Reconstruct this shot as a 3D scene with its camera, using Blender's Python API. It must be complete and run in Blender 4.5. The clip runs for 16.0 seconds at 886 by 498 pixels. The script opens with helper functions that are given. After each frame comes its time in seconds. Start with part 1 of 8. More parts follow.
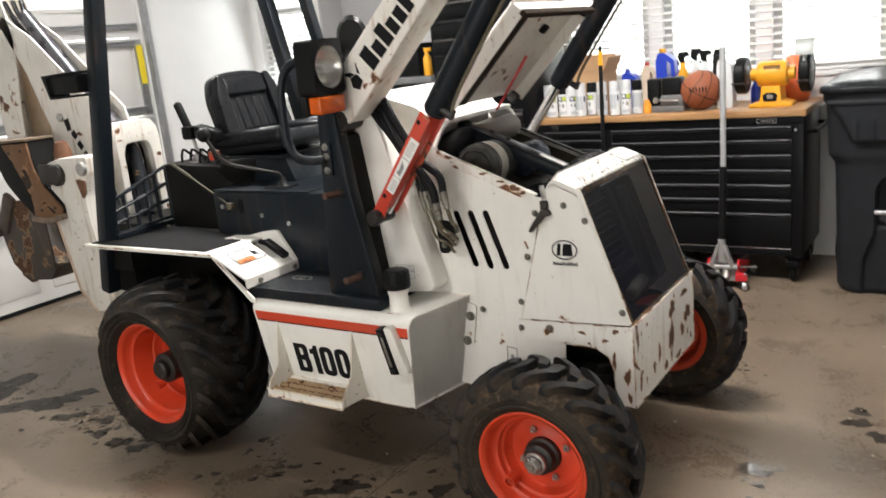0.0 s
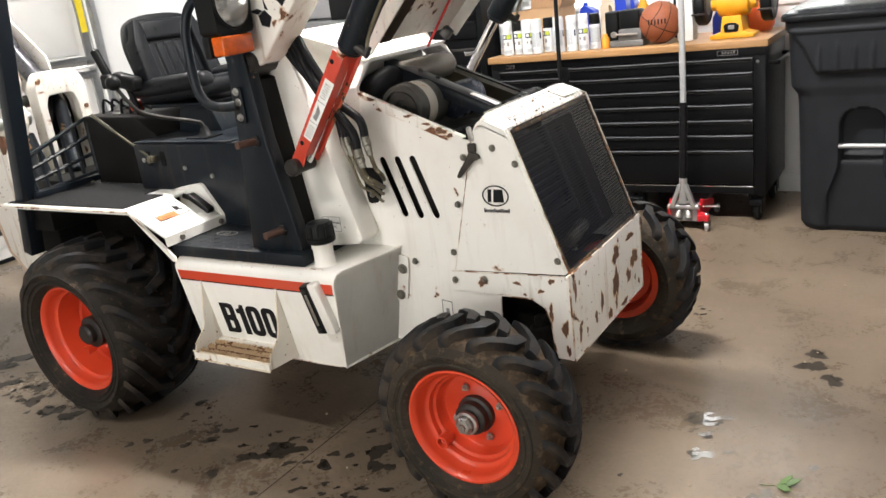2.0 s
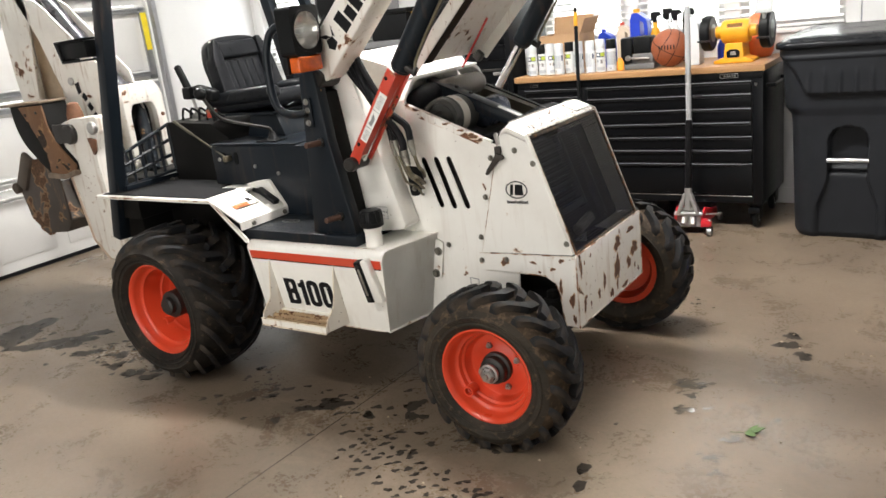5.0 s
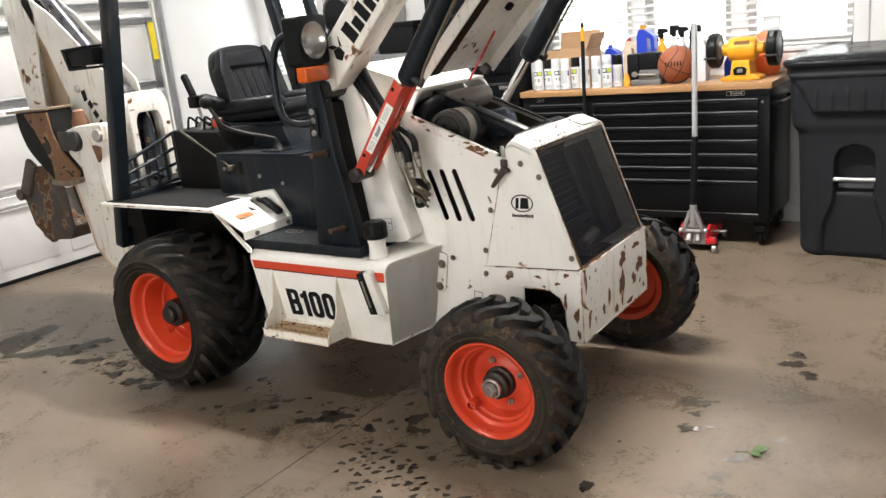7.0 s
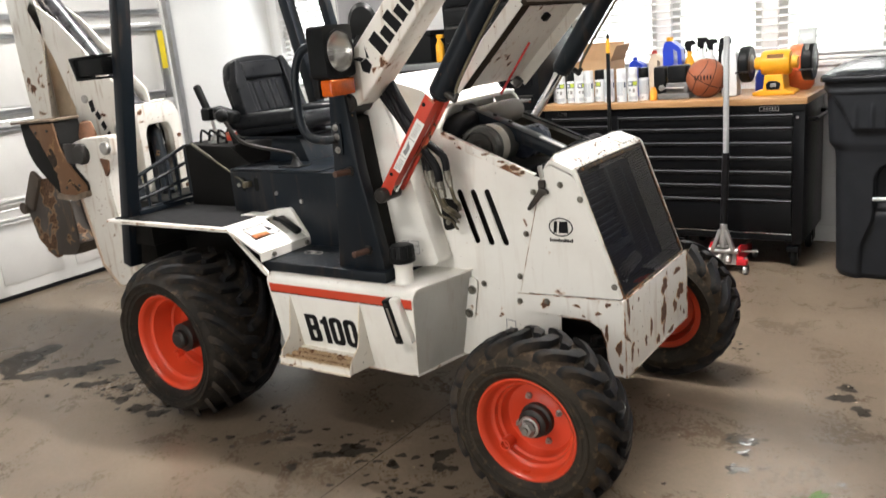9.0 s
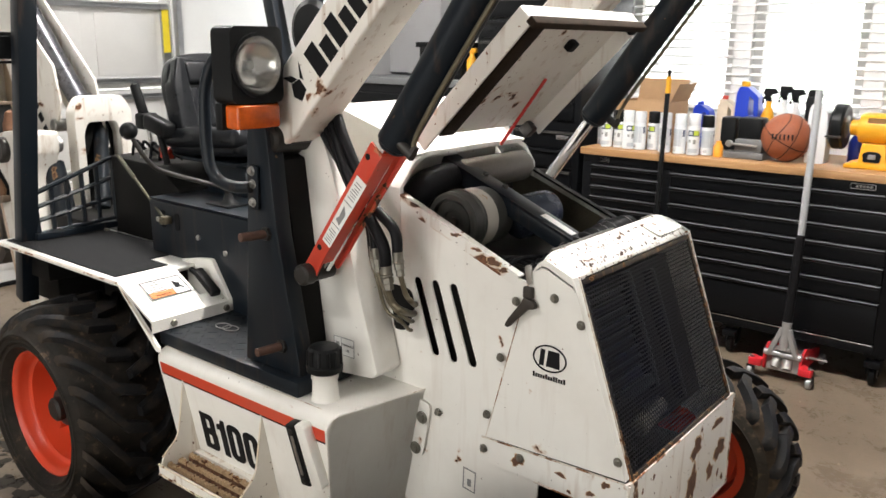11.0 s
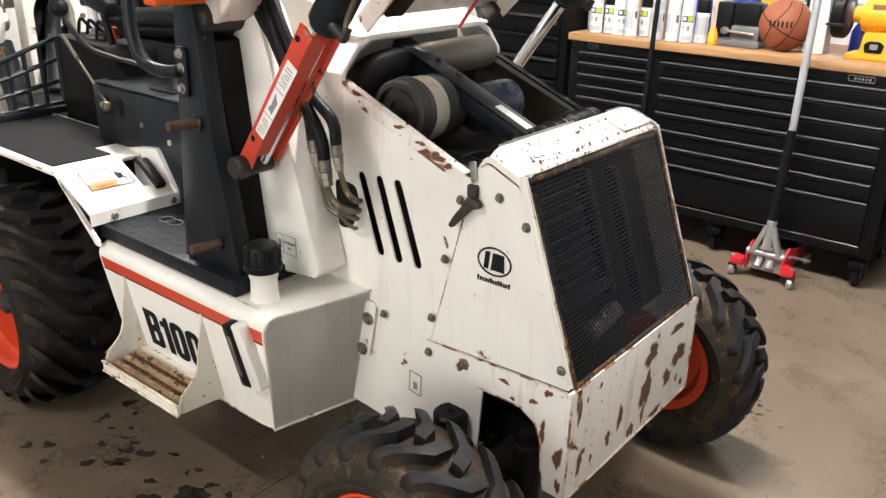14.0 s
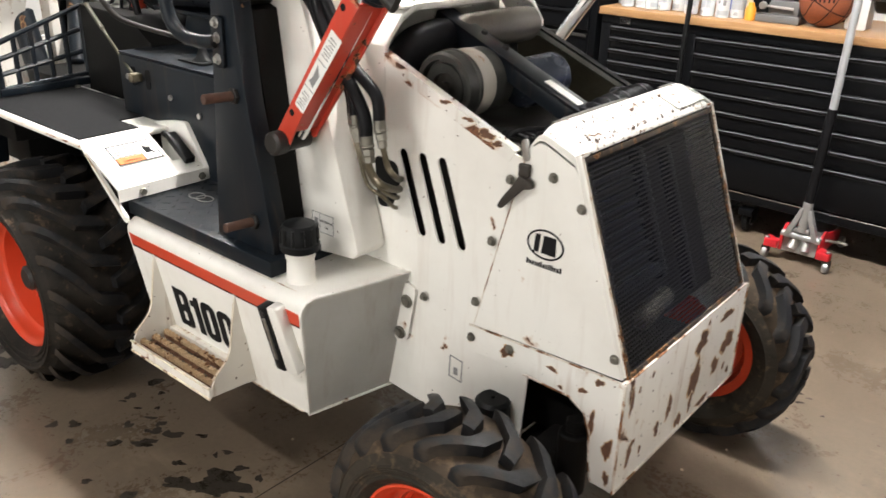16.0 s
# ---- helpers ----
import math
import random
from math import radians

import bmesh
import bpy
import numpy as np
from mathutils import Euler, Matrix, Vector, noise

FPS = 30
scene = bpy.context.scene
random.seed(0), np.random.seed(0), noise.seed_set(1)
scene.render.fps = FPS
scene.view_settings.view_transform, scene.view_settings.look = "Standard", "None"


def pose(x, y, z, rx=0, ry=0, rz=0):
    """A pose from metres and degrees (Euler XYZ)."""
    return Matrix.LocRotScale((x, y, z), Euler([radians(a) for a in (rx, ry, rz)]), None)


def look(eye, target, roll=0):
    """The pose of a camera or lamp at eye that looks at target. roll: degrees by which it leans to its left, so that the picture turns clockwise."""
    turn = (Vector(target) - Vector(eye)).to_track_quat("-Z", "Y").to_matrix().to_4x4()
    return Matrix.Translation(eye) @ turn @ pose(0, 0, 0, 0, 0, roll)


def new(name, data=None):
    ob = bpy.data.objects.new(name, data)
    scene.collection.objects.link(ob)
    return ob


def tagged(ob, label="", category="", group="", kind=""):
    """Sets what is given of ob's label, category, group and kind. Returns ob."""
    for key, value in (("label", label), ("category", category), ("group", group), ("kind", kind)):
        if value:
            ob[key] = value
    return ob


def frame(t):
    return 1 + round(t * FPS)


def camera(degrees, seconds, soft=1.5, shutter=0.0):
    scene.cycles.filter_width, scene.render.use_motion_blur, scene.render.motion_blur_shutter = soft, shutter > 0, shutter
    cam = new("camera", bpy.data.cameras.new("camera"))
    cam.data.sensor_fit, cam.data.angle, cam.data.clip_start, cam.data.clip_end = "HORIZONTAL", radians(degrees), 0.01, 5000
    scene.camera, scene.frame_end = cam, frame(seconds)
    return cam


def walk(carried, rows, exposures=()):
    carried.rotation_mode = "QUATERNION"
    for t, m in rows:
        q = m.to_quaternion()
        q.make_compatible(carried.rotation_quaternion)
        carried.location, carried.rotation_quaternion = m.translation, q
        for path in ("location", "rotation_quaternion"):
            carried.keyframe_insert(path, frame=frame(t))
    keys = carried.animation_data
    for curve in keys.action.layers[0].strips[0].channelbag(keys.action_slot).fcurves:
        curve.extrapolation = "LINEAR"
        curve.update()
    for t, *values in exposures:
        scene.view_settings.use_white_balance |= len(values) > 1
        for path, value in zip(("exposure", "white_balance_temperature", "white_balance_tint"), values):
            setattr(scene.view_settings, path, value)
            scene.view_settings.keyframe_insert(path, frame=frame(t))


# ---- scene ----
cam = camera(56.9, 16.0, shutter=0.4)
PATH = [
    (0, (2.785, -1.978, 1.55), (1.705, -0.366, 1.067), -5.8),
    (0.1, (2.795, -1.971, 1.559), (1.726, -0.36, 1.047), -6.2),
    (0.5, (2.791, -1.921, 1.514), (1.772, -0.298, 0.944), -7.7),
    (1, (2.813, -1.76, 1.486), (1.816, -0.148, 0.85), -7.3),
    (1.5, (2.826, -1.685, 1.475), (1.804, -0.094, 0.824), -6.5),
    (2, (2.849, -1.735, 1.493), (1.805, -0.143, 0.881), -7.4),
    (2.5, (2.847, -1.855, 1.519), (1.845, -0.22, 0.952), -8.5),
    (3, (2.841, -1.997, 1.534), (1.92, -0.314, 0.968), -7.4),
    (3.5, (2.89, -2.075, 1.545), (2.005, -0.377, 0.967), -5.9),
    (4, (3.025, -2.146, 1.533), (2.085, -0.477, 0.96), -5.1),
    (4.5, (3.11, -2.207, 1.527), (2.078, -0.596, 0.945), -6.0),
    (5, (3.125, -2.214, 1.538), (2.027, -0.64, 0.976), -6.7),
    (5.2, (3.135, -2.217, 1.543), (2.023, -0.646, 1.0), -6.7),
    (7.5, (3.103, -2.2, 1.526), (1.995, -0.621, 0.997), -5.6),
    (8, (3.101, -2.192, 1.53), (1.979, -0.625, 0.997), -5.3),
    (8.5, (3.041, -2.144, 1.523), (1.912, -0.584, 0.982), -5.3),
    (9, (2.908, -2.088, 1.542), (1.797, -0.504, 1.035), -5.4),
    (9.5, (2.799, -1.898, 1.553), (1.722, -0.264, 1.14), -5.2),
    (9.7, (2.759, -1.759, 1.54), (1.69, -0.118, 1.134), -4.7),
    (11.8, (2.566, -1.009, 1.589), (1.284, 0.404, 0.989), 2.6),
    (12, (2.595, -0.985, 1.582), (1.302, 0.404, 0.951), 1.9),
    (12.5, (2.612, -0.987, 1.569), (1.347, 0.405, 0.89), 1.7),
    (13, (2.615, -0.993, 1.566), (1.407, 0.44, 0.868), 1.7),
    (13.5, (2.615, -0.991, 1.556), (1.444, 0.458, 0.83), 1.6),
    (14, (2.62, -0.984, 1.554), (1.459, 0.463, 0.806), 1.3),
    (14.5, (2.629, -0.979, 1.558), (1.477, 0.474, 0.809), 1.0),
    (15, (2.63, -0.97, 1.553), (1.48, 0.486, 0.806), 1.3),
    (15.5, (2.614, -0.961, 1.548), (1.454, 0.476, 0.781), 1.7),
    (16, (2.51, -0.976, 1.532), (1.347, 0.44, 0.731), 1.7),
]
walk(cam, [(t, look(eye, target, roll)) for t, eye, target, roll in PATH], exposures=((0.0, -0.52), (1.0, -0.24), (2.0, -0.16), (5.0, -0.27), (8.5, -0.29), (9.7, -0.44), (12.0, -0.34), (13.0, -0.23), (14.5, -0.07), (16.0, -0.11)))

# ---- world, lamps ----
world = bpy.data.worlds.new("world")
scene.world = world
world.use_nodes = True
wn = world.node_tree
sky = wn.nodes.new("ShaderNodeTexSky")
sky.sky_type, sky.sun_disc = "NISHITA", False
sky.sun_elevation, sky.sun_rotation = radians(38), radians(20)
wn.links.new(sky.outputs[0], wn.nodes["Background"].inputs[0])
wn.nodes["Background"].inputs[1].default_value = 0.12


def area_lamp(name, place, size, watts, target, colour=(1, 1, 1)):
    data = bpy.data.lights.new(name, "AREA")
    data.shape, data.size, data.size_y, data.energy, data.color = "RECTANGLE", size[0], size[1], watts, colour
    ob = new(name, data)
    ob.matrix_world = look(place, target)
    return ob


# ---- materials ----
def rgb(c):
    return (*c, 1.0)


class Nodes:
    """A node material with a Principled shader; small helpers to wire it."""

    def __init__(self, name, colour, rough=0.5, metal=0.0):
        self.m = bpy.data.materials.new(name)
        self.m.use_nodes = True
        self.t = self.m.node_tree
        self.b = self.t.nodes["Principled BSDF"]
        self.b.inputs["Base Color"].default_value = rgb(colour)
        self.b.inputs["Roughness"].default_value = rough
        self.b.inputs["Metallic"].default_value = metal
        if max(colour) < 0.04 and metal == 0:
            self.b.inputs["Specular IOR Level"].default_value = 0.12
        self.co = self.t.nodes.new("ShaderNodeTexCoord").outputs["Object"]

    def add(self, kind, **values):
        n = self.t.nodes.new(kind)
        for k, v in values.items():
            n.inputs[k].default_value = v
        return n

    def link(self, a, b):
        self.t.links.new(a, b)

    def stretch(self, scale):
        mp = self.add("ShaderNodeMapping")
        mp.inputs["Scale"].default_value = scale
        self.link(self.co, mp.inputs[0])
        return mp.outputs[0]

    def noise(self, scale, detail=4.0, rough=0.55, stretch=None, distort=0.0):
        n = self.add("ShaderNodeTexNoise", Scale=scale, Detail=detail, Roughness=rough, Distortion=distort)
        self.link(self.stretch(stretch) if stretch else self.co, n.inputs["Vector"])
        return n.outputs["Fac"]

    def ramp(self, value, lo, hi, a=0.0, b=1.0):
        n = self.add("ShaderNodeMapRange", **{"From Min": lo, "From Max": hi, "To Min": a, "To Max": b})
        self.link(value, n.inputs["Value"])
        return n.outputs[0]

    def math(self, op, a, b):
        n = self.t.nodes.new("ShaderNodeMath")
        n.operation = op
        for i, v in enumerate((a, b)):
            if isinstance(v, (int, float)):
                n.inputs[i].default_value = v
            else:
                self.link(v, n.inputs[i])
        return n.outputs[0]

    def mix(self, fac, a, b):
        n = self.t.nodes.new("ShaderNodeMix")
        n.data_type = "RGBA"
        for i, v in ((0, fac), (6, a), (7, b)):
            if isinstance(v, (tuple, list)):
                n.inputs[i].default_value = rgb(v)
            elif isinstance(v, (int, float)):
                n.inputs[i].default_value = v
            else:
                self.link(v, n.inputs[i])
        return n.outputs[2]

    def colour(self, c):
        self.link(c, self.b.inputs["Base Color"])

    def rough(self, r):
        self.link(r, self.b.inputs["Roughness"])

    def metal(self, r):
        self.link(r, self.b.inputs["Metallic"])

    def bump(self, height, strength=0.2, distance=0.002):
        n = self.add("ShaderNodeBump", Strength=strength, Distance=distance)
        self.link(height, n.inputs["Height"])
        self.link(n.outputs[0], self.b.inputs["Normal"])


def plain(name, colour, rough=0.5, metal=0.0, vary=0.15, scale=9.0, bump=0.05):
    """A surface with soft blotches, fine grain and uneven gloss."""
    n = Nodes(name, colour, rough, metal)
    big, fine = n.noise(scale, 3), n.noise(scale * 14, 5)
    dark = tuple(c * (1 - vary) for c in colour)
    lite = tuple(min(1, c * (1 + vary)) for c in colour)
    both = n.math("ADD", n.math("MULTIPLY", big, 0.65), n.math("MULTIPLY", fine, 0.35))
    n.colour(n.mix(n.ramp(both, 0.3, 0.7), dark, lite))
    n.rough(n.ramp(both, 0.3, 0.7, max(0.03, rough - 0.09), min(1, rough + 0.09)))
    if bump:
        n.bump(fine, bump, 0.001)
    return n.m


def worn_paint(name, colour, chips, rough=0.38, streak=0.25, rust=(0.10, 0.042, 0.02), size=16.0, dirt=(0.30, 0.24, 0.17), tall=None, specks=0.0, cluster=1.0):
    """Paint with grime, thin run marks and chips that show rust; chips: 0 none to 1 many."""
    n = Nodes(name, colour, rough)
    grime = n.noise(3.2, 5, 0.62)
    runs = n.noise(9.0, 4, 0.6, stretch=(3.0, 3.0, 0.35))
    fine = n.noise(120, 4)
    base = n.mix(n.ramp(grime, 0.42, 0.78, 0.0, 0.20), colour, dirt)
    base = n.mix(n.math("MULTIPLY", n.ramp(runs, 0.56, 0.78), streak), base, (0.33, 0.2, 0.1))
    scuffs = n.noise(26, 6, 0.7, stretch=(0.35, 0.35, 1.6), distort=0.6)
    base = n.mix(n.ramp(scuffs, 0.63, 0.72, 0.0, 0.08), base, tuple(c * 0.45 for c in dirt))
    spots = n.noise(size, 3, 0.55, distort=0.4, stretch=tall)
    where = n.noise(2.6, 2, 0.5)
    level = n.math("ADD", spots, n.math("MULTIPLY", n.ramp(where, 0.35, 0.7, -0.1, 0.1), cluster))
    cut = 0.86 - 0.22 * chips
    edge = n.ramp(level, cut - 0.045, cut)
    core = n.ramp(level, cut, cut + 0.015)
    tiny = n.ramp(n.noise(size * 5, 2, 0.5), 0.80 - 0.05 * chips - specks, 0.81 - 0.05 * chips - specks)
    rusty = n.mix(n.ramp(n.noise(70, 6, 0.7), 0.36, 0.66), tuple(c * 0.35 for c in rust), tuple(min(1, c * 2.2) for c in rust))
    col = n.mix(n.math("MULTIPLY", edge, 0.6), base, (0.42, 0.235, 0.10))
    col = n.mix(n.math("MAXIMUM", core, tiny), col, rusty)
    n.colour(col)
    n.rough(n.math("ADD", n.ramp(grime, 0.3, 0.8, rough - 0.06, rough + 0.14), n.math("MULTIPLY", core, 0.4)))
    n.bump(n.math("SUBTRACT", n.math("MULTIPLY", fine, 0.15), core), 0.25, 0.0015)
    return n.m


def rubber_material(name, base, dusty, cake):
    """Worn tyre rubber; cake: how much dried mud clings to it."""
    n = Nodes(name, base, 0.6)
    dust, fine, mud = n.noise(6, 6, 0.65), n.noise(170, 4), n.noise(30, 5, 0.65)
    scuff = n.noise(14, 5, 0.6, stretch=(1.0, 1.0, 3.0))
    col = n.mix(n.ramp(dust, 0.36, 0.70, 0.0, 0.8), base, dusty)
    col = n.mix(n.ramp(scuff, 0.52, 0.72, 0.0, 0.5), col, tuple(c * 0.4 for c in base))
    col = n.mix(n.ramp(mud, 0.62 - 0.16 * cake, 0.74 - 0.16 * cake, 0.0, 0.85), col, (0.11, 0.075, 0.048))
    n.colour(col)
    n.rough(n.ramp(dust, 0.3, 0.7, 0.45, 0.85))
    n.bump(n.math("ADD", n.math("MULTIPLY", fine, 0.4), mud), 0.5, 0.003)
    return n.m


def lug_material():
    n = Nodes("tread_rubber", (0.008, 0.008, 0.009), 0.4)
    n.b.inputs["Specular IOR Level"].default_value = 0.28
    dust, fine = n.noise(13, 5, 0.65), n.noise(160, 4)
    col = n.mix(n.ramp(dust, 0.48, 0.66, 0.0, 0.7), (0.0075, 0.0078, 0.009), (0.060, 0.045, 0.032))
    n.colour(col)
    n.rough(n.ramp(dust, 0.35, 0.65, 0.42, 0.88))
    n.bump(n.math("ADD", n.math("MULTIPLY", fine, 0.4), dust), 0.5, 0.004)
    return n.m


def concrete_material():
    n = Nodes("sealed_concrete", (0.1852, 0.1468, 0.1039), 0.5)
    cloud = n.noise(0.75, 6, 0.62, distort=0.5)
    mottle = n.noise(3.4, 8, 0.72, distort=0.6)
    patch = n.noise(1.7, 7, 0.68, distort=1.0)
    fine = n.noise(55, 8, 0.72)
    drag = n.noise(3.0, 6, 0.65, stretch=(0.8, 2.0, 1), distort=0.9)
    spot = n.noise(21, 3, 0.5)
    col = n.mix(n.ramp(cloud, 0.38, 0.62), (0.1334, 0.1002, 0.0702), (0.2172, 0.1686, 0.1211))
    col = n.mix(n.ramp(mottle, 0.46, 0.64, 0.0, 0.42), col, (0.1029, 0.0777, 0.0557))
    col = n.mix(n.ramp(patch, 0.53, 0.66, 0.0, 0.5), col, (0.2553, 0.1976, 0.1404))
    col = n.mix(n.ramp(drag, 0.56, 0.72, 0.0, 0.35), col, (0.2744, 0.2164, 0.1569))
    col = n.mix(n.ramp(fine, 0.40, 0.66, 0.0, 0.22), col, (0.0838, 0.0639, 0.0461))
    col = n.mix(n.ramp(spot, 0.70, 0.74, 0.0, 0.40), col, (0.0610, 0.0458, 0.0330))
    n.colour(col)
    n.rough(n.math("ADD", n.ramp(mottle, 0.35, 0.65, 0.40, 0.20), n.ramp(fine, 0.3, 0.7, -0.06, 0.12)))
    n.bump(n.math("ADD", n.math("MULTIPLY", fine, 0.7), mottle), 0.12, 0.002)
    return n.m


def wood_material(name, light, dark, along=(1.2, 22, 22)):
    n = Nodes(name, light, 0.42)
    grain = n.noise(3.0, 6, 0.6, stretch=along, distort=0.6)
    fine = n.noise(16, 4, 0.6, stretch=along)
    col = n.mix(n.ramp(grain, 0.3, 0.7), dark, light)
    n.colour(n.mix(n.ramp(fine, 0.4, 0.7, 0, 0.3), col, dark))
    n.rough(n.ramp(grain, 0.3, 0.7, 0.34, 0.52))
    n.bump(fine, 0.08, 0.001)
    return n.m


def glass_material(name, colour=(1, 1, 1), rough=0.02, ior=1.45):
    n = Nodes(name, colour, rough)
    n.b.inputs["Transmission Weight"].default_value = 1.0
    n.b.inputs["IOR"].default_value = ior
    return n.m


WHITE = worn_paint("white_machine_paint", (0.82, 0.805, 0.755), 0.42, 0.45, streak=0.16, specks=0.022)
WHITE_RUSTY = worn_paint("white_paint_rust_chipped", (0.82, 0.805, 0.755), 0.62, size=19.0, tall=(1.2, 1.2, 0.7), streak=0.6, specks=0.055, rust=(0.085, 0.043, 0.025), cluster=0.55)
RUST_SPOT = plain("bare_brown_rust", (0.115, 0.055, 0.031), 0.75, 0, 0.55, 40, 0.6)
RUST_HALO = plain("rust_stained_paint", (0.52, 0.36, 0.21), 0.5, 0, 0.25, 40, 0.1)
WHITE_STAINED = worn_paint("white_paint_brown_stained", (0.80, 0.77, 0.70), 0.9, size=12.0, streak=0.9, specks=0.05, dirt=(0.42, 0.29, 0.17), cluster=0.6)
WHITE_SPECKLED = worn_paint("white_paint_rust_speckled", (0.82, 0.805, 0.755), 1.14, size=34.0, streak=0.5, specks=0.10, rust=(0.075, 0.036, 0.02), cluster=0.5)
WHITE_BOOM = worn_paint("white_boom_paint", (0.80, 0.77, 0.71), 0.66, streak=0.8, specks=0.05, size=14.0)
BLACK = worn_paint("slate_black_machine_paint", (0.0075, 0.0110, 0.0155), 0.5, 0.34, 0.1, rust=(0.06, 0.03, 0.018), dirt=(0.020, 0.0195, 0.019))
BLACK.node_tree.nodes["Principled BSDF"].inputs["Specular IOR Level"].default_value = 0.2
BLACK_DUSTY = plain("dusty_black_steel", (0.0075, 0.0072, 0.0068), 0.6, 0, 0.5, 7, 0.15)
ORANGE_RIM = worn_paint("orange_red_rim_paint", (0.64, 0.060, 0.022), 0.12, 0.3, 0.05, dirt=(0.4, 0.05, 0.02))
RED = worn_paint("red_lock_paint", (0.55, 0.050, 0.024), 0.95, 0.38, 0.2, dirt=(0.2, 0.03, 0.02), size=24.0, rust=(0.06, 0.028, 0.018))
STRIPE = worn_paint("red_stripe_paint", (0.62, 0.06, 0.025), 0.4, 0.35, 0.1, rust=(0.6, 0.55, 0.48))
RUBBER = rubber_material("tyre_rubber", (0.012, 0.0112, 0.0105), (0.046, 0.038, 0.030), 0.22)
MUDDY = rubber_material("muddy_tyre_rubber", (0.024, 0.021, 0.017), (0.060, 0.049, 0.037), 0.45)
CAKED = rubber_material("mud_caked_tread", (0.032, 0.024, 0.017), (0.082, 0.057, 0.037), 0.7)
LUG = lug_material()
ZINC = plain("dull_zinc_bolt", (0.20, 0.19, 0.16), 0.45, 0.7, 0.3, 60, 0.1)
EDGE = worn_paint("chipped_edge_paint", (0.72, 0.66, 0.58), 1.35, 0.5, 0.8, rust=(0.17, 0.075, 0.03), size=22.0, specks=0.06)
RUST = plain("rusty_steel", (0.15, 0.07, 0.038), 0.8, 0, 0.5, 16, 0.5)
BARE = plain("bare_steel", (0.42, 0.41, 0.39), 0.36, 0.9, 0.3, 20, 0.2)
DARK_STEEL = plain("oily_dark_steel", (0.028, 0.026, 0.024), 0.45, 0.4, 0.5, 14, 0.3)
CHROME = plain("chrome", (0.78, 0.78, 0.79), 0.13, 1.0, 0.05, 10, 0.02)
BRASS_LINE = plain("yellow_zinc_line", (0.15, 0.13, 0.09), 0.42, 0.7, 0.25, 25, 0.1)
HOSE = plain("black_hose_rubber", (0.008, 0.008, 0.009), 0.42, 0, 0.3, 30, 0.3)
PLASTIC = plain("black_plastic", (0.008, 0.0085, 0.009), 0.4, 0, 0.15, 20, 0.12)
VINYL = plain("black_seat_vinyl", (0.009, 0.010, 0.012), 0.33, 0, 0.2, 30, 0.06)
VINYL.node_tree.nodes["Principled BSDF"].inputs["Specular IOR Level"].default_value = 0.22
GRILLE = worn_paint("black_grille_paint", (0.016, 0.0165, 0.0175), 0.5, 0.34, 0.05, rust=(0.09, 0.045, 0.024), dirt=(0.03, 0.024, 0.018))
RUST_LIP = worn_paint("rust_flaked_lip", (0.80, 0.785, 0.735), 1.26, size=17.0, tall=(0.6, 1, 1), streak=0.6, specks=0.06)
DECAL_WHITE = plain("white_decal", (0.78, 0.77, 0.74), 0.6, 0, 0.06, 30, 0)
DECAL_ORANGE = plain("orange_decal", (0.66, 0.20, 0.05), 0.6, 0, 0.06, 30, 0)
INK = plain("black_ink", (0.010, 0.010, 0.011), 0.6, 0, 0.1, 40, 0)
GREY_INK = plain("grey_print", (0.22, 0.22, 0.22), 0.5, 0, 0.1, 40, 0)
FOAM = plain("old_brown_foam", (0.030, 0.021, 0.015), 0.9, 0, 0.4, 30, 0.4)
MAT = plain("black_grip_mat", (0.016, 0.016, 0.017), 0.8, 0, 0.25, 60, 0.5)
STAINED_EDGE = worn_paint("tan_stained_edge", (0.72, 0.64, 0.50), 1.1, 0.6, streak=0.9, size=30.0, specks=0.04, dirt=(0.28, 0.15, 0.07))
TREAD_RUST = worn_paint("worn_tread_paint", (0.52, 0.37, 0.22), 1.15, 0.6, streak=0.9, size=38.0, specks=0.02, dirt=(0.3, 0.17, 0.08))
CONCRETE = concrete_material()
# For the unseen east and south walls, greyed so less light bounces back.
LOW_BOUNCE_WALL = plain("low_bounce_wall", (0.36, 0.355, 0.345), 0.85, 0, 0.04, 4, 0.05)
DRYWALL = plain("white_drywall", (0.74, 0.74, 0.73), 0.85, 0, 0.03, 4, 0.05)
# For the unseen ceiling, darkened to weaken the fill in the shadows.
LOW_BOUNCE_CEILING = plain("low_bounce_ceiling", (0.17, 0.165, 0.16), 0.8, 0, 0.05, 4, 0.05)
DOOR_WHITE = plain("white_garage_door", (0.62, 0.615, 0.60), 0.38, 0, 0.04, 5, 0.03)
GALV = plain("galvanised_steel", (0.45, 0.46, 0.47), 0.36, 0.85, 0.15, 18, 0.08)
TRIM_WHITE = plain("white_trim", (0.78, 0.78, 0.77), 0.5, 0, 0.03, 6, 0.03)
CHEST = plain("black_textured_powder_coat", (0.0042, 0.0046, 0.0055), 0.34, 0, 0.1, 60, 0.2)
CHEST.node_tree.nodes["Principled BSDF"].inputs["Specular IOR Level"].default_value = 0.15
ALU = plain("brushed_aluminium", (0.58, 0.59, 0.60), 0.22, 1.0, 0.06, 30, 0.05)
PULL_HIGHLIGHT = plain("dim_highlight_strip", (0.07, 0.072, 0.075), 0.6, 1.0, 0.1, 8, 0.0)
WOOD = wood_material("oiled_wood_top", (0.47, 0.28, 0.13), (0.30, 0.155, 0.065))
BIN = plain("dark_grey_polyethylene", (0.0165, 0.0180, 0.0210), 0.46, 0, 0.14, 12, 0.2)
BIN_BLUE = plain("blue_polyethylene", (0.016, 0.042, 0.40), 0.40, 0, 0.12, 12, 0.2)
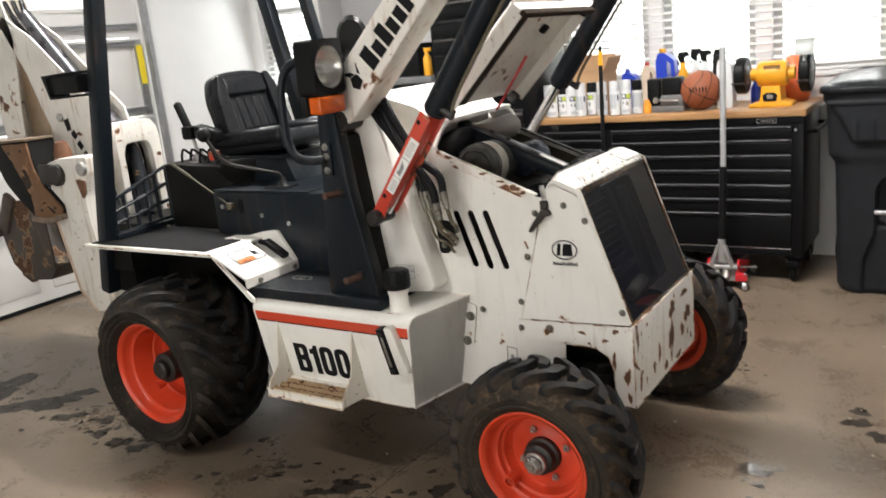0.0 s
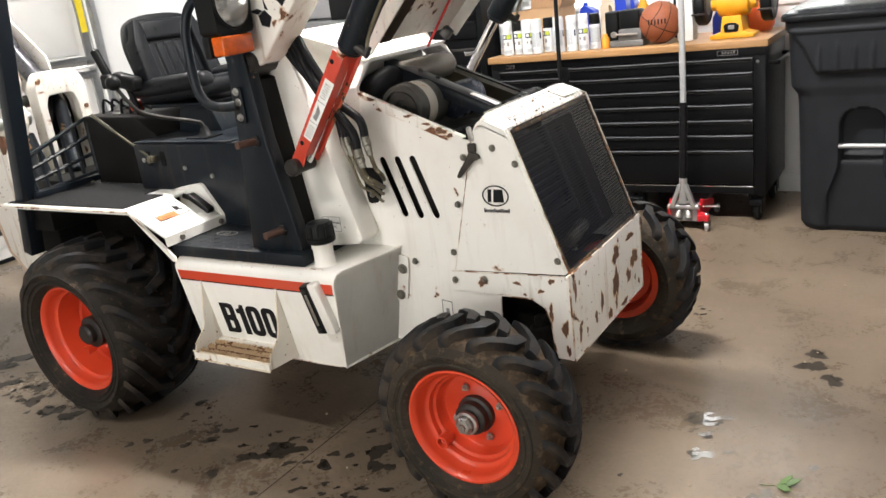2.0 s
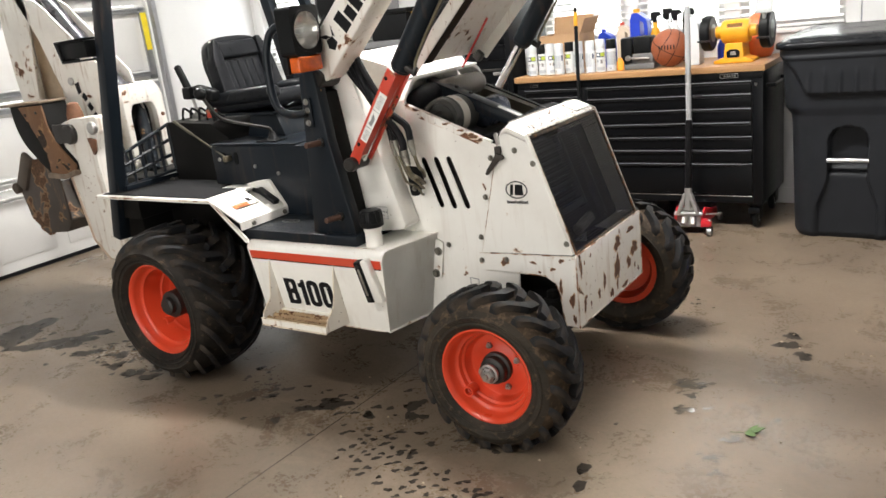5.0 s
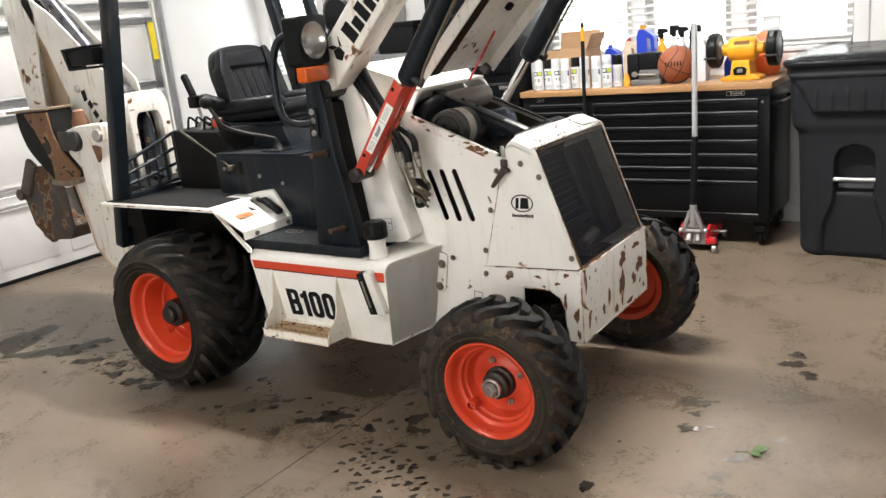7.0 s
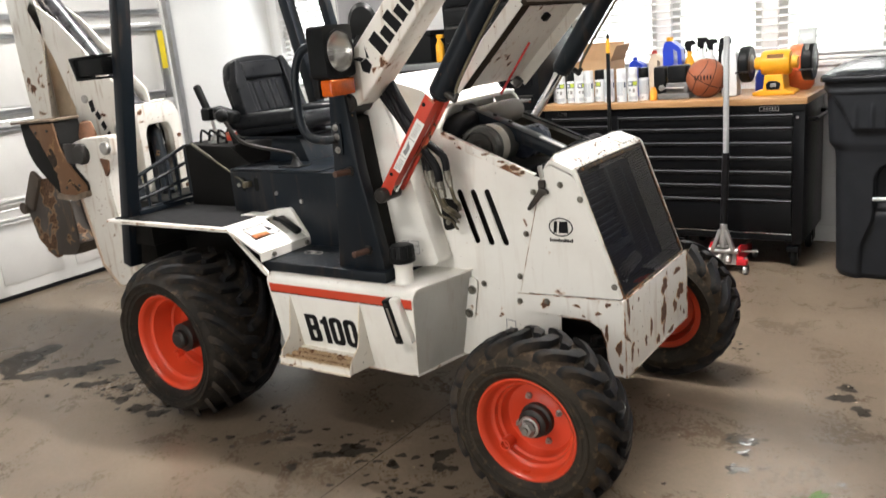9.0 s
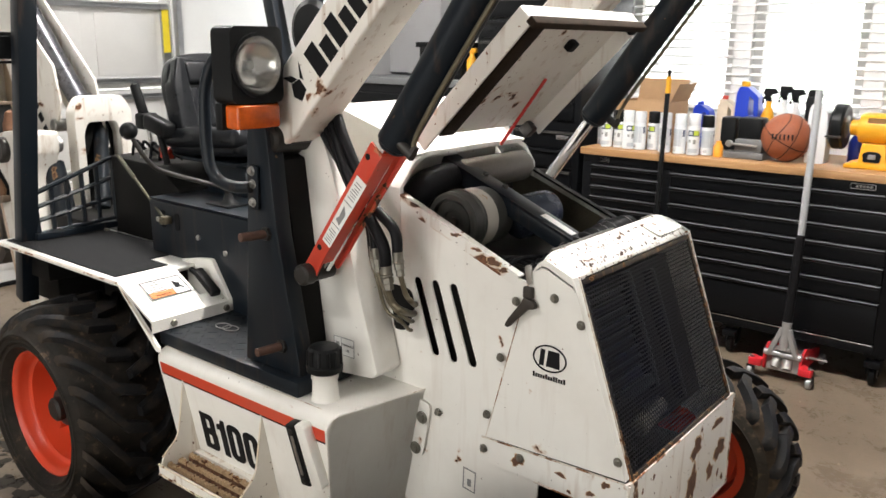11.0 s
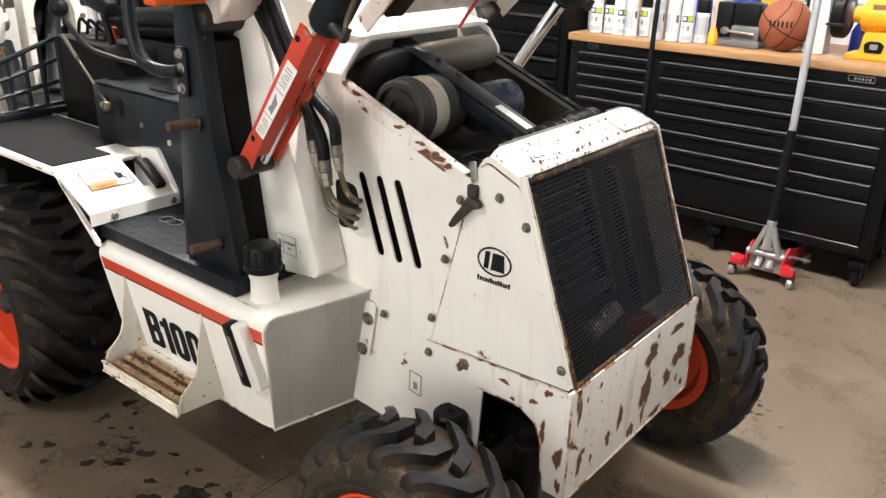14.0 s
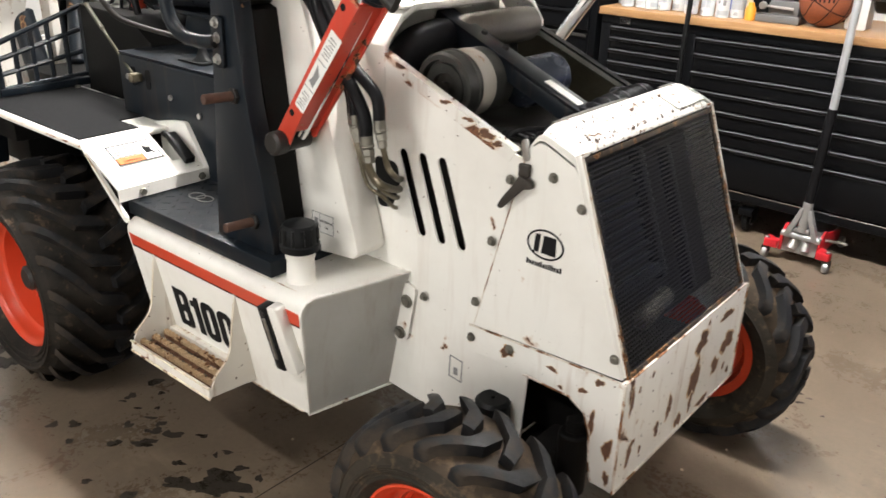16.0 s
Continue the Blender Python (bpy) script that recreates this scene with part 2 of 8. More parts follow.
BIN_LID = plain("glossy_black_polyethylene", (0.010, 0.011, 0.013), 0.26, 0, 0.14, 9, 0.15)
BALL = plain("orange_basketball_leather", (0.25, 0.070, 0.028), 0.62, 0, 0.2, 90, 0.6)
YELLOW = plain("yellow_tool_plastic", (0.70, 0.33, 0.015), 0.38, 0, 0.08, 20, 0.05)
YELLOW_TAG = plain("yellow_label", (0.80, 0.64, 0.03), 0.5, 0, 0.06, 20, 0)
JACK_RED = plain("red_jack_paint", (0.55, 0.02, 0.03), 0.35, 0, 0.12, 20, 0.05)
SILVER = plain("silver_paint", (0.45, 0.45, 0.45), 0.36, 0.6, 0.1, 20, 0.05)
CARD = plain("brown_cardboard", (0.42, 0.26, 0.14), 0.85, 0, 0.1, 20, 0.1)
BLUE = plain("blue_plastic", (0.015, 0.045, 0.42), 0.35, 0, 0.08, 20, 0.05)
WHITE_PLASTIC = plain("white_plastic", (0.62, 0.64, 0.65), 0.35, 0, 0.03, 20, 0.03)
LEAF = plain("green_leaf", (0.07, 0.13, 0.03), 0.5, 0, 0.2, 60, 0.2)
AMBER = plain("amber_lens", (0.50, 0.085, 0.006), 0.16, 0, 0.3, 45, 0.15)
GLASS = glass_material("clear_glass")


# ---- mesh helpers ----
def box(x0, x1, y0, y1, z0, z1, bevel=0.004, seg=2):
    bm = bmesh.new()
    bmesh.ops.create_cube(bm, size=1)
    for v in bm.verts:
        v.co = Vector(((x0 + x1) / 2 + v.co.x * (x1 - x0), (y0 + y1) / 2 + v.co.y * (y1 - y0), (z0 + z1) / 2 + v.co.z * (z1 - z0)))
    if bevel:
        bmesh.ops.bevel(bm, geom=bm.edges[:], offset=bevel, segments=seg, profile=0.5, affect="EDGES", clamp_overlap=True)
    return bm


AXES = {"x": lambda a, b, c: Vector((c, a, b)), "y": lambda a, b, c: Vector((a, c, b)), "z": lambda a, b, c: Vector((a, b, c))}


def prism(outline, axis, c0, c1, bevel=0.0, seg=2, holes=()):
    """An outline (and holes in it) drawn across an axis and drawn out along it from c0 to c1."""
    bm = bmesh.new()
    at = AXES[axis]
    edges = []
    for loop in (outline, *holes):
        vs = [bm.verts.new(at(a, b, c0)) for a, b in loop]
        edges += [bm.edges.new((vs[i], vs[(i + 1) % len(vs)])) for i in range(len(vs))]
    if holes:
        bmesh.ops.triangle_fill(bm, use_beauty=True, edges=edges)
    else:
        bm.faces.new(bm.verts[:])
    out = bmesh.ops.extrude_face_region(bm, geom=bm.faces[:])
    d = at(0, 0, c1 - c0)
    bmesh.ops.translate(bm, verts=[g for g in out["geom"] if isinstance(g, bmesh.types.BMVert)], vec=d)
    bmesh.ops.recalc_face_normals(bm, faces=bm.faces[:])
    if bevel:
        sharp = [e for e in bm.edges if len(e.link_faces) == 2 and e.calc_face_angle(0) > 0.5]
        bmesh.ops.bevel(bm, geom=sharp, offset=bevel, segments=seg, profile=0.5, affect="EDGES", clamp_overlap=True)
    return bm


def rounded(pts, radius, n=4):
    """The outline pts with its corners rounded; radius: one for all or one for each."""
    out = []
    for i, p in enumerate(pts):
        r = radius[i] if isinstance(radius, (list, tuple)) else radius
        p, a, b = Vector(p), Vector(pts[i - 1]), Vector(pts[(i + 1) % len(pts)])
        if r <= 0:
            out.append(tuple(p))
            continue
        u, v = a - p, b - p
        k = min(r, 0.45 * u.length, 0.45 * v.length)
        s, e = p + u.normalized() * k, p + v.normalized() * k
        for j in range(n + 1):
            q = j / n
            out.append(tuple(s * (1 - q) ** 2 + p * 2 * q * (1 - q) + e * q * q))
    return out


def lathe(profile, n=32, m=None, closed=False, caps=True):
    """A profile of (radius, height) turned about z."""
    bm = bmesh.new()
    rings = []
    for r, h in profile:
        if r < 1e-6:
            rings.append([bm.verts.new((0, 0, h))])
        else:
            rings.append([bm.verts.new((r * math.cos(2 * math.pi * i / n), r * math.sin(2 * math.pi * i / n), h)) for i in range(n)])
    pairs = list(zip(rings, rings[1:])) + ([(rings[-1], rings[0])] if closed else [])
    for a, b in pairs:
        for i in range(n):
            j = (i + 1) % n
            if len(a) == 1 and len(b) == 1:
                continue
            if len(a) == 1:
                bm.faces.new((a[0], b[i], b[j]))
            elif len(b) == 1:
                bm.faces.new((a[i], b[0], a[j]))
            else:
                bm.faces.new((a[i], b[i], b[j], a[j]))
    if caps and not closed:
        for ring, flip in ((rings[0], True), (rings[-1], False)):
            if len(ring) > 2:
                bm.faces.new(ring[::-1] if flip else ring)
    bmesh.ops.recalc_face_normals(bm, faces=bm.faces[:])
    if m is not None:
        bm.transform(m)
    return bm


def rod(a, b, radius, n=16, bevel=0.0, radius_b=None):
    """A round bar from a to b with its rims eased."""
    a, b = Vector(a), Vector(b)
    h = (b - a).length
    r2 = radius if radius_b is None else radius_b
    e = bevel or min(radius, r2) * 0.15
    prof = [(0, 0), (radius - e, 0), (radius, e), (r2, h - e), (r2 - e, h), (0, h)]
    m = Matrix.Translation(a) @ (b - a).to_track_quat("Z", "Y").to_matrix().to_4x4()
    return lathe(prof, n, m)


def smooth_path(pts, n=6):
    """More points along a smooth line through pts."""
    pts = [Vector(p) for p in pts]
    out = []
    for i in range(len(pts) - 1):
        p0, p1, p2, p3 = pts[max(i - 1, 0)], pts[i], pts[i + 1], pts[min(i + 2, len(pts) - 1)]
        for k in range(n):
            t = k / n
            out.append(0.5 * (2 * p1 + (p2 - p0) * t + (2 * p0 - 5 * p1 + 4 * p2 - p3) * t * t + (3 * p1 - p0 - 3 * p2 + p3) * t ** 3))
    return out + [pts[-1]]


def tube(pts, radius, n=10, smooth=5, radii=None):
    """A pipe along pts."""
    pts = smooth_path(pts, smooth) if smooth else [Vector(p) for p in pts]
    bm = bmesh.new()
    rings, up = [], None
    for i, p in enumerate(pts):
        d = (pts[min(i + 1, len(pts) - 1)] - pts[max(i - 1, 0)]).normalized()
        if up is None:
            up = d.orthogonal().normalized()
        up = (up - d * up.dot(d)).normalized()
        side = d.cross(up)
        r = radii(i / (len(pts) - 1)) if radii else radius
        rings.append([bm.verts.new(p + (up * math.cos(k * 2 * math.pi / n) + side * math.sin(k * 2 * math.pi / n)) * r) for k in range(n)])
    for a, b in zip(rings, rings[1:]):
        for i in range(n):
            j = (i + 1) % n
            bm.faces.new((a[i], a[j], b[j], b[i]))
    bm.faces.new(rings[0][::-1])
    bm.faces.new(rings[-1])
    bmesh.ops.recalc_face_normals(bm, faces=bm.faces[:])
    return bm


def joined(*bms):
    out = bmesh.new()
    for b in bms:
        me = bpy.data.meshes.new("tmp")
        b.to_mesh(me)
        out.from_mesh(me)
        bpy.data.meshes.remove(me)
        b.free()
    return out


def moved(bm, m):
    bm.transform(m)
    if m.determinant() < 0:
        bmesh.ops.reverse_faces(bm, faces=bm.faces[:])
    return bm


def mesh_of(name, bm, material):
    for e in bm.edges:
        e.smooth = len(e.link_faces) == 2 and e.calc_face_angle(0) < radians(38)
    for f in bm.faces:
        f.smooth = True
    me = bpy.data.meshes.new(name)
    bm.to_mesh(me)
    bm.free()
    me.materials.append(material)
    return me


def part(name, bm, material, parent, label=""):
    ob = new(name, mesh_of(name, bm, material))
    ob.parent = parent
    root = parent
    while root.parent:
        root = root.parent
    ob.matrix_parent_inverse = Matrix.Identity(4) if parent is not root else root.matrix_basis.inverted() if root.get("world_parts") else Matrix.Identity(4)
    return tagged(ob, label)


def thing(name, label, category, base=(0, 0, 0), group="", world_parts=True, kind=""):
    """An Empty at the thing's base. world_parts: its parts are drawn in the place's own axes."""
    ob = new(name)
    ob.matrix_basis = Matrix.Translation(base)
    ob.empty_display_size = 0.1
    if world_parts:
        ob["world_parts"] = True
    return tagged(ob, label, category, group, kind)


def solid(name, bm, material, label, category="", group="", kind=""):
    return tagged(new(name, mesh_of(name, bm, material)), label, category, group, kind)


def text_mesh(body, size, extrude=0.0006, bold=0.0):
    cu = bpy.data.curves.new("text", "FONT")
    cu.offset = bold
    cu.body, cu.size, cu.extrude, cu.align_x, cu.align_y, cu.resolution_u = body, size, extrude, "CENTER", "CENTER", 3
    ob = new("text", cu)
    dg = bpy.context.evaluated_depsgraph_get()
    dg.update()
    me = bpy.data.meshes.new_from_object(ob.evaluated_get(dg))
    bm = bmesh.new()
    bm.from_mesh(me)
    bpy.data.objects.remove(ob)
    bpy.data.curves.remove(cu)
    bpy.data.meshes.remove(me)
    return bm


def on_side(x, y, z, turn=0.0, wide=1.0, tall=1.0):
    """Places what is drawn in the xy plane upright on a face that looks towards -y."""
    return pose(x, y, z, 90, 0, 0) @ Matrix.Rotation(radians(turn), 4, "Z") @ Matrix.Diagonal((wide, tall, 1, 1))


# ---- the room ----
WEST, NORTH, EAST, SOUTH, TOP = -2.80, 3.58, 4.6, -4.2, 3.35
solid("floor", box(WEST - 0.3, EAST + 0.2, SOUTH - 0.2, NORTH + 0.2, -0.12, 0.0, 0), CONCRETE, "stained sealed concrete garage floor", kind="structure")
solid("ceiling", box(WEST - 0.3, EAST + 0.2, SOUTH - 0.2, NORTH + 0.2, TOP, TOP + 0.1, 0), LOW_BOUNCE_CEILING, "unseen ceiling, darkened to cut bounced light", kind="structure")


def wall_with_openings(name, axis, c0, c1, a0, a1, openings, label, material=DRYWALL):
    """A wall across an axis from c0 to c1, from a0 to a1 along it, with openings (a0, a1, z0, z1)."""
    holes = [[(p, r), (q, r), (q, s), (p, s)] for p, q, r, s in openings]
    return solid(name, prism([(a0, 0), (a1, 0), (a1, TOP), (a0, TOP)], axis, c0, c1, holes=holes), material, label, kind="structure")


BIG_WINDOW = (0.25, 2.33, 1.17, 2.20)
SIDE_WINDOW = (-2.66, -2.03, 1.17, 2.40)
wall_with_openings("wall_north", "y", NORTH, NORTH + 0.16, WEST - 0.16, EAST + 0.16, [BIG_WINDOW, SIDE_WINDOW], "white drywall with two window openings")
wall_with_openings("wall_east", "x", EAST, EAST + 0.16, SOUTH, NORTH, [], "unseen plain wall, greyed to cut bounced light", LOW_BOUNCE_WALL)
# Opening added in the unseen south wall to let in fill light.
FILL_OPENING = (-0.9, 4.1, 0.45, 2.2)
wall_with_openings("wall_south", "y", SOUTH - 0.16, SOUTH, WEST - 0.16, EAST + 0.16, [FILL_OPENING], "unseen grey wall with an opening added for fill light", LOW_BOUNCE_WALL)
DOOR_Y0, DOOR_Y1, DOOR_TOP = -2.5, 2.40, 2.40
solid("wall_west", prism([(SOUTH, 0), (DOOR_Y0, 0), (DOOR_Y0, DOOR_TOP), (DOOR_Y1, DOOR_TOP), (DOOR_Y1, 0), (NORTH, 0), (NORTH, TOP), (SOUTH, TOP)], "x", WEST - 0.16, WEST),
      DRYWALL, "white drywall round the garage door", kind="structure")
for i, (w, n) in enumerate(((BIG_WINDOW, 3), (SIDE_WINDOW, 1))):
    x0, x1, z0, z1 = w
    win = thing("window_%d" % (i + 1), "white framed window, daylight behind it blown out", "window", ((x0 + x1) / 2, NORTH + 0.1, z0), kind="structure")
    step = (x1 - x0) / n
    for k in range(n):
        a, b = x0 + k * step + (0.05 if k else 0), x0 + (k + 1) * step - (0.05 if k < n - 1 else 0)
        fr = [[(a + 0.05, z0 + 0.06), (b - 0.05, z0 + 0.06), (b - 0.05, (z0 + z1) / 2 + 0.17), (a + 0.05, (z0 + z1) / 2 + 0.17)],
              [(a + 0.05, (z0 + z1) / 2 + 0.21), (b - 0.05, (z0 + z1) / 2 + 0.21), (b - 0.05, z1 - 0.05), (a + 0.05, z1 - 0.05)]]
        part("sash", prism([(a, z0), (b, z0), (b, z1), (a, z1)], "y", NORTH + 0.05, NORTH + 0.10, holes=fr), TRIM_WHITE, win)
        pane = part("pane", box(a + 0.045, b - 0.045, NORTH + 0.072, NORTH + 0.077, z0 + 0.05, z1 - 0.045, 0), GLASS, win)
        pane.visible_shadow = False
        if k:
            part("mullion", box(a - 0.10, a, NORTH + 0.01, NORTH + 0.12, z0, z1, 0.003), TRIM_WHITE, win)
    part("window_sill", box(x0 - 0.09, x1 + 0.09, NORTH - 0.035, NORTH + 0.05, z0 - 0.03, z0, 0.004), TRIM_WHITE, win)
    part("apron", box(x0 - 0.07, x1 + 0.07, NORTH - 0.016, NORTH - 0.0005, z0 - 0.11, z0 - 0.03, 0.003), TRIM_WHITE, win)
    for a in (x0 - 0.085, x1):
        part("casing", box(a, a + 0.085, NORTH - 0.018, NORTH - 0.0005, z0, z1 + 0.085, 0.003), TRIM_WHITE, win)
    part("casing", box(x0, x1, NORTH - 0.018, NORTH - 0.0005, z1, z1 + 0.085, 0.003), TRIM_WHITE, win)
    blind = thing("window_blind", "white slatted blind hanging open in front of the window", "blind", ((x0 + x1) / 2, NORTH, z0 + 0.02))
    part("headrail", box(x0 + 0.01, x1 - 0.01, NORTH - 0.003, NORTH + 0.046, z1 - 0.05, z1 - 0.002, 0.003), TRIM_WHITE, blind)
    z = z0 + 0.05
    slat = None
    while z < z1 - 0.06:
        bm = moved(box(x0 + 0.012, x1 - 0.012, -0.022, 0.022, -0.0014, 0.0014, 0), pose(0, NORTH + 0.022, z, 22, 0, 0))
        if slat is None:
            slat, zs = part("slat", bm, TRIM_WHITE, blind), z
        else:
            bm.free()
            ob = new("slat", slat.data)
            ob.parent, ob.matrix_parent_inverse, ob.location = blind, slat.matrix_parent_inverse, (0, 0, z - zs)
        z += 0.048
    part("bottom_rail", box(x0 + 0.012, x1 - 0.012, NORTH + 0.002, NORTH + 0.042, z0 + 0.006, z0 + 0.024, 0.003), TRIM_WHITE, blind)

outside = Nodes("bright_daylight", (1, 1, 1), 1.0)
glow = outside.add("ShaderNodeEmission", Strength=5.5)
outside.link(outside.mix(outside.ramp(outside.noise(0.5, 4), 0.5, 0.62, 0, 0.45), (1, 1, 0.98), (0.55, 0.75, 0.5)), glow.inputs["Color"])
outside.link(glow.outputs[0], outside.t.nodes["Material Output"].inputs["Surface"])
solid("backdrop", box(-9, 9, NORTH + 6, NORTH + 6.05, -2, 7, 0), outside.m, "bright hazy daylight outside", kind="structure")
solid("backdrop", box(WEST - 6.05, WEST - 6, -8, NORTH + 5.9, -2, 8, 0), outside.m, "bright hazy daylight outside", kind="structure")

# Glowing sheet added beyond the south opening as part of the fill.
dull = Nodes("soft_south_fill", (1, 1, 1), 1.0)
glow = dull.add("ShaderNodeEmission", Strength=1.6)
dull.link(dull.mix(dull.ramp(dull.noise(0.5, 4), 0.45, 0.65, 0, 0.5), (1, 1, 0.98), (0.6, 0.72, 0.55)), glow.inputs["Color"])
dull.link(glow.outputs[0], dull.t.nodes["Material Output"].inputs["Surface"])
solid("backdrop", box(-7, 9, SOUTH - 5.05, SOUTH - 5, -2, 7, 0), dull.m, "glowing sheet added beyond the unseen south opening", kind="structure")

# sectional door on the west wall
gd = thing("garage_door", "white panelled sectional garage door with steel struts, closed", "garage door", (WEST - 0.02, 0, 0), kind="structure")
SECT = 0.608
for k in range(4):
    z0 = 0.02 + k * SECT
    lights = [[(y1 - 0.62, 2.07), (y1, 2.07), (y1, 2.33), (y1 - 0.62, 2.33)] for y1 in (2.08, 1.30, 0.52, -0.26)] if k == 3 else []
    sect = part("door_section", prism([(DOOR_Y0 + 0.003, z0), (DOOR_Y1 - 0.003, z0), (DOOR_Y1 - 0.003, min(z0 + SECT - 0.006, DOOR_TOP - 0.004)), (DOOR_Y0 + 0.003, min(z0 + SECT - 0.006, DOOR_TOP - 0.004))], "x", WEST - 0.06, WEST - 0.03, holes=lights), DOOR_WHITE, gd)
    for lt in lights:
        pane = part("pane", box(WEST - 0.048, WEST - 0.043, lt[0][0] - 0.01, lt[1][0] + 0.01, 2.06, 2.34, 0), GLASS, sect)
        pane.visible_shadow = False
        part("pane_frame", prism([(lt[0][0] - 0.03, 2.04), (lt[1][0] + 0.03, 2.04), (lt[1][0] + 0.03, 2.36), (lt[0][0] - 0.03, 2.36)], "x", WEST - 0.031, WEST - 0.022, holes=[lt]), DOOR_WHITE, sect)
    if k == 3:
        continue
    y = DOOR_Y1 - 0.08
    while y > -1.6:
        lo, hi = y - 0.50, y
        part("raised_panel", box(WEST - 0.034, WEST - 0.022, lo, hi - 0.04, z0 + 0.09, z0 + SECT - 0.10, 0.008), DOOR_WHITE, sect)
        y -= 0.56
    part("stile", box(WEST - 0.033, WEST - 0.012, DOOR_Y1 - 0.075, DOOR_Y1 - 0.01, z0 + 0.01, z0 + SECT - 0.02, 0.002), GALV, sect)
for z in (0.55, 0.68, 1.18, 1.29, 1.80, 1.93):
    part("strut", prism([(WEST - 0.03, z - 0.018), (WEST + 0.008, z - 0.018), (WEST + 0.008, z - 0.010), (WEST - 0.020, z - 0.010), (WEST - 0.020, z + 0.010), (WEST + 0.008, z + 0.010), (WEST + 0.008, z + 0.018), (WEST - 0.03, z + 0.018)], "y", DOOR_Y0 + 0.01, DOOR_Y1 - 0.02), GALV if z > 0.9 else DOOR_WHITE, gd)
part("bottom_seal", box(WEST - 0.065, WEST - 0.02, DOOR_Y0 + 0.003, DOOR_Y1 - 0.003, 0.0, 0.03, 0.008), HOSE, gd)
part("warning_tag", box(WEST + 0.013, WEST + 0.016, DOOR_Y1 - 0.085, DOOR_Y1 - 0.03, 1.48, 1.78, 0), YELLOW_TAG, gd, "yellow warning label")
track = thing("door_track", "galvanised vertical track beside the garage door", "door track", (WEST, DOOR_Y1 + 0.04, 0), kind="structure")
part("rail", prism([(WEST + 0.004, DOOR_Y1 + 0.015), (WEST + 0.055, DOOR_Y1 + 0.015), (WEST + 0.055, DOOR_Y1 + 0.055), (WEST + 0.045, DOOR_Y1 + 0.055), (WEST + 0.045, DOOR_Y1 + 0.025), (WEST + 0.004, DOOR_Y1 + 0.025)], "z", 0.0, 2.6), GALV, track)
part("wall_angle", prism([(WEST + 0.001, DOOR_Y1 + 0.028), (WEST + 0.035, DOOR_Y1 + 0.028), (WEST + 0.035, DOOR_Y1 + 0.034), (WEST + 0.007, DOOR_Y1 + 0.034), (WEST + 0.007, DOOR_Y1 + 0.075), (WEST + 0.001, DOOR_Y1 + 0.075)], "z", 0.0, 2.6), GALV, track)

# ---- lamps: ceiling strips over the floor, daylight at the windows, added south fill ----
LAMPS = [(-1.2, 0.9, 116), (1.4, 1.25, 228), (3.4, 0.9, 34), (0.9, -2.2, 88)]
for x, y, watts in LAMPS:
    fix = thing("ceiling_light", "white LED strip light fixed to the ceiling", "ceiling light", (x, y, TOP - 0.08), "ceiling lights")
    part("housing", box(x - 0.62, x + 0.62, y - 0.06, y + 0.06, TOP - 0.06, TOP - 0.001, 0.008), TRIM_WHITE, fix)
    area_lamp("strip_lamp", (x, y, TOP - 0.075), (1.2, 0.10), watts, (x, y, 0), (1.0, 0.964, 0.925))
# Unseen fill lamp added in the south opening to brighten the machine's near side.
area_lamp("south_fill_lamp", (1.9, SOUTH - 0.02, 1.42), (4.2, 1.5), 82, (1.5, 0, 1.0), (1.0, 0.96, 0.91))
area_lamp("window_daylight", (1.05, NORTH - 0.06, 1.68), (2.5, 0.95), 7, (1.05, 0, 0.9), (0.93, 0.97, 1.0))
area_lamp("window_daylight", (-2.35, NORTH - 0.06, 1.78), (0.6, 1.1), 8, (-2.35, 0, 0.9), (0.93, 0.97, 1.0))

# ---- the machine ----
CY = 0.668                       # its middle line
SIDE = 0.354                     # near hood side


def far(y):
    return 2 * CY - y


machine = thing("backhoe_loader", "compact white backhoe loader with raised arms, chipped paint and orange wheels", "backhoe loader", (0.8, CY, 0))


# wheels: drawn about the origin, outer side towards -y
def tread_lug(R, W, side, height, half, skew, reach, shoulder):
    """One tread bar of one half of a tyre, bent over the shoulder."""
    bm = bmesh.new()
    rows = []
    stations = ((0.0, 0.0, 0.82), (0.18, 0.001, 0.98), (0.40, 0.004, 1.08), (0.62, 0.010, 1.08), (0.82, 0.021, 1.0), (0.95, 0.038, 0.98), (1.0, 0.056, 0.95), (1.02, 0.085, 0.80))
    for u, drop, wide in stations:
        drop *= shoulder
        h = side * (u * W * 0.5 * reach - 0.014)
        a = skew * (0.30 * u if u < 0.40 else 0.12 + 1.25 * (min(u, 1.0) - 0.40)) * 1.3
        w = half * wide
        foot = R - height - 0.010 - drop * (1.0 if u < 0.9 else 0.82)
        row = []
        for da, rr in ((-1.22 * w, foot), (-w, R - drop), (-0.1 * w, R - drop + 0.0015), (w, R - drop), (1.22 * w, foot)):
            row.append(bm.verts.new((rr * math.cos(a + da), rr * math.sin(a + da), h)))
        rows.append(row)
    for p, q in zip(rows, rows[1:]):
        for k in range(4):
            bm.faces.new((p[k], p[k + 1], q[k + 1], q[k]))
    bm.faces.new(rows[0])
    bm.faces.new(rows[-1][::-1])
    bmesh.ops.recalc_face_normals(bm, faces=bm.faces[:])
    return bm


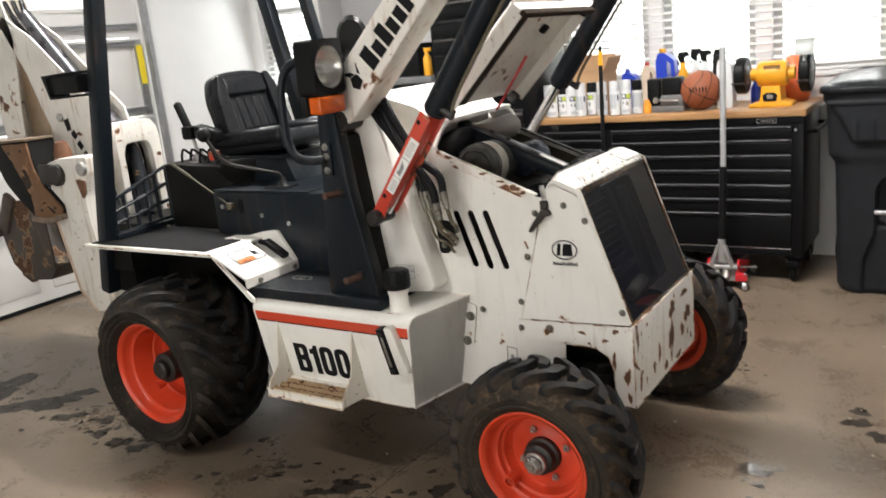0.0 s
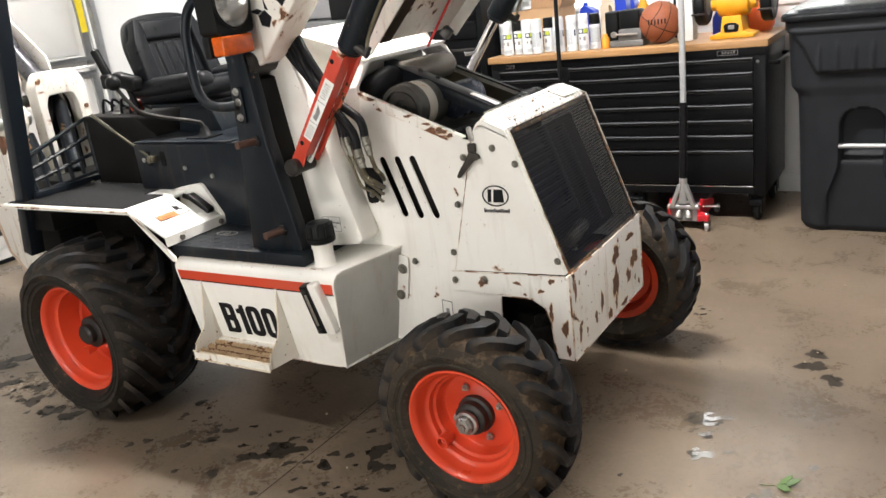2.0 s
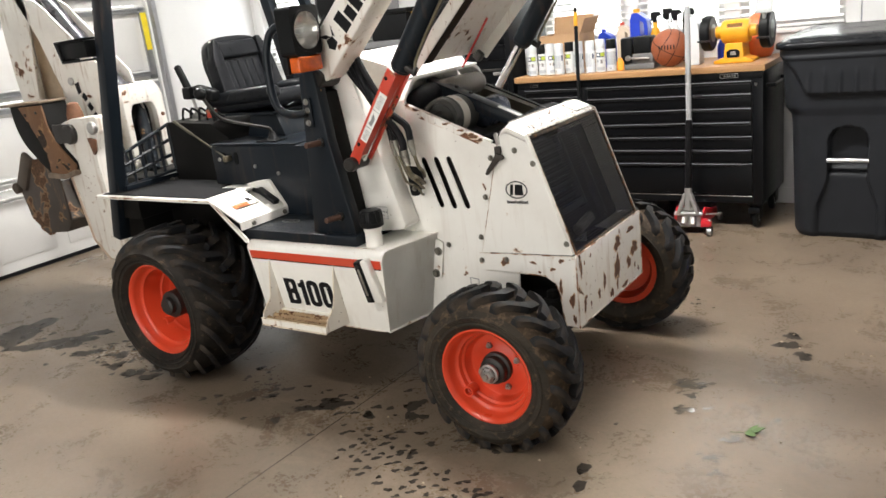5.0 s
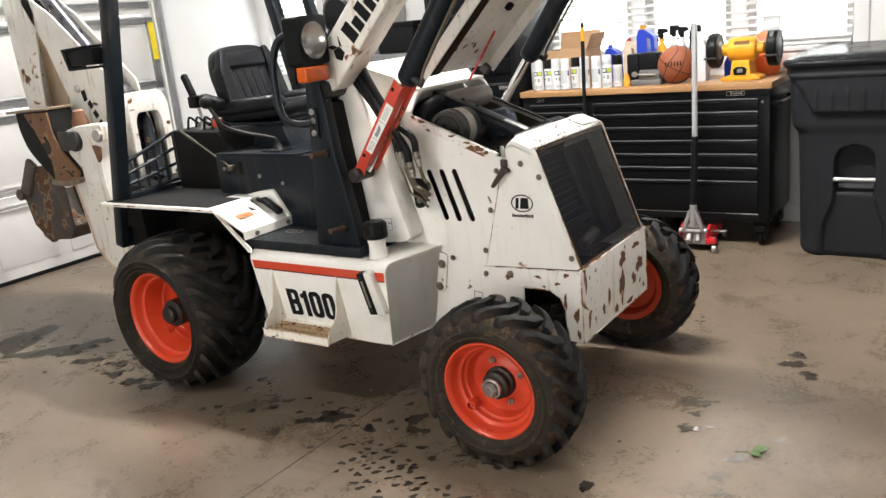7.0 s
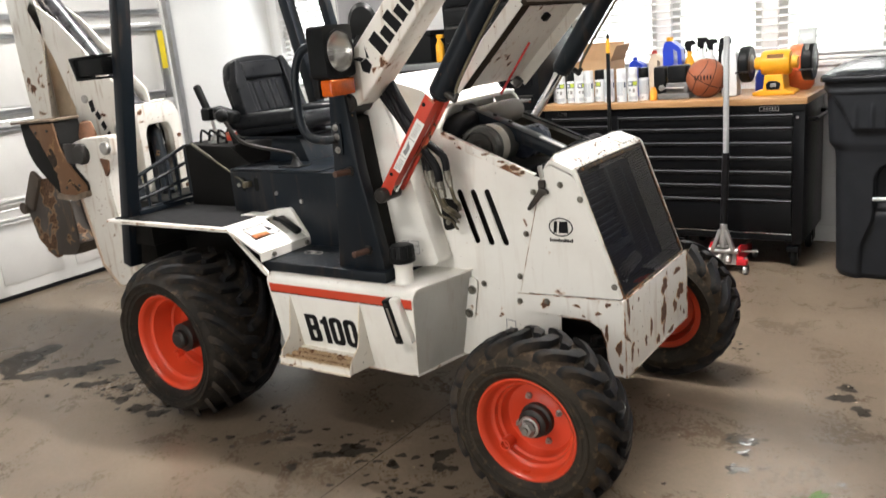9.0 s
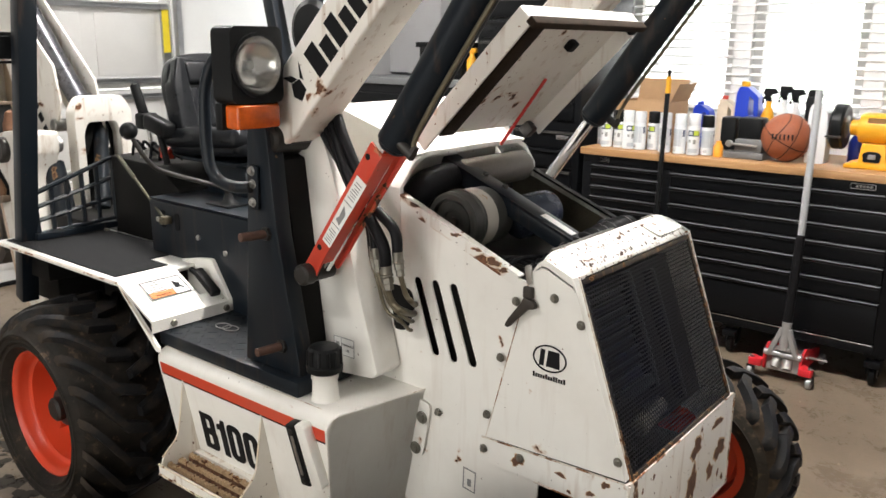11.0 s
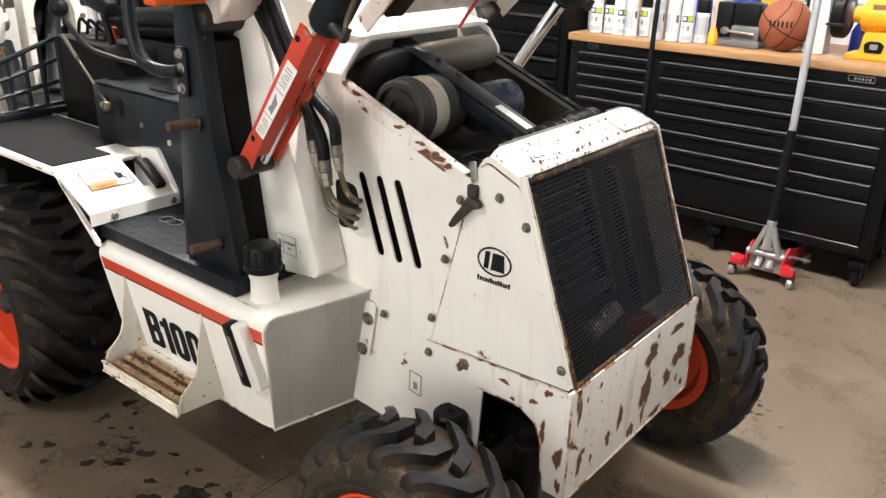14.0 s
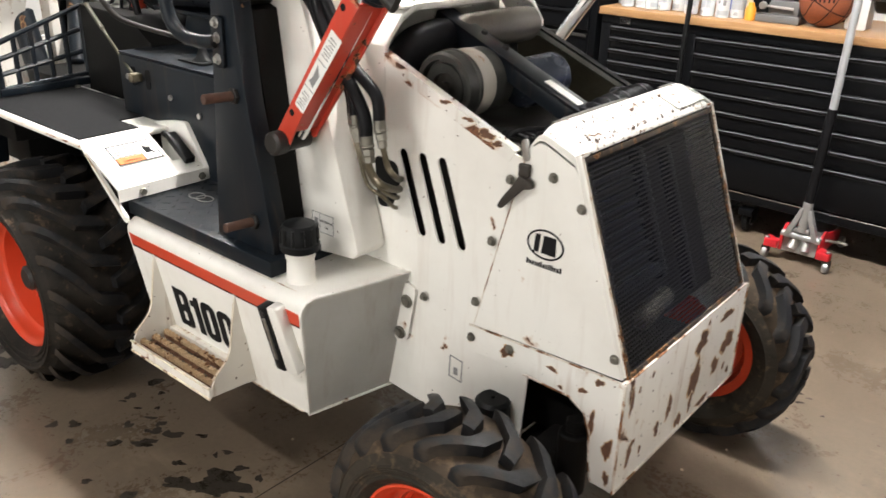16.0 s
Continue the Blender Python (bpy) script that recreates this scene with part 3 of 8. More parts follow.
def wheel(R, W, rim, disc, lugs, height, half, skew, hub_out, studs, hub_mat, wall, base, shoulder, flip, place, steer=0.0):
    """A wheel at place, with its parts; disc: how deep the dish lies under the flange."""
    m = pose(*place, 0, 0, steer) @ (pose(0, 0, 0, -90, 0, 0) if flip else pose(0, 0, 0, 90, 0, 0))
    w = W / 2
    Rc = R - height
    tyre = lathe([(rim + 0.004, w * 0.66), (rim + 0.016, w * 0.86), (rim + 0.028, w * 0.915), (rim + 0.031, w * 0.955), (rim + 0.036, w * 0.958), (rim + 0.039, w * 0.935), (rim + 0.046, w * 0.95), (rim + 0.049, w * 0.985), (rim + 0.054, w * 0.985), (rim + 0.057, w * 0.965), (Rc - 0.060, w * 0.985), (Rc - 0.057, w * 1.012), (Rc - 0.052, w * 1.012), (Rc - 0.049, w * 0.965), (Rc - 0.03, w * 0.90), (Rc - 0.014, w * 0.74), (Rc - 0.004, w * 0.4), (Rc, 0),
                  (Rc - 0.004, -w * 0.4), (Rc - 0.014, -w * 0.74), (Rc - 0.03, -w * 0.90), (Rc - 0.055, -w * 0.98), ((Rc + rim) / 2, -w), (rim + 0.03, -w * 0.9), (rim + 0.004, -w * 0.66)], 64, closed=True)
    wh = part("wheel", moved(tyre, m), wall, machine, "worn black lugged tyre on an orange-red rim")
    wh.name = "wheel"
    for side in (1, -1):
        me = mesh_of("tread_lug", tread_lug(R, W, side, height, half, skew, 0.99, shoulder), LUG)
        for i in range(lugs):
            ob = new("tread_lug", me)
            ob.parent = wh
            ob.matrix_basis = m @ Matrix.Rotation(2 * math.pi * (i + (0.5 if side < 0 else 0.0)) / lugs, 4, "Z")
    part("tread_base", moved(lathe([(Rc - 0.028, w * 0.90), (Rc - 0.0115, w * 0.74), (Rc - 0.0015, w * 0.4), (Rc + 0.0025, 0), (Rc - 0.0015, -w * 0.4), (Rc - 0.0115, -w * 0.74), (Rc - 0.028, -w * 0.90), (Rc - 0.04, -w * 0.6), (Rc - 0.04, w * 0.6)], 64, closed=True), m), base, wh, "dirt caked between the lugs")
    f = w * 0.80
    d = f - disc
    k_ = rim * 0.74                     # the disc's edge, below a sloping shelf
    prof = [(rim + 0.014, f - 0.004), (rim + 0.012, f + 0.003), (rim + 0.006, f + 0.004), (rim - 0.004, f - 0.004), (rim - 0.008, f - 0.016), (rim - 0.011, f - 0.040), (rim - 0.018, f - 0.047), (rim - 0.026, f - 0.049),
            (k_ + 0.014, d + 0.040), (k_ + 0.006, d + 0.034), (k_ + 0.002, d + 0.010), (k_ - 0.006, d + 0.001), (k_ - 0.02, d), (0.075, d + 0.005), (0.062, d + 0.012), (0, d + 0.012),
            (0, d - 0.004), (k_, d - 0.008), (rim - 0.030, d + 0.020), (rim - 0.022, -w * 0.6), (rim + 0.01, -w * 0.62)]
    part("rim", moved(lathe(prof, 56, closed=True), m), ORANGE_RIM, wh, "orange-red painted steel rim")
    o = f - hub_out
    big = 1.0 if studs else 1.28
    hub = lathe([(0.058 * big, d + 0.013), (0.058 * big, d + 0.03), (0.05 * big, d + 0.035), (0.05 * big, o - 0.035), (0.044 * big, o - 0.03), (0.032 * big, o - 0.028), (0.032 * big, o - 0.008), (0.024 * big, o), (0, o)], 24) if not studs else lathe([(0.058, d + 0.013), (0.058, d + 0.03), (0.05, d + 0.035), (0.05, o - 0.035), (0.044, o - 0.03), (0.03, o - 0.028), (0.03, o - 0.008), (0.024, o), (0, o)], 24)
    part("hub", moved(hub, m), DARK_STEEL, wh, "greasy wheel hub")
    if studs:
        part("hub_nut", moved(joined(lathe([(0.030, o - 0.012), (0.030, o + 0.004), (0.022, o + 0.012), (0.012, o + 0.013), (0.010, o + 0.018), (0, o + 0.018)], 6), lathe([(0.036, o - 0.02), (0.036, o - 0.008), (0.03, o - 0.006)], 20)), m), hub_mat, wh, "silver hub nut")
    for k in range(studs):
        a = 2 * math.pi * k / studs + 0.4
        b = joined(rod((0.082 * math.cos(a), 0.082 * math.sin(a), d), (0.082 * math.cos(a), 0.082 * math.sin(a), d + 0.026), 0.006, 8),
                   rod((0.082 * math.cos(a), 0.082 * math.sin(a), d + 0.005), (0.082 * math.cos(a), 0.082 * math.sin(a), d + 0.016), 0.012, 6))
        part("wheel_nut", moved(b, m), BARE, wh)
    a = radians(222)
    vx, vy = (rim - 0.034) * math.cos(a), (rim - 0.034) * math.sin(a)
    d += 0.030
    part("valve_guard", moved(lathe([(0.02, d), (0.02, d + 0.045), (0.015, d + 0.045), (0.015, d)], 16, Matrix.Translation((vx, vy, 0)), closed=True), m), ORANGE_RIM, wh)
    return wh


FW = dict(R=0.309, W=0.225, rim=0.168, disc=0.105, lugs=19, height=0.029, half=0.055, skew=0.30, shoulder=0.55, hub_out=0.012, studs=4, hub_mat=BARE, wall=MUDDY, base=CAKED)
RW = dict(R=0.368, W=0.40, rim=0.205, disc=0.175, lugs=18, height=0.034, half=0.050, skew=0.50, shoulder=1.0, hub_out=0.03, studs=0, hub_mat=DARK_STEEL, wall=RUBBER, base=RUBBER)
wheel(**FW, flip=False, place=(1.71, 0.072, 0.293))
wheel(**FW, flip=True, place=(1.735, 1.262, 0.293))
wheel(**RW, flip=False, place=(0.0, 0.116, 0.363))
wheel(**RW, flip=True, place=(0.0, far(0.116), 0.363))

# chassis under the body
part("front_axle", joined(box(1.64, 1.78, 0.22, far(0.22), 0.25, 0.36, 0.015), rod((1.71, 0.13, 0.293), (1.71, far(0.13), 0.293), 0.035), rod((1.66, 0.27, 0.2), (1.66, 0.27, 0.44), 0.045),
                          rod((1.62, far(0.27), 0.2), (1.62, far(0.27), 0.44), 0.045)), BLACK_DUSTY, machine, "black steel steering axle")
part("grease_cap", joined(rod((1.60, 0.33, 0.40), (1.60, 0.33, 0.47), 0.042, 24, 0.008), rod((1.60, 0.33, 0.47), (1.60, 0.33, 0.476), 0.005, 8)), PLASTIC, machine)
part("rear_axle", joined(rod((0, 0.10, 0.363), (0, far(0.10), 0.363), 0.07, 24), box(-0.14, 0.14, 0.52, 0.82, 0.24, 0.48, 0.05)), BLACK_DUSTY, machine, "dusty black rear axle")
part("chassis_rail", box(-0.7, 1.62, 0.40, 0.47, 0.34, 0.56, 0.006), BLACK_DUSTY, machine)
part("chassis_rail", box(-0.7, 1.62, far(0.47), far(0.40), 0.34, 0.56, 0.006), BLACK_DUSTY, machine)
part("belly_plate", box(0.2, 1.6, 0.47, far(0.47), 0.30, 0.36, 0.006), BLACK_DUSTY, machine)

# engine side panels, with three slots
def slot(x0, z0, x1, z1, r=0.0125):
    d = Vector((x1 - x0, z1 - z0)).normalized()
    out = []
    for c, s in (((x0, z0), -1), ((x1, z1), 1)):
        for k in range(7):
            a = math.pi * (k / 6 - 0.5)
            v = d * (s * math.cos(a)) + Vector((-d.y, d.x)) * (s * math.sin(a))
            out.append((c[0] + v.x * r, c[1] + v.y * r))
    return out


panel = [(1.155, 0.66), (1.155, 1.208), (1.213, 1.201), (1.598, 1.046), (1.653, 1.036), (1.633, 0.956), (1.543, 0.606), (1.508, 0.554), (1.673, 0.549), (1.66, 0.31), (1.215, 0.352)]
slots = [slot(1.292, 0.980, 1.352, 0.805), slot(1.350, 0.982, 1.411, 0.802), slot(1.408, 0.984, 1.471, 0.804)]
part("side_panel", prism(panel, "y", SIDE, SIDE + 0.005, holes=slots), WHITE, machine, "white engine side panel with three slots")
part("side_panel", prism(panel, "y", far(SIDE) - 0.005, far(SIDE), holes=slots), WHITE, machine, "white engine side panel with three slots")
part("panel_lip", prism([(1.155, 1.186), (1.213, 1.178), (1.588, 1.026), (1.600, 1.052), (1.213, 1.209), (1.155, 1.214)], "y", SIDE - 0.0015, SIDE + 0.0005), RUST_LIP, machine, "rust-chipped white panel edge")
part("panel_flange", prism([(1.155, 1.208), (1.213, 1.202), (1.598, 1.047), (1.600, 1.052), (1.213, 1.209), (1.155, 1.214)], "y", SIDE - 0.001, SIDE + 0.022), RUST_LIP, machine, "rust-chipped white panel edge")
part("panel_lip", prism([(1.155, 1.208), (1.213, 1.202), (1.598, 1.047), (1.600, 1.052), (1.213, 1.209), (1.155, 1.214)], "y", far(SIDE) - 0.022, far(SIDE) + 0.001), BLACK_DUSTY, machine)
# front cowl: two cheeks and a rounded top, open to the grille
cheek = rounded([(1.520, 0.624), (1.636, 1.067), (1.664, 1.108), (1.744, 1.074), (1.900, 0.636)], [0, 0.02, 0.03, 0.01, 0])
part("cowl_cheek", prism(cheek, "y", SIDE - 0.006, SIDE), WHITE, machine, "white front cowl side")
part("cowl_cheek", prism(cheek, "y", far(SIDE), far(SIDE) + 0.006), WHITE, machine, "white front cowl side")
top = bmesh.new()
rows = []
for x, z in ((1.648, 1.096), (1.662, 1.108), (1.674, 1.108), (1.744, 1.076), (1.750, 1.068)):
    row = []
    for k in range(15):
        u = k / 14
        y = SIDE - 0.006 + u * (far(SIDE) - SIDE + 0.012)
        e = min(y - SIDE + 0.006, far(SIDE) + 0.006 - y)
        row.append(top.verts.new((x, y, z + 0.006 - (0.026 * (1 - e / 0.036) ** 2 if e < 0.036 else 0))))
    rows.append(row)
for a, b in zip(rows, rows[1:]):
    for k in range(14):
        top.faces.new((a[k], b[k], b[k + 1], a[k + 1]))
out = bmesh.ops.extrude_face_region(top, geom=top.faces[:])
bmesh.ops.translate(top, verts=[g for g in out["geom"] if isinstance(g, bmesh.types.BMVert)], vec=(0, 0, -0.004))
bmesh.ops.recalc_face_normals(top, faces=top.faces[:])
part("cowl_top", top, WHITE_SPECKLED, machine, "rust-speckled white cowl top")
part("raised_plate", moved(box(-0.036, 0.034, 0.80, 0.945, 0.0, 0.004, 0.0015), pose(1.709, 0, 1.0985, 0, 21.0, 0)), WHITE_SPECKLED, machine)
for y_ in (SIDE + 0.005, far(SIDE) - 0.005):
    part("cowl_edge", tube([(1.739, y_, 1.072), (1.893, y_, 0.636)], 0.0105, 12, 0), WHITE, machine, "rounded white cowl edge")
# perforated grille
g0, g1 = Vector((1.748, 1.062)), Vector((1.904, 0.632))
glen = (g1 - g0).length
GM = Matrix.Translation((g0.x, SIDE + 0.014, g0.y)) @ Matrix(((0, (g1 - g0).x / glen, -(g1 - g0).y / glen, 0), (1, 0, 0, 0), (0, (g1 - g0).y / glen, (g1 - g0).x / glen, 0), (0, 0, 0, 1)))
gw = far(SIDE) - SIDE - 0.028
mesh = bmesh.new()
pitch = 0.0112
hr, cr = pitch * 0.42, pitch / math.sqrt(3)
rr = 0
v = 0.004
while v < glen - 0.004:
    u = 0.006 + (pitch / 2 if rr % 2 else 0)
    while u < gw - 0.006:
        outer = [mesh.verts.new((u + cr * math.cos(math.pi / 6 + k * math.pi / 3), v + cr * math.sin(math.pi / 6 + k * math.pi / 3), 0)) for k in range(6)]
        inner = [mesh.verts.new((u + hr * math.cos(math.pi / 6 + k * math.pi / 3), v + hr * math.sin(math.pi / 6 + k * math.pi / 3), 0)) for k in range(6)]
        deep = [mesh.verts.new((p.co.x, p.co.y, -0.0009)) for p in inner]
        for k in range(6):
            j = (k + 1) % 6
            mesh.faces.new((outer[k], outer[j], inner[j], inner[k]))
            mesh.faces.new((inner[k], inner[j], deep[j], deep[k]))
        u += pitch
    v += pitch * math.sqrt(3) / 2
    rr += 1
grille = part("grille", moved(mesh, GM), GRILLE, machine, "black perforated steel grille with rusty rim")
rim_w = 0.009
part("grille_rim", moved(joined(box(0, gw, -0.004, rim_w, -0.003, 0.004, 0.0015), box(0, gw, glen - rim_w, glen + 0.002, -0.003, 0.004, 0.0015), box(-0.004, rim_w, 0, glen, -0.003, 0.004, 0.0015), box(gw - rim_w, gw + 0.004, 0, glen, -0.003, 0.004, 0.0015)), GM), worn_paint("rusty_black_rim", (0.030, 0.025, 0.022), 1.3, 0.6, 0.4, rust=(0.085, 0.040, 0.020), size=30), grille)
fin = moved(box(0.03, gw - 0.03, 0.03, glen - 0.03, -0.10, -0.06, 0.004), GM)
part("axle_housing", joined(box(1.54, 1.84, 0.43, far(0.43), 0.36, 0.52, 0.03), rod((1.80, 0.36, 0.30), (1.80, 0.36, 0.46), 0.035, 16), rod((1.80, 0.36, 0.46), (1.80, 0.36, 0.49), 0.022, 6), box(1.70, 1.82, 0.34, 0.45, 0.33, 0.40, 0.02)), BLACK_DUSTY, machine, "dirty black steering knuckle and axle housing")
part("radiator", fin, BLACK_DUSTY, machine)
shroud = part("fan_shroud", moved(joined(box(0.05, 0.075, 0.04, 0.30, -0.058, -0.03, 0.004), box(0.27, 0.30, 0.03, 0.33, -0.058, -0.03, 0.004), box(0.05, 0.30, 0.29, 0.315, -0.058, -0.03, 0.004), box(0.40, 0.425, 0.05, 0.40, -0.058, -0.03, 0.004)), GM), BLACK, machine, "slate frame behind the grille")
for k in range(9):
    part("shroud_bar", moved(box(0.08, 0.265, 0.06 + 0.025 * k, 0.066 + 0.025 * k, -0.056, -0.044, 0), GM), BLACK, shroud)
part("horn", moved(rod((0.16, 0.395, -0.045), (0.30, 0.375, -0.045), 0.022, 20, 0.006), GM), ZINC, machine, "dull grey horn behind the grille")
# bumper apron
apron = [(1.506, 0.620), (1.506, 0.556), (1.665, 0.552), (1.675, 0.556), (1.785, 0.549), (1.825, 0.524), (1.842, 0.474), (1.848, 0.404), (1.858, 0.36), (1.905, 0.358), (1.905, 0.630)]
part("bumper_side", prism(apron, "y", SIDE - 0.008, SIDE - 0.001), WHITE_RUSTY, machine, "rust-chipped white bumper cheek")
part("bumper_side", prism(apron, "y", far(SIDE) + 0.001, far(SIDE) + 0.008), WHITE_RUSTY, machine, "rust-chipped white bumper cheek")
part("bumper_plate", box(1.899, 1.912, SIDE - 0.010, far(SIDE) + 0.010, 0.356, 0.632, 0.004), WHITE_RUSTY, machine, "white front plate with rust-through patches")


def bolt(x, y, z, r=0.009, mat=None, name="bolt"):
    return part(name, joined(rod((x, y, z), (x, y - 0.003, z), r * 1.25, 14), rod((x, y - 0.002, z), (x, y - 0.010, z), r * 0.85, 6)), mat or ZINC, machine)


for x, z in ((1.559, 0.843), (1.523, 0.684), (1.369, 0.643), (1.598, 0.992), (1.700, 1.020), (1.770, 0.972), (1.879, 0.678), (1.518, 0.592), (1.626, 0.602), (1.236, 0.868)):
    bolt(x, SIDE - (0.009 if z < 0.62 else 0.006), z)

# rust-through spots on the bumper and panel edges, each a brown core in a stained rim
def rust_spot(axis, face, out, a, b, ra, rb, seed):
    rnd_ = random.Random(seed)
    ph = [rnd_.uniform(0, 6.28) for _ in range(4)]
    for grow, t_, mat in ((1.0, 0.0004, RUST_HALO), (0.84, 0.0009, RUST_SPOT)):
        pts = []
        for k in range(18):
            w_ = math.pi * k / 9
            f_ = grow * (1 + 0.20 * math.sin(2 * w_ + ph[0]) + 0.17 * math.sin(3 * w_ + ph[1]) + 0.14 * math.sin(5 * w_ + ph[2]) + 0.10 * math.sin(8 * w_ + ph[3]))
            pts.append((a + ra * f_ * math.cos(w_), b + rb * f_ * math.sin(w_)))
        part("rust_spot", prism(pts, axis, *sorted((face, face + out * t_))), mat, machine, "brown rust spot through the paint" if grow < 1 else "")


PLATE_RUST = ((0.911, 0.495, 0.036, 0.034), (0.848, 0.452, 0.025, 0.024), (0.723, 0.470, 0.028, 0.056), (0.735, 0.567, 0.034, 0.030), (0.718, 0.405, 0.010, 0.028), (0.590, 0.457, 0.015, 0.030), (0.534, 0.426, 0.014, 0.019), (0.657, 0.385, 0.017, 0.022), (0.797, 0.372, 0.030, 0.012), (0.878, 0.585, 0.034, 0.014),
              (0.385, 0.572, 0.009, 0.032), (0.474, 0.599, 0.007, 0.007), (0.951, 0.392, 0.009, 0.012), (0.913, 0.420, 0.007, 0.012), (0.414, 0.454, 0.009, 0.010), (0.401, 0.428, 0.012, 0.028), (0.416, 0.587, 0.005, 0.007), (0.455, 0.414, 0.005, 0.014))
for k, spot in enumerate(PLATE_RUST):
    rust_spot("x", 1.912, 1, *spot, 100 + k)
for k, spot in enumerate(((1.853, 0.612, 0.011, 0.009), (1.816, 0.577, 0.011, 0.007), (1.845, 0.510, 0.008, 0.027), (1.888, 0.461, 0.011, 0.030), (1.894, 0.388, 0.008, 0.019), (1.762, 0.562, 0.006, 0.005), (1.618, 0.592, 0.018, 0.016), (1.738, 0.597, 0.014, 0.006))):
    rust_spot("y", SIDE - 0.008, -1, *spot, 200 + k)
for k, spot in enumerate(((1.527, 1.073, 0.024, 0.010), (1.478, 1.095, 0.015, 0.005), (1.556, 1.058, 0.014, 0.007), (1.413, 1.121, 0.016, 0.005))):
    rust_spot("y", SIDE - 0.0015, -1, *spot, 300 + k)

# fuel and oil tank with step; its front end leans
def tank_y(z):
    return 0.072 + (0.652 - z) * 0.177


def to_end(bm, back=0.0):
    """Slides the front vertices onto the leaning end of the tank."""
    for v in bm.verts:
        if v.co.x > 1.15:
            v.co.x = 1.0912 + 0.2386 * v.co.y + 0.203 * v.co.z - back
    return bm


TANK = [(0.072, 0.652), (0.074, 0.668), (0.083, 0.682), (0.10, 0.689), (0.42, 0.690), (0.42, 0.342), (0.128, 0.335)]
tank = part("tank", to_end(prism(TANK, "x", 0.525, 1.2)), WHITE, machine, "white sheet steel tank with a red stripe")
END = [(y, z) for y, z in TANK[:5]] + [(0.42, 0.342), (0.128, 0.335)]
part("tank_end_rim", tube([(1.0925 + 0.2386 * y + 0.203 * z, y, z) for y, z in END + END[:1]], 0.0042, 8, 0), WHITE, tank)
part("tank_end", to_end(prism([(0.080, 0.650), (0.090, 0.676), (0.104, 0.681), (0.415, 0.682), (0.415, 0.350), (0.135, 0.343)], "x", 1.19, 1.2), -0.0012), worn_paint("grey_white_panel", (0.80, 0.79, 0.75), 0.1, 0.40, 0.25), tank, "plain grey-white end plate")
part("stripe", to_end(prism([(tank_y(0.652) - 0.0015, 0.652), (tank_y(0.617) - 0.0015, 0.617), (tank_y(0.617) + 0.002, 0.617), (tank_y(0.652) + 0.002, 0.652)], "x", 0.535, 1.2), 0.004), STRIPE, tank, "red painted stripe")
part("stripe_edge", to_end(prism([(tank_y(0.617) - 0.0012, 0.617), (tank_y(0.612) - 0.0012, 0.612), (tank_y(0.612) + 0.002, 0.612), (tank_y(0.617) + 0.002, 0.617)], "x", 0.535, 1.2), 0.004), INK, tank)
def heavy_glyph(kind, x, h):
    """A heavy condensed letter or digit drawn in x and y, its foot at 0."""
    if kind == "B":
        out, w = rounded([(0, 0), (0.066, 0), (0.066, h * 0.47), (0.060, h * 0.52), (0.064, h * 0.57), (0.064, h), (0, h)], [0, 0.018, 0.012, 0.004, 0.012, 0.018, 0], 4), 0.066
        cut = [rounded([(0.024, h * 0.15), (0.042, h * 0.15), (0.042, h * 0.42), (0.024, h * 0.42)], [0, 0.007, 0.007, 0], 3), rounded([(0.024, h * 0.60), (0.041, h * 0.60), (0.041, h * 0.85), (0.024, h * 0.85)], [0, 0.007, 0.007, 0], 3)]
    elif kind == "1":
        out, w, cut = [(0.014, 0), (0.039, 0), (0.039, h), (0.024, h), (0.017, h * 0.88), (0, h * 0.84), (0, h * 0.70), (0.014, h * 0.70)], 0.039, []
    else:
        out, w = rounded([(0, 0), (0.063, 0), (0.063, h), (0, h)], 0.027, 5), 0.063
        cut = [rounded([(0.0235, h * 0.17), (0.0395, h * 0.17), (0.0395, h * 0.83), (0.0235, h * 0.83)], 0.0075, 4)]
    bm = prism([(x + a, b) for a, b in out], "z", 0, 0.0016, holes=[[(x + a, b) for a, b in c] for c in cut])
    return bm, x + w + 0.009


LETTER_M = pose(0.684, tank_y(0.412) - 0.0008, 0.412, 90 + 10, 0, 0)
gx = 0.0
for glyph in "B100":
    g_bm, gx = heavy_glyph(glyph, gx, 0.122)
    part("lettering", moved(g_bm, LETTER_M), INK, tank, "black model lettering")
# step hung under the tank
SX0, SX1, SZ, SY = 0.632, 0.988, 0.362, -0.016
gusset = rounded([(tank_y(0.62), 0.62), (0.060, 0.50), (0.046, SZ + 0.085), (SY + 0.012, SZ + 0.042), (SY, SZ), (0.125, SZ - 0.01), (0.125, 0.60)], [0, 0.05, 0.06, 0.03, 0.01, 0, 0])
stp = part("step", joined(
    box(SX0, SX1, SY - 0.002, SY + 0.006, SZ - 0.004, SZ + 0.026, 0.002),
    prism(gusset, "x", SX1 - 0.005, SX1 + 0.001), prism(gusset, "x", SX0 - 0.001, SX0 + 0.005),
    box(SX0, SX1, 0.10, 0.128, SZ - 0.012, SZ + 0.022, 0.002)), WHITE_STAINED, tank, "white mounting step with muddy treads")
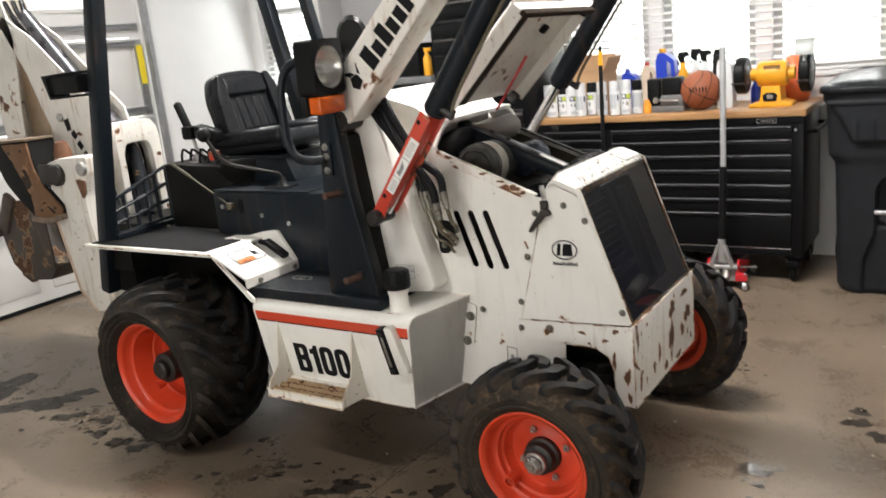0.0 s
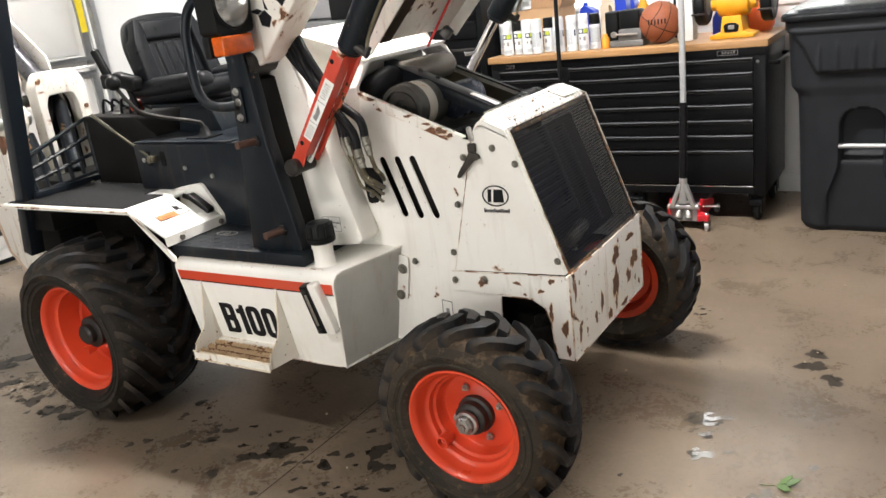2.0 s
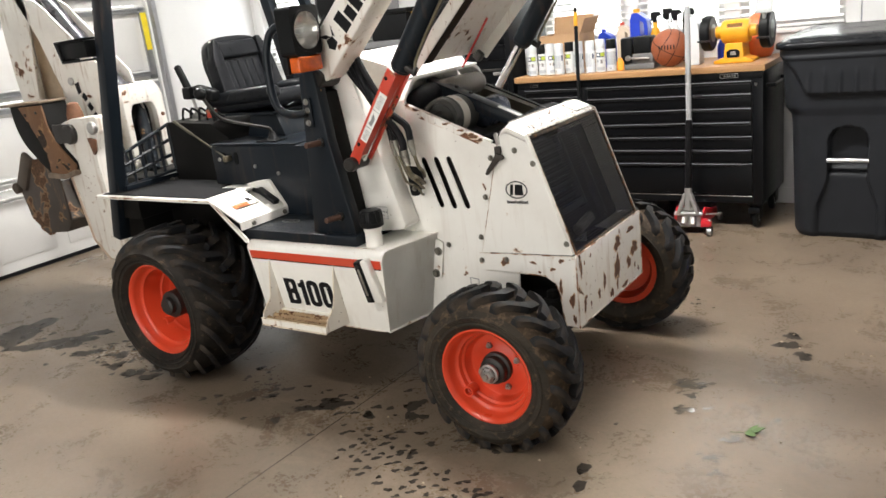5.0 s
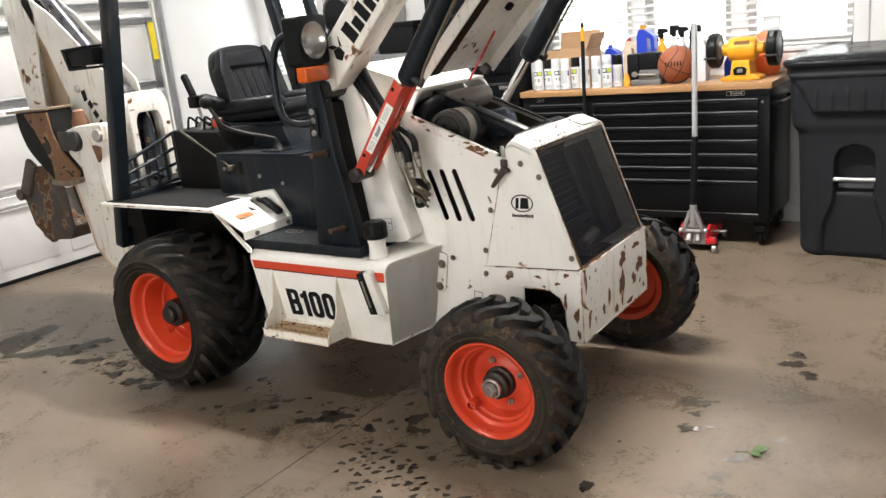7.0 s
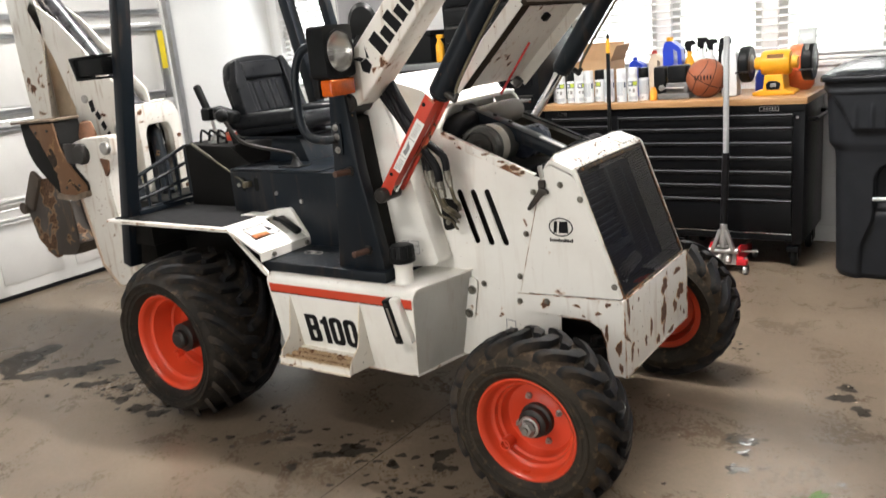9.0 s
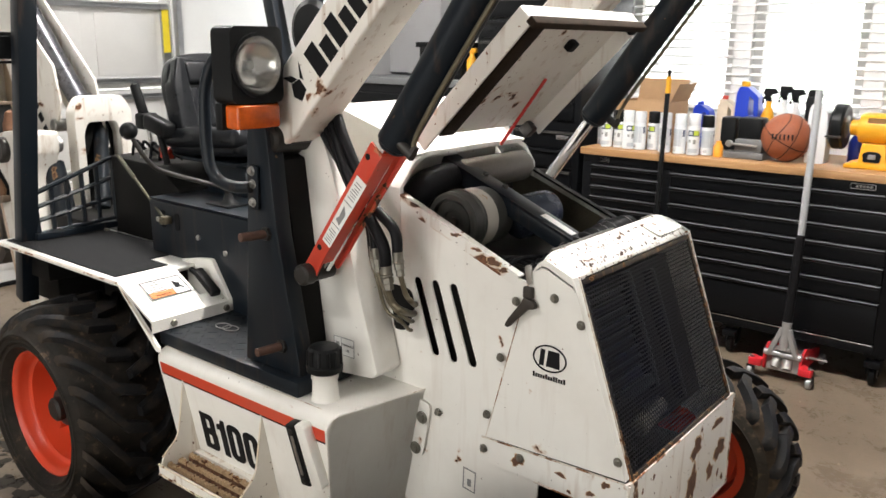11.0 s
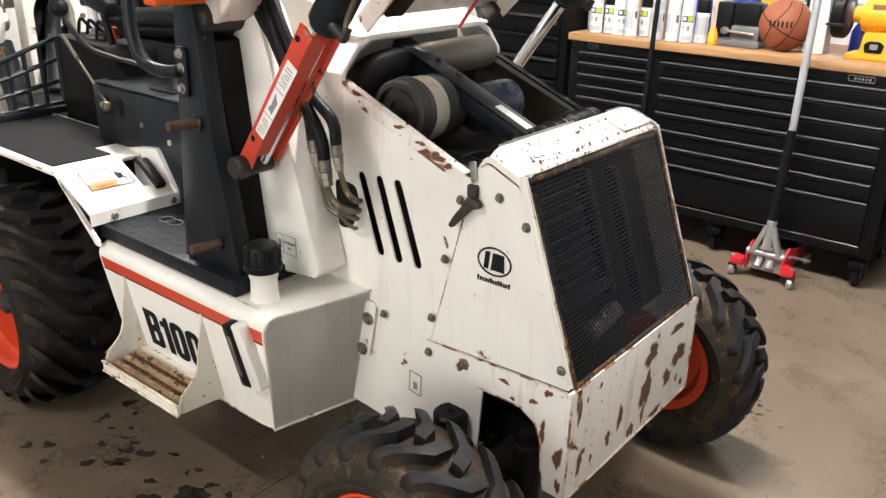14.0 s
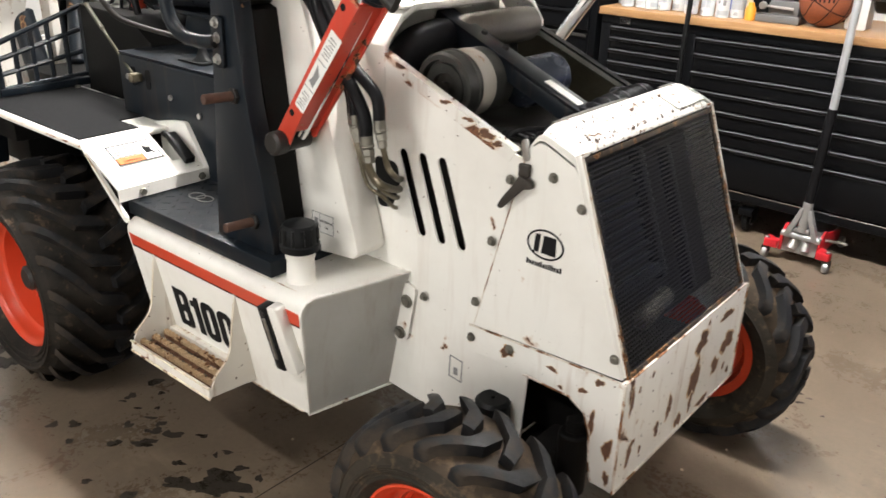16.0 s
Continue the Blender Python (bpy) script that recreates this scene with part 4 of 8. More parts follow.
for k in range(3):
    y_ = SY + 0.024 + 0.036 * k
    part("tread", box(SX0 + 0.004, SX1 - 0.004, y_ - 0.002, y_ + 0.008, SZ - 0.002, SZ + 0.016, 0.001), RUST, stp)
    saw = [(SX0 + 0.006, SZ + 0.012)]
    for i in range(24):
        x_ = SX0 + 0.008 + 0.0142 * i
        saw += [(x_, SZ + 0.016), (x_ + 0.003, SZ + random.uniform(0.021, 0.026)), (x_ + 0.009, SZ + random.uniform(0.021, 0.027)), (x_ + 0.012, SZ + 0.016)]
    saw += [(SX1 - 0.006, SZ + 0.012)]
    part("tread_teeth", prism(saw, "y", y_ - 0.003, y_ + 0.009), TREAD_RUST, stp, "rusty serrated tread with worn cream paint")
tagged(part("mud", joined(*[lathe([(0, 0), (random.uniform(0.006, 0.014), 0.0), (random.uniform(0.003, 0.005), 0.004), (0, 0.005)], 7, pose(random.uniform(SX0 + 0.02, SX1 - 0.02), SY + random.uniform(0.01, 0.11), SZ + 0.010)) for _ in range(46)]), RUST, stp), "dried brown mud", kind="stuff")
for p in ([(SX0, SY - 0.002, SZ + 0.026), (SX1, SY - 0.002, SZ + 0.026)], [(SX1 - 0.002, SY + 0.012, SZ + 0.044), (SX1 - 0.002, 0.046, SZ + 0.088), (SX1 - 0.002, 0.060, 0.50), (SX1 - 0.002, tank_y(0.61), 0.61)],
          [(SX0 + 0.002, SY + 0.012, SZ + 0.044), (SX0 + 0.002, 0.046, SZ + 0.088), (SX0 + 0.002, 0.060, 0.50), (SX0 + 0.002, tank_y(0.61), 0.61)], [(SX0, SY - 0.002, SZ - 0.004), (SX1, SY - 0.002, SZ - 0.004)]):
    part("stained_edge", tube(p, 0.0032, 8, 4), STAINED_EDGE, stp, "rust-stained edge")
FX, FY = 1.158, 0.150
part("filler_neck", lathe([(0.038, 0.686), (0.034, 0.696), (0.032, 0.742), (0.035, 0.748), (0.035, 0.778), (0.02, 0.780)], 28, Matrix.Translation((FX, FY, 0))), WHITE, tank)
cap = part("filler_cap", lathe([(0.040, 0.764), (0.046, 0.768), (0.047, 0.782), (0.043, 0.786), (0.042, 0.822), (0.036, 0.831), (0.015, 0.834), (0, 0.834)], 28, Matrix.Translation((FX, FY, 0))), PLASTIC, tank, "black ribbed filler cap")
for k in range(12):
    a = k * math.pi / 6
    part("grip_rib", rod((FX + 0.042 * math.cos(a), FY + 0.042 * math.sin(a), 0.787), (FX + 0.040 * math.cos(a), FY + 0.040 * math.sin(a), 0.825), 0.005, 6), PLASTIC, cap)
GG = pose(1.176, tank_y(0.572) - 0.003, 0.572, 10, -7, 0)       # level gauge, leaning with the tank face
part("gauge_guard", moved(prism(rounded([(-0.006, -0.092), (0.034, -0.092), (0.024, 0.092), (-0.010, 0.092)], 0.012), "y", -0.026, 0.004, 0.003), GG), WHITE, tank, "white gauge guard")
gw_ = part("gauge_window", moved(box(-0.040, -0.006, -0.030, 0.004, -0.088, 0.088, 0.004), GG), PLASTIC, tank, "black level gauge")
part("gauge_glass", moved(box(-0.028, -0.018, -0.033, -0.029, -0.055, 0.06, 0.002), GG), BARE, gw_)
for z in (-0.07, 0.072):
    part("gauge_screw", moved(rod((-0.023, -0.029, z), (-0.023, -0.035, z), 0.008, 8), GG), DARK_STEEL, gw_)
part("tank_bracket", prism(rounded([(1.300, 0.665), (1.345, 0.655), (1.318, 0.500), (1.275, 0.495)], 0.015), "y", SIDE - 0.010, SIDE - 0.002), WHITE, tank)
bolt(1.318, SIDE - 0.011, 0.614, 0.014)
bolt(1.296, SIDE - 0.011, 0.520, 0.014)

# platform, fenders
part("platform", box(0.50, 1.112, 0.098, far(0.098), 0.692, 0.733, 0.004), BLACK, machine, "black checker plate platform")
part("checker", joined(*[moved(box(-0.012, 0.012, -0.003, 0.003, 0, 0.0012, 0.0006, 1), pose(0.53 + 0.035 * i, 0.12 + 0.035 * j, 0.733, 0, 0, 45 if (i + j) % 2 else -45)) for i in range(13) for j in range(8)]), BLACK, machine)


def fender(side):
    q = (lambda y: y) if side > 0 else far
    a, b = sorted((q(0.065), q(0.43)))
    f = part("fender", prism([(-0.46, 0.862), (0.348, 0.862), (0.352, 0.855), (0.342, 0.846), (-0.46, 0.846)], "y", a, b, 0.002), WHITE, machine, "white sheet steel fender with black grip mat")
    ys = lambda *v: sorted(q(w) for w in v)
    slope = joined(prism([(0.343, 0.862), (0.520, 0.772), (0.520, 0.736), (0.514, 0.736), (0.514, 0.766), (0.340, 0.854)], "y", *ys(0.066, 0.268)),
                   prism([(0.468, 0.7985), (0.520, 0.772), (0.520, 0.736), (0.514, 0.736), (0.514, 0.766), (0.465, 0.791)], "y", *ys(0.268, 0.338)),
                   prism([(0.340, 0.855), (0.346, 0.862), (0.545, 0.700), (0.545, 0.684), (0.53, 0.684)], "y", *ys(0.064, 0.072)))
    part("fender_slope", slope, WHITE, f, "white sloping fender front")
    a2, b2 = sorted((q(0.085), q(0.415)))
    part("mat", prism([(-0.43, a2), (0.30, a2), (0.30, (a2 + b2) / 2 + 0.02 * side), (0.19, (a2 + b2) / 2 + 0.02 * side), (0.19, b2), (-0.43, b2)] if side > 0 else [(-0.43, a2), (0.30, a2), (0.30, b2), (-0.43, b2)], "z", 0.862, 0.8655), MAT, f, "black grip mat")
    part("fender_skirt", box(-0.46, 0.34, *sorted((q(0.40), q(0.43))), 0.60, 0.848, 0.003), BLACK_DUSTY, f)
    part("fender_bracket", box(-0.45, -0.25, *sorted((q(0.14), q(0.40))), 0.73, 0.846, 0.004), BLACK_DUSTY, f)
    return f


fn = fender(1)
fender(-1)


def wear(pts, r=0.0022):
    """A thin bead of chipped paint and rust along an edge."""
    return part("chipped_edge", tube(pts, r, 6, 0), EDGE, machine)


Y0, Y1 = SIDE - 0.007, far(SIDE) + 0.007
wear([(1.912, Y0 - 0.002, 0.357), (1.912, Y0 - 0.002, 0.63)], 0.003)
wear([(1.912, Y1 + 0.002, 0.357), (1.912, Y1 + 0.002, 0.63)], 0.003)
wear([(1.912, Y0, 0.357), (1.912, Y1, 0.357)], 0.003)
wear([(1.910, Y0, 0.632), (1.910, Y1, 0.632)], 0.0028)
wear([(1.510, Y0 - 0.001, 0.621), (1.71, Y0 - 0.001, 0.626), (1.90, Y0 - 0.001, 0.631)], 0.0022)
wear([(1.750, Y0 + 0.018, 1.070), (1.904, Y0 + 0.018, 0.634)], 0.003)
wear([(1.750, Y1 - 0.018, 1.070), (1.904, Y1 - 0.018, 0.634)], 0.003)
wear([(1.521, Y0 + 0.001, 0.626), (1.635, Y0 + 0.001, 1.062)], 0.0014)
wear([(1.746, Y0 + 0.02, 1.073), (1.746, Y1 - 0.02, 1.073)], 0.0032)
wear([(1.665, Y0, 0.552), (1.785, Y0, 0.549), (1.825, Y0, 0.524), (1.842, Y0, 0.474), (1.848, Y0, 0.404), (1.858, Y0, 0.36)], 0.0026)
wear([(-0.46, 0.064, 0.854), (0.345, 0.064, 0.856)], 0.0028)
wear([(0.345, 0.063, 0.860), (0.545, 0.063, 0.699)], 0.0022)
e_ = lambda y, z, d=0.003: (1.0912 + 0.2386 * y + 0.203 * z + d, y, z)
wear([(0.527, 0.072, 0.652), (0.527, 0.083, 0.682), (0.527, 0.10, 0.690), (0.90, 0.098, 0.690), (1.20, 0.098, 0.690)], 0.0012)
wear([e_(0.128, 0.334), e_(0.42, 0.341)], 0.0022)
wear([e_(0.071, 0.652), e_(0.127, 0.335)], 0.0018)
wear([e_(0.10, 0.690), e_(0.37, 0.691)], 0.0016)
wear([(0.53, 0.127, 0.334), (1.17, 0.127, 0.334)], 0.002)
wear([(1.157, SIDE, 0.70), (1.157, SIDE, 1.205)], 0.0016)

# handbrake housing, decals and bolts on the near fender
SLOPE = Vector((0.177, 0, -0.090)).normalized()
SL = Matrix.Translation((0.3450, 0, 0.8628)) @ Matrix(((SLOPE.x, 0, -SLOPE.z, 0), (0, 1, 0, 0), (SLOPE.z, 0, SLOPE.x, 0), (0, 0, 0, 1)))   # x down the slope, y across, z out
part("lever_housing", prism(rounded([(0.26, 0.862), (0.36, 0.884), (0.438, 0.893), (0.520, 0.774), (0.520, 0.736), (0.30, 0.736)], [0, 0.02, 0.012, 0.006, 0, 0]), "y", 0.338, 0.366, 0.003), WHITE, fn, "white brake lever housing")
part("lever_slot", joined(box(0.30, 0.505, 0.2685, 0.3375, 0.738, 0.760, 0.002), box(0.30, 0.306, 0.2685, 0.3375, 0.76, 0.852, 0)), BLACK_DUSTY, fn, "dark lever slot")
part("brake_lever", joined(rod((0.36, 0.315, 0.850), (0.43, 0.308, 0.838), 0.010, 12), moved(box(-0.062, 0.062, -0.016, 0.016, -0.011, 0.011, 0.005), pose(0.455, 0.305, 0.828, 0, 26, -6))), PLASTIC, fn, "black brake lever")
dec = part("decal", moved(box(0.030, 0.118, 0.112, 0.258, 0.0005, 0.0016, 0), SL), DECAL_WHITE, fn, "white warning label with orange bar")
part("decal_band", moved(box(0.088, 0.1125, 0.120, 0.200, 0.0017, 0.0030, 0), SL), DECAL_ORANGE, dec)
part("decal_lines", moved(joined(box(0.034, 0.0375, 0.118, 0.252, 0.0016, 0.0021, 0), box(0.113, 0.1165, 0.118, 0.252, 0.0016, 0.0021, 0), box(0.034, 0.1165, 0.116, 0.1195, 0.0016, 0.0021, 0), box(0.034, 0.1165, 0.2500, 0.2535, 0.0016, 0.0021, 0), box(0.034, 0.1155, 0.2005, 0.2025, 0.0016, 0.0021, 0),
                                *[box(0.043 + 0.010 * k, 0.0455 + 0.010 * k, 0.128, 0.128 + w, 0.0016, 0.0021, 0) for k, w in enumerate((0.06, 0.055, 0.063, 0.05, 0.06))],
                                moved(box(-0.022, 0.022, -0.0035, 0.0035, 0.0016, 0.0021, 0), pose(0.075, 0.228, 0, 0, 0, 30)), moved(box(-0.014, 0.014, -0.003, 0.003, 0.0022, 0.0026, 0), pose(0.078, 0.226, 0, 0, 0, -40)), box(0.064, 0.088, 0.214, 0.230, 0.0016, 0.0021, 0)), SL), INK, dec)
part("decal_word", moved(text_mesh("WARNING", 0.011, 0.0002), SL @ pose(0.104, 0.162, 0.0034, 0, 0, -90)), INK, dec)
for x, y, z in ((-0.30, 0.40, 0.868), (0.05, 0.425, 0.866), (0.42, 0.415, 0.876)):
    part("bolt", rod((x, y, z - 0.004), (x, y, z + 0.006), 0.010, 6), ZINC, fn)
for y in (0.135, 0.325):
    part("bolt", rod((0.519, y, 0.752), (0.529, y, 0.752), 0.011, 6), ZINC, fn)

# loader uprights
UP = rounded([(0.935, 1.300), (0.96, 1.375), (1.04, 1.375), (1.085, 1.27), (1.135, 1.10), (1.240, 0.742), (1.222, 0.724), (0.995, 0.70)], [0.01, 0.05, 0.05, 0.03, 0.05, 0.008, 0.006, 0])
for q in (lambda y: y, far):
    a, b = sorted((q(0.255), q(0.350)))
    up = part("loader_upright", prism(UP, "y", a, b, 0.006), WHITE, machine, "white boxed loader arm upright")
    if a < CY:
        dl = part("decal", box(1.085, 1.16, 0.2535, 0.2545, 0.765, 0.815, 0), DECAL_WHITE, up)
        part("decal_frame", joined(box(1.085, 1.16, 0.2527, 0.2536, 0.765, 0.7665, 0), box(1.085, 1.16, 0.2527, 0.2536, 0.8135, 0.815, 0), box(1.085, 1.0865, 0.2527, 0.2536, 0.765, 0.815, 0), box(1.1585, 1.16, 0.2527, 0.2536, 0.765, 0.815, 0), box(1.112, 1.1135, 0.2527, 0.2536, 0.765, 0.815, 0), box(1.093, 1.106, 0.2527, 0.2536, 0.778, 0.80, 0)), GREY_INK, dl)
        part("decal_word", moved(text_mesh("HYDRAULIC", 0.0085, 0.0003), on_side(1.136, 0.2527, 0.795)), INK, dl)
        part("decal_word", moved(text_mesh("OIL", 0.0085, 0.0003), on_side(1.136, 0.2527, 0.781)), INK, dl)

# lift arms, raised
A0, A1 = Vector((0.985, 1.375)), Vector((1.80, 2.19))
ad = (A1 - A0).normalized()
an = Vector((-ad.y, ad.x))


def arm(u, w):
    p = A0 + ad * u + an * w
    return (p.x, p.y)


for q in (lambda y: y, far):
    a, b = sorted((q(0.165), q(0.285)))
    outline = [arm(-0.085, -0.035), arm(0.02, -0.070), arm(1.12, -0.062), arm(1.12, 0.062), arm(0.03, 0.074), arm(-0.05, 0.02)]
    la = part("lift_arm", prism(outline, "y", a, b, 0.008, 3), WHITE_BOOM, machine, "white boxed lift arm, scuffed and rust-edged")
    s = q(0.128)
    part("pivot_pin", rod((0.982, s + 0.012 if s < CY else s - 0.012, 1.334), (0.982, s + 0.17 if s < CY else s - 0.17, 1.334), 0.036, 24, 0.008), DARK_STEEL, la, "greasy dark pivot pin")
    part("pivot_ear", prism(rounded([arm(-0.095, -0.045), arm(0.02, -0.066), arm(0.02, -0.02), arm(-0.08, 0.01)], 0.02), "y", a + 0.02, b - 0.02, 0.003), DARK_STEEL, la)
    if a < CY:
        # lettering bars and a plain badge
        bars = []
        u = 0.20
        for w, h0, h1 in ((0.042, -0.038, 0.038), (0.036, -0.038, 0.016), (0.036, -0.038, 0.038), (0.032, -0.038, 0.016), (0.034, -0.038, 0.016), (0.030, -0.038, 0.03)):
            bars.append(prism([arm(u, h0), arm(u + w, h0), arm(u + w, h1), arm(u, h1)], "y", a - 0.0012, a + 0.001))
            u += w + 0.010
        for b_ in bars:
            part("brand_bar", b_, INK, la)
        hx, hz = arm(0.125, 0.0)
        part("badge", joined(prism([(hx - 0.012, hz - 0.022), (hx + 0.016, hz - 0.030), (hx + 0.032, hz - 0.002), (hx + 0.008, hz + 0.022), (hx - 0.02, hz + 0.008)], "y", a - 0.0012, a + 0.001), prism([(hx - 0.02, hz + 0.01), (hx - 0.052, hz + 0.022), (hx - 0.02, hz + 0.028), (hx + 0.0, hz + 0.020)], "y", a - 0.0012, a + 0.001),
                             prism([(hx + 0.01, hz + 0.024), (hx + 0.006, hz + 0.062), (hx + 0.022, hz + 0.02)], "y", a - 0.0012, a + 0.001)), INK, la, "plain black badge")

# lift cylinders; the near one wears its red safety lock
C0, C1 = Vector((1.100, 1.008)), Vector((1.350, 1.353))
cd = (C1 - C0).normalized()
cn = Vector((-cd.y, cd.x))


def cyl(u, w):
    p = C0 + cd * u + cn * w
    return (p.x, p.y)


CL = (C1 - C0).length
for q in (lambda y: y, far):
    y = q(0.205)
    e = C0 + cd * (CL - 0.005)
    f = C0 + cd * (CL + 0.75)
    lc = part("lift_cylinder", joined(rod((e.x, y, e.y), (f.x, y, f.y), 0.042, 28, 0.004), rod((e.x - cd.x * 0.012, y, e.y - cd.y * 0.012), (e.x + cd.x * 0.03, y, e.y + cd.y * 0.03), 0.036, 24)), BLACK, machine, "black hydraulic lift cylinder")
    part("piston_rod", rod((C0.x, y, C0.y), (e.x, y, e.y), 0.019, 20), CHROME, lc, "bright chrome piston rod")
    part("rod_pin", rod((C0.x, y - 0.04, C0.y), (C0.x, y + 0.03, C0.y), 0.024, 20, 0.004), DARK_STEEL, lc)
    g = C0 + cd * (CL + 0.02)
    hs = 1 if y < CY else -1
    n0 = (g.x + 0.035, y - 0.02 * hs, g.y - 0.03)
    part("port_fitting", joined(rod((n0[0] - 0.02, n0[1], n0[2] + 0.02), (n0[0] + 0.025, n0[1], n0[2] - 0.012), 0.012, 10), rod((n0[0] + 0.018, n0[1] - 0.004, n0[2] - 0.016), (n0[0] + 0.03, n0[1] + 0.004, n0[2] + 0.012), 0.010, 6)), DARK_STEEL, lc)
    part("hard_line", tube([(n0[0] + 0.025, n0[1], n0[2]), (n0[0] + 0.075, n0[1], n0[2] + 0.10), (f.x + 0.035, n0[1], f.y - 0.04)], 0.006, 8, 6), BRASS_LINE, lc)
ly0, ly1 = 0.158, 0.236
lock = part("arm_lock", joined(
    prism([cyl(-0.03, 0.016), cyl(0.01, 0.024), cyl(CL - 0.015, 0.026), cyl(CL - 0.02, -0.020), cyl(CL - 0.05, -0.018), cyl(0.07, -0.018), cyl(0.0, -0.024), cyl(-0.03, -0.012)], "y", ly0, ly0 + 0.007, 0.0015),
    prism([cyl(0.0, 0.018), cyl(0.03, 0.024), cyl(CL - 0.005, 0.026), cyl(CL - 0.005, -0.030), cyl(0.07, -0.026), cyl(0.02, -0.024)], "y", ly1 - 0.007, ly1, 0.0015),
    prism([cyl(0.05, -0.012), cyl(CL - 0.02, -0.013), cyl(CL - 0.02, -0.019), cyl(0.05, -0.018)], "y", ly0 + 0.004, ly1 - 0.004, 0.001)), RED, machine, "scuffed red lift arm lock channel")
part("lock_pin", rod((C0.x, ly0 - 0.030, C0.y), (C0.x, ly0 + 0.01, C0.y), 0.027, 20, 0.006), DARK_STEEL, lock)
for u, w in ((0.085, 0.010), (CL - 0.05, 0.014)):
    hx, hz = cyl(u, w)
    part("hole", rod((hx, ly0 - 0.0006, hz), (hx, ly0 + 0.004, hz), 0.0085, 14), PLASTIC, lock)
dl = part("decal", prism([cyl(0.110, -0.018), cyl(0.320, -0.022), cyl(0.320, 0.014), cyl(0.110, 0.013)], "y", ly0 - 0.0012, ly0), DECAL_WHITE, lock, "long white instruction label")
for a, w in ((0.118, 0.02), (0.125, 0.018), (0.132, 0.02), (0.140, 0.012), (0.147, 0.02), (0.155, 0.017), (0.258, 0.02), (0.266, 0.016), (0.273, 0.02), (0.281, 0.019), (0.288, 0.013), (0.296, 0.02), (0.304, 0.018)):
    part("text_bar", prism([cyl(a, -0.014), cyl(a + 0.0024, -0.014), cyl(a + 0.0024, w - 0.011), cyl(a, w - 0.011)], "y", ly0 - 0.0018, ly0 - 0.001), GREY_INK, dl)
for a in (0.170, 0.243):
    part("rule", prism([cyl(a, -0.017), cyl(a + 0.002, -0.017), cyl(a + 0.002, 0.012), cyl(a, 0.012)], "y", ly0 - 0.0018, ly0 - 0.001), GREY_INK, dl)
part("pictogram", prism([cyl(0.18, -0.010), cyl(0.215, -0.012), cyl(0.232, 0.004), cyl(0.20, 0.002), cyl(0.186, 0.007)], "y", ly0 - 0.0018, ly0 - 0.001), GREY_INK, dl)

# hoses from the arm down to the hard lines
HOSES = (((1.213, 1.069), 0.0095, 0.0050, 0.268, ((1.235, 0.985), (1.252, 0.915), (1.29, 0.892)), 0.846),
         ((1.243, 1.072), 0.0125, 0.0058, 0.250, ((1.262, 1.00), (1.280, 0.945), (1.305, 0.918)), 0.872),
         ((1.287, 1.036), 0.0150, 0.0085, 0.240, ((1.292, 0.985), (1.300, 0.950), (1.322, 0.932)), 0.894),
         ((1.311, 1.072), 0.0135, 0.0070, 0.256, ((1.322, 1.02), (1.328, 0.975), (1.338, 0.955)), 0.920))
for k, ((x, z), hr_, lr, y, bend, zin) in enumerate(HOSES):
    d = 0.024 * k
    part("hose", tube([(1.00 + d, 0.285, 1.42), (1.055 + d, 0.262, 1.345), (1.11 + 0.9 * d, y + 0.006, 1.262), (1.165 + 0.9 * d, y + 0.002, 1.185), (x - 0.010, y, z + 0.06), (x, y, z)], hr_, 12, 6), HOSE, machine, "black hydraulic hose")
    f_ = lr * 1.55
    part("hose_fitting", joined(rod((x, y, z + 0.010), (x + 0.002, y, z - 0.014), hr_ * 1.02, 14), rod((x + 0.002, y, z - 0.012), (x + 0.004, y, z - 0.020), hr_ * 1.12, 14), rod((x + 0.004, y, z - 0.019), (x + 0.007, y, z - 0.036), f_ * 1.15, 6), rod((x + 0.007, y, z - 0.035), (x + 0.010, y, z - 0.052), f_, 6)), ZINC, machine, "dull silver hose fitting")
    part("hard_line", tube([(x + 0.009, y, z - 0.050)] + [(bx_, y + 0.010 * m_, bz_) for m_, (bx_, bz_) in enumerate(bend)] + [(1.275 + 0.006 * k, 0.345, zin), (1.252, 0.392, zin + 0.002)], lr, 10, 6), BRASS_LINE, machine, "yellow-zinc hydraulic line")
part("drain_hose", tube([(1.25, 0.372, 0.945), (1.275, 0.364, 0.935), (1.283, 0.362, 0.895), (1.262, 0.364, 0.845), (1.225, 0.366, 0.790)], 0.0065, 8, 5), HOSE, machine)
# The panel is not cut here; a dark patch paints the opening's shade.
part("hose_port_shade", prism(rounded([(1.202, 0.959), (1.274, 0.954), (1.284, 0.904), (1.257, 0.839), (1.212, 0.834)], 0.018), "y", SIDE - 0.002, SIDE + 0.001), BLACK_DUSTY, machine, "dark patch painted as the shaded opening for hydraulic lines")

# rear hood arch, lid and engine
arch = [(SIDE - 0.002, 1.10), (SIDE - 0.002, 1.215), (0.405, 1.275), (0.45, 1.298), (far(0.45), 1.298), (far(0.405), 1.275), (far(SIDE) + 0.002, 1.215), (far(SIDE) + 0.002, 1.10)]
inner = [(far(SIDE) - 0.012, 1.10), (far(SIDE) - 0.012, 1.215), (far(0.412), 1.262), (far(0.455), 1.283), (0.455, 1.283), (0.412, 1.262), (SIDE + 0.012, 1.215), (SIDE + 0.012, 1.10)]
part("hood_arch", prism(arch + inner, "x", 1.13, 1.235, 0.002), WHITE_RUSTY, machine, "white engine hood arch with flaked edge")
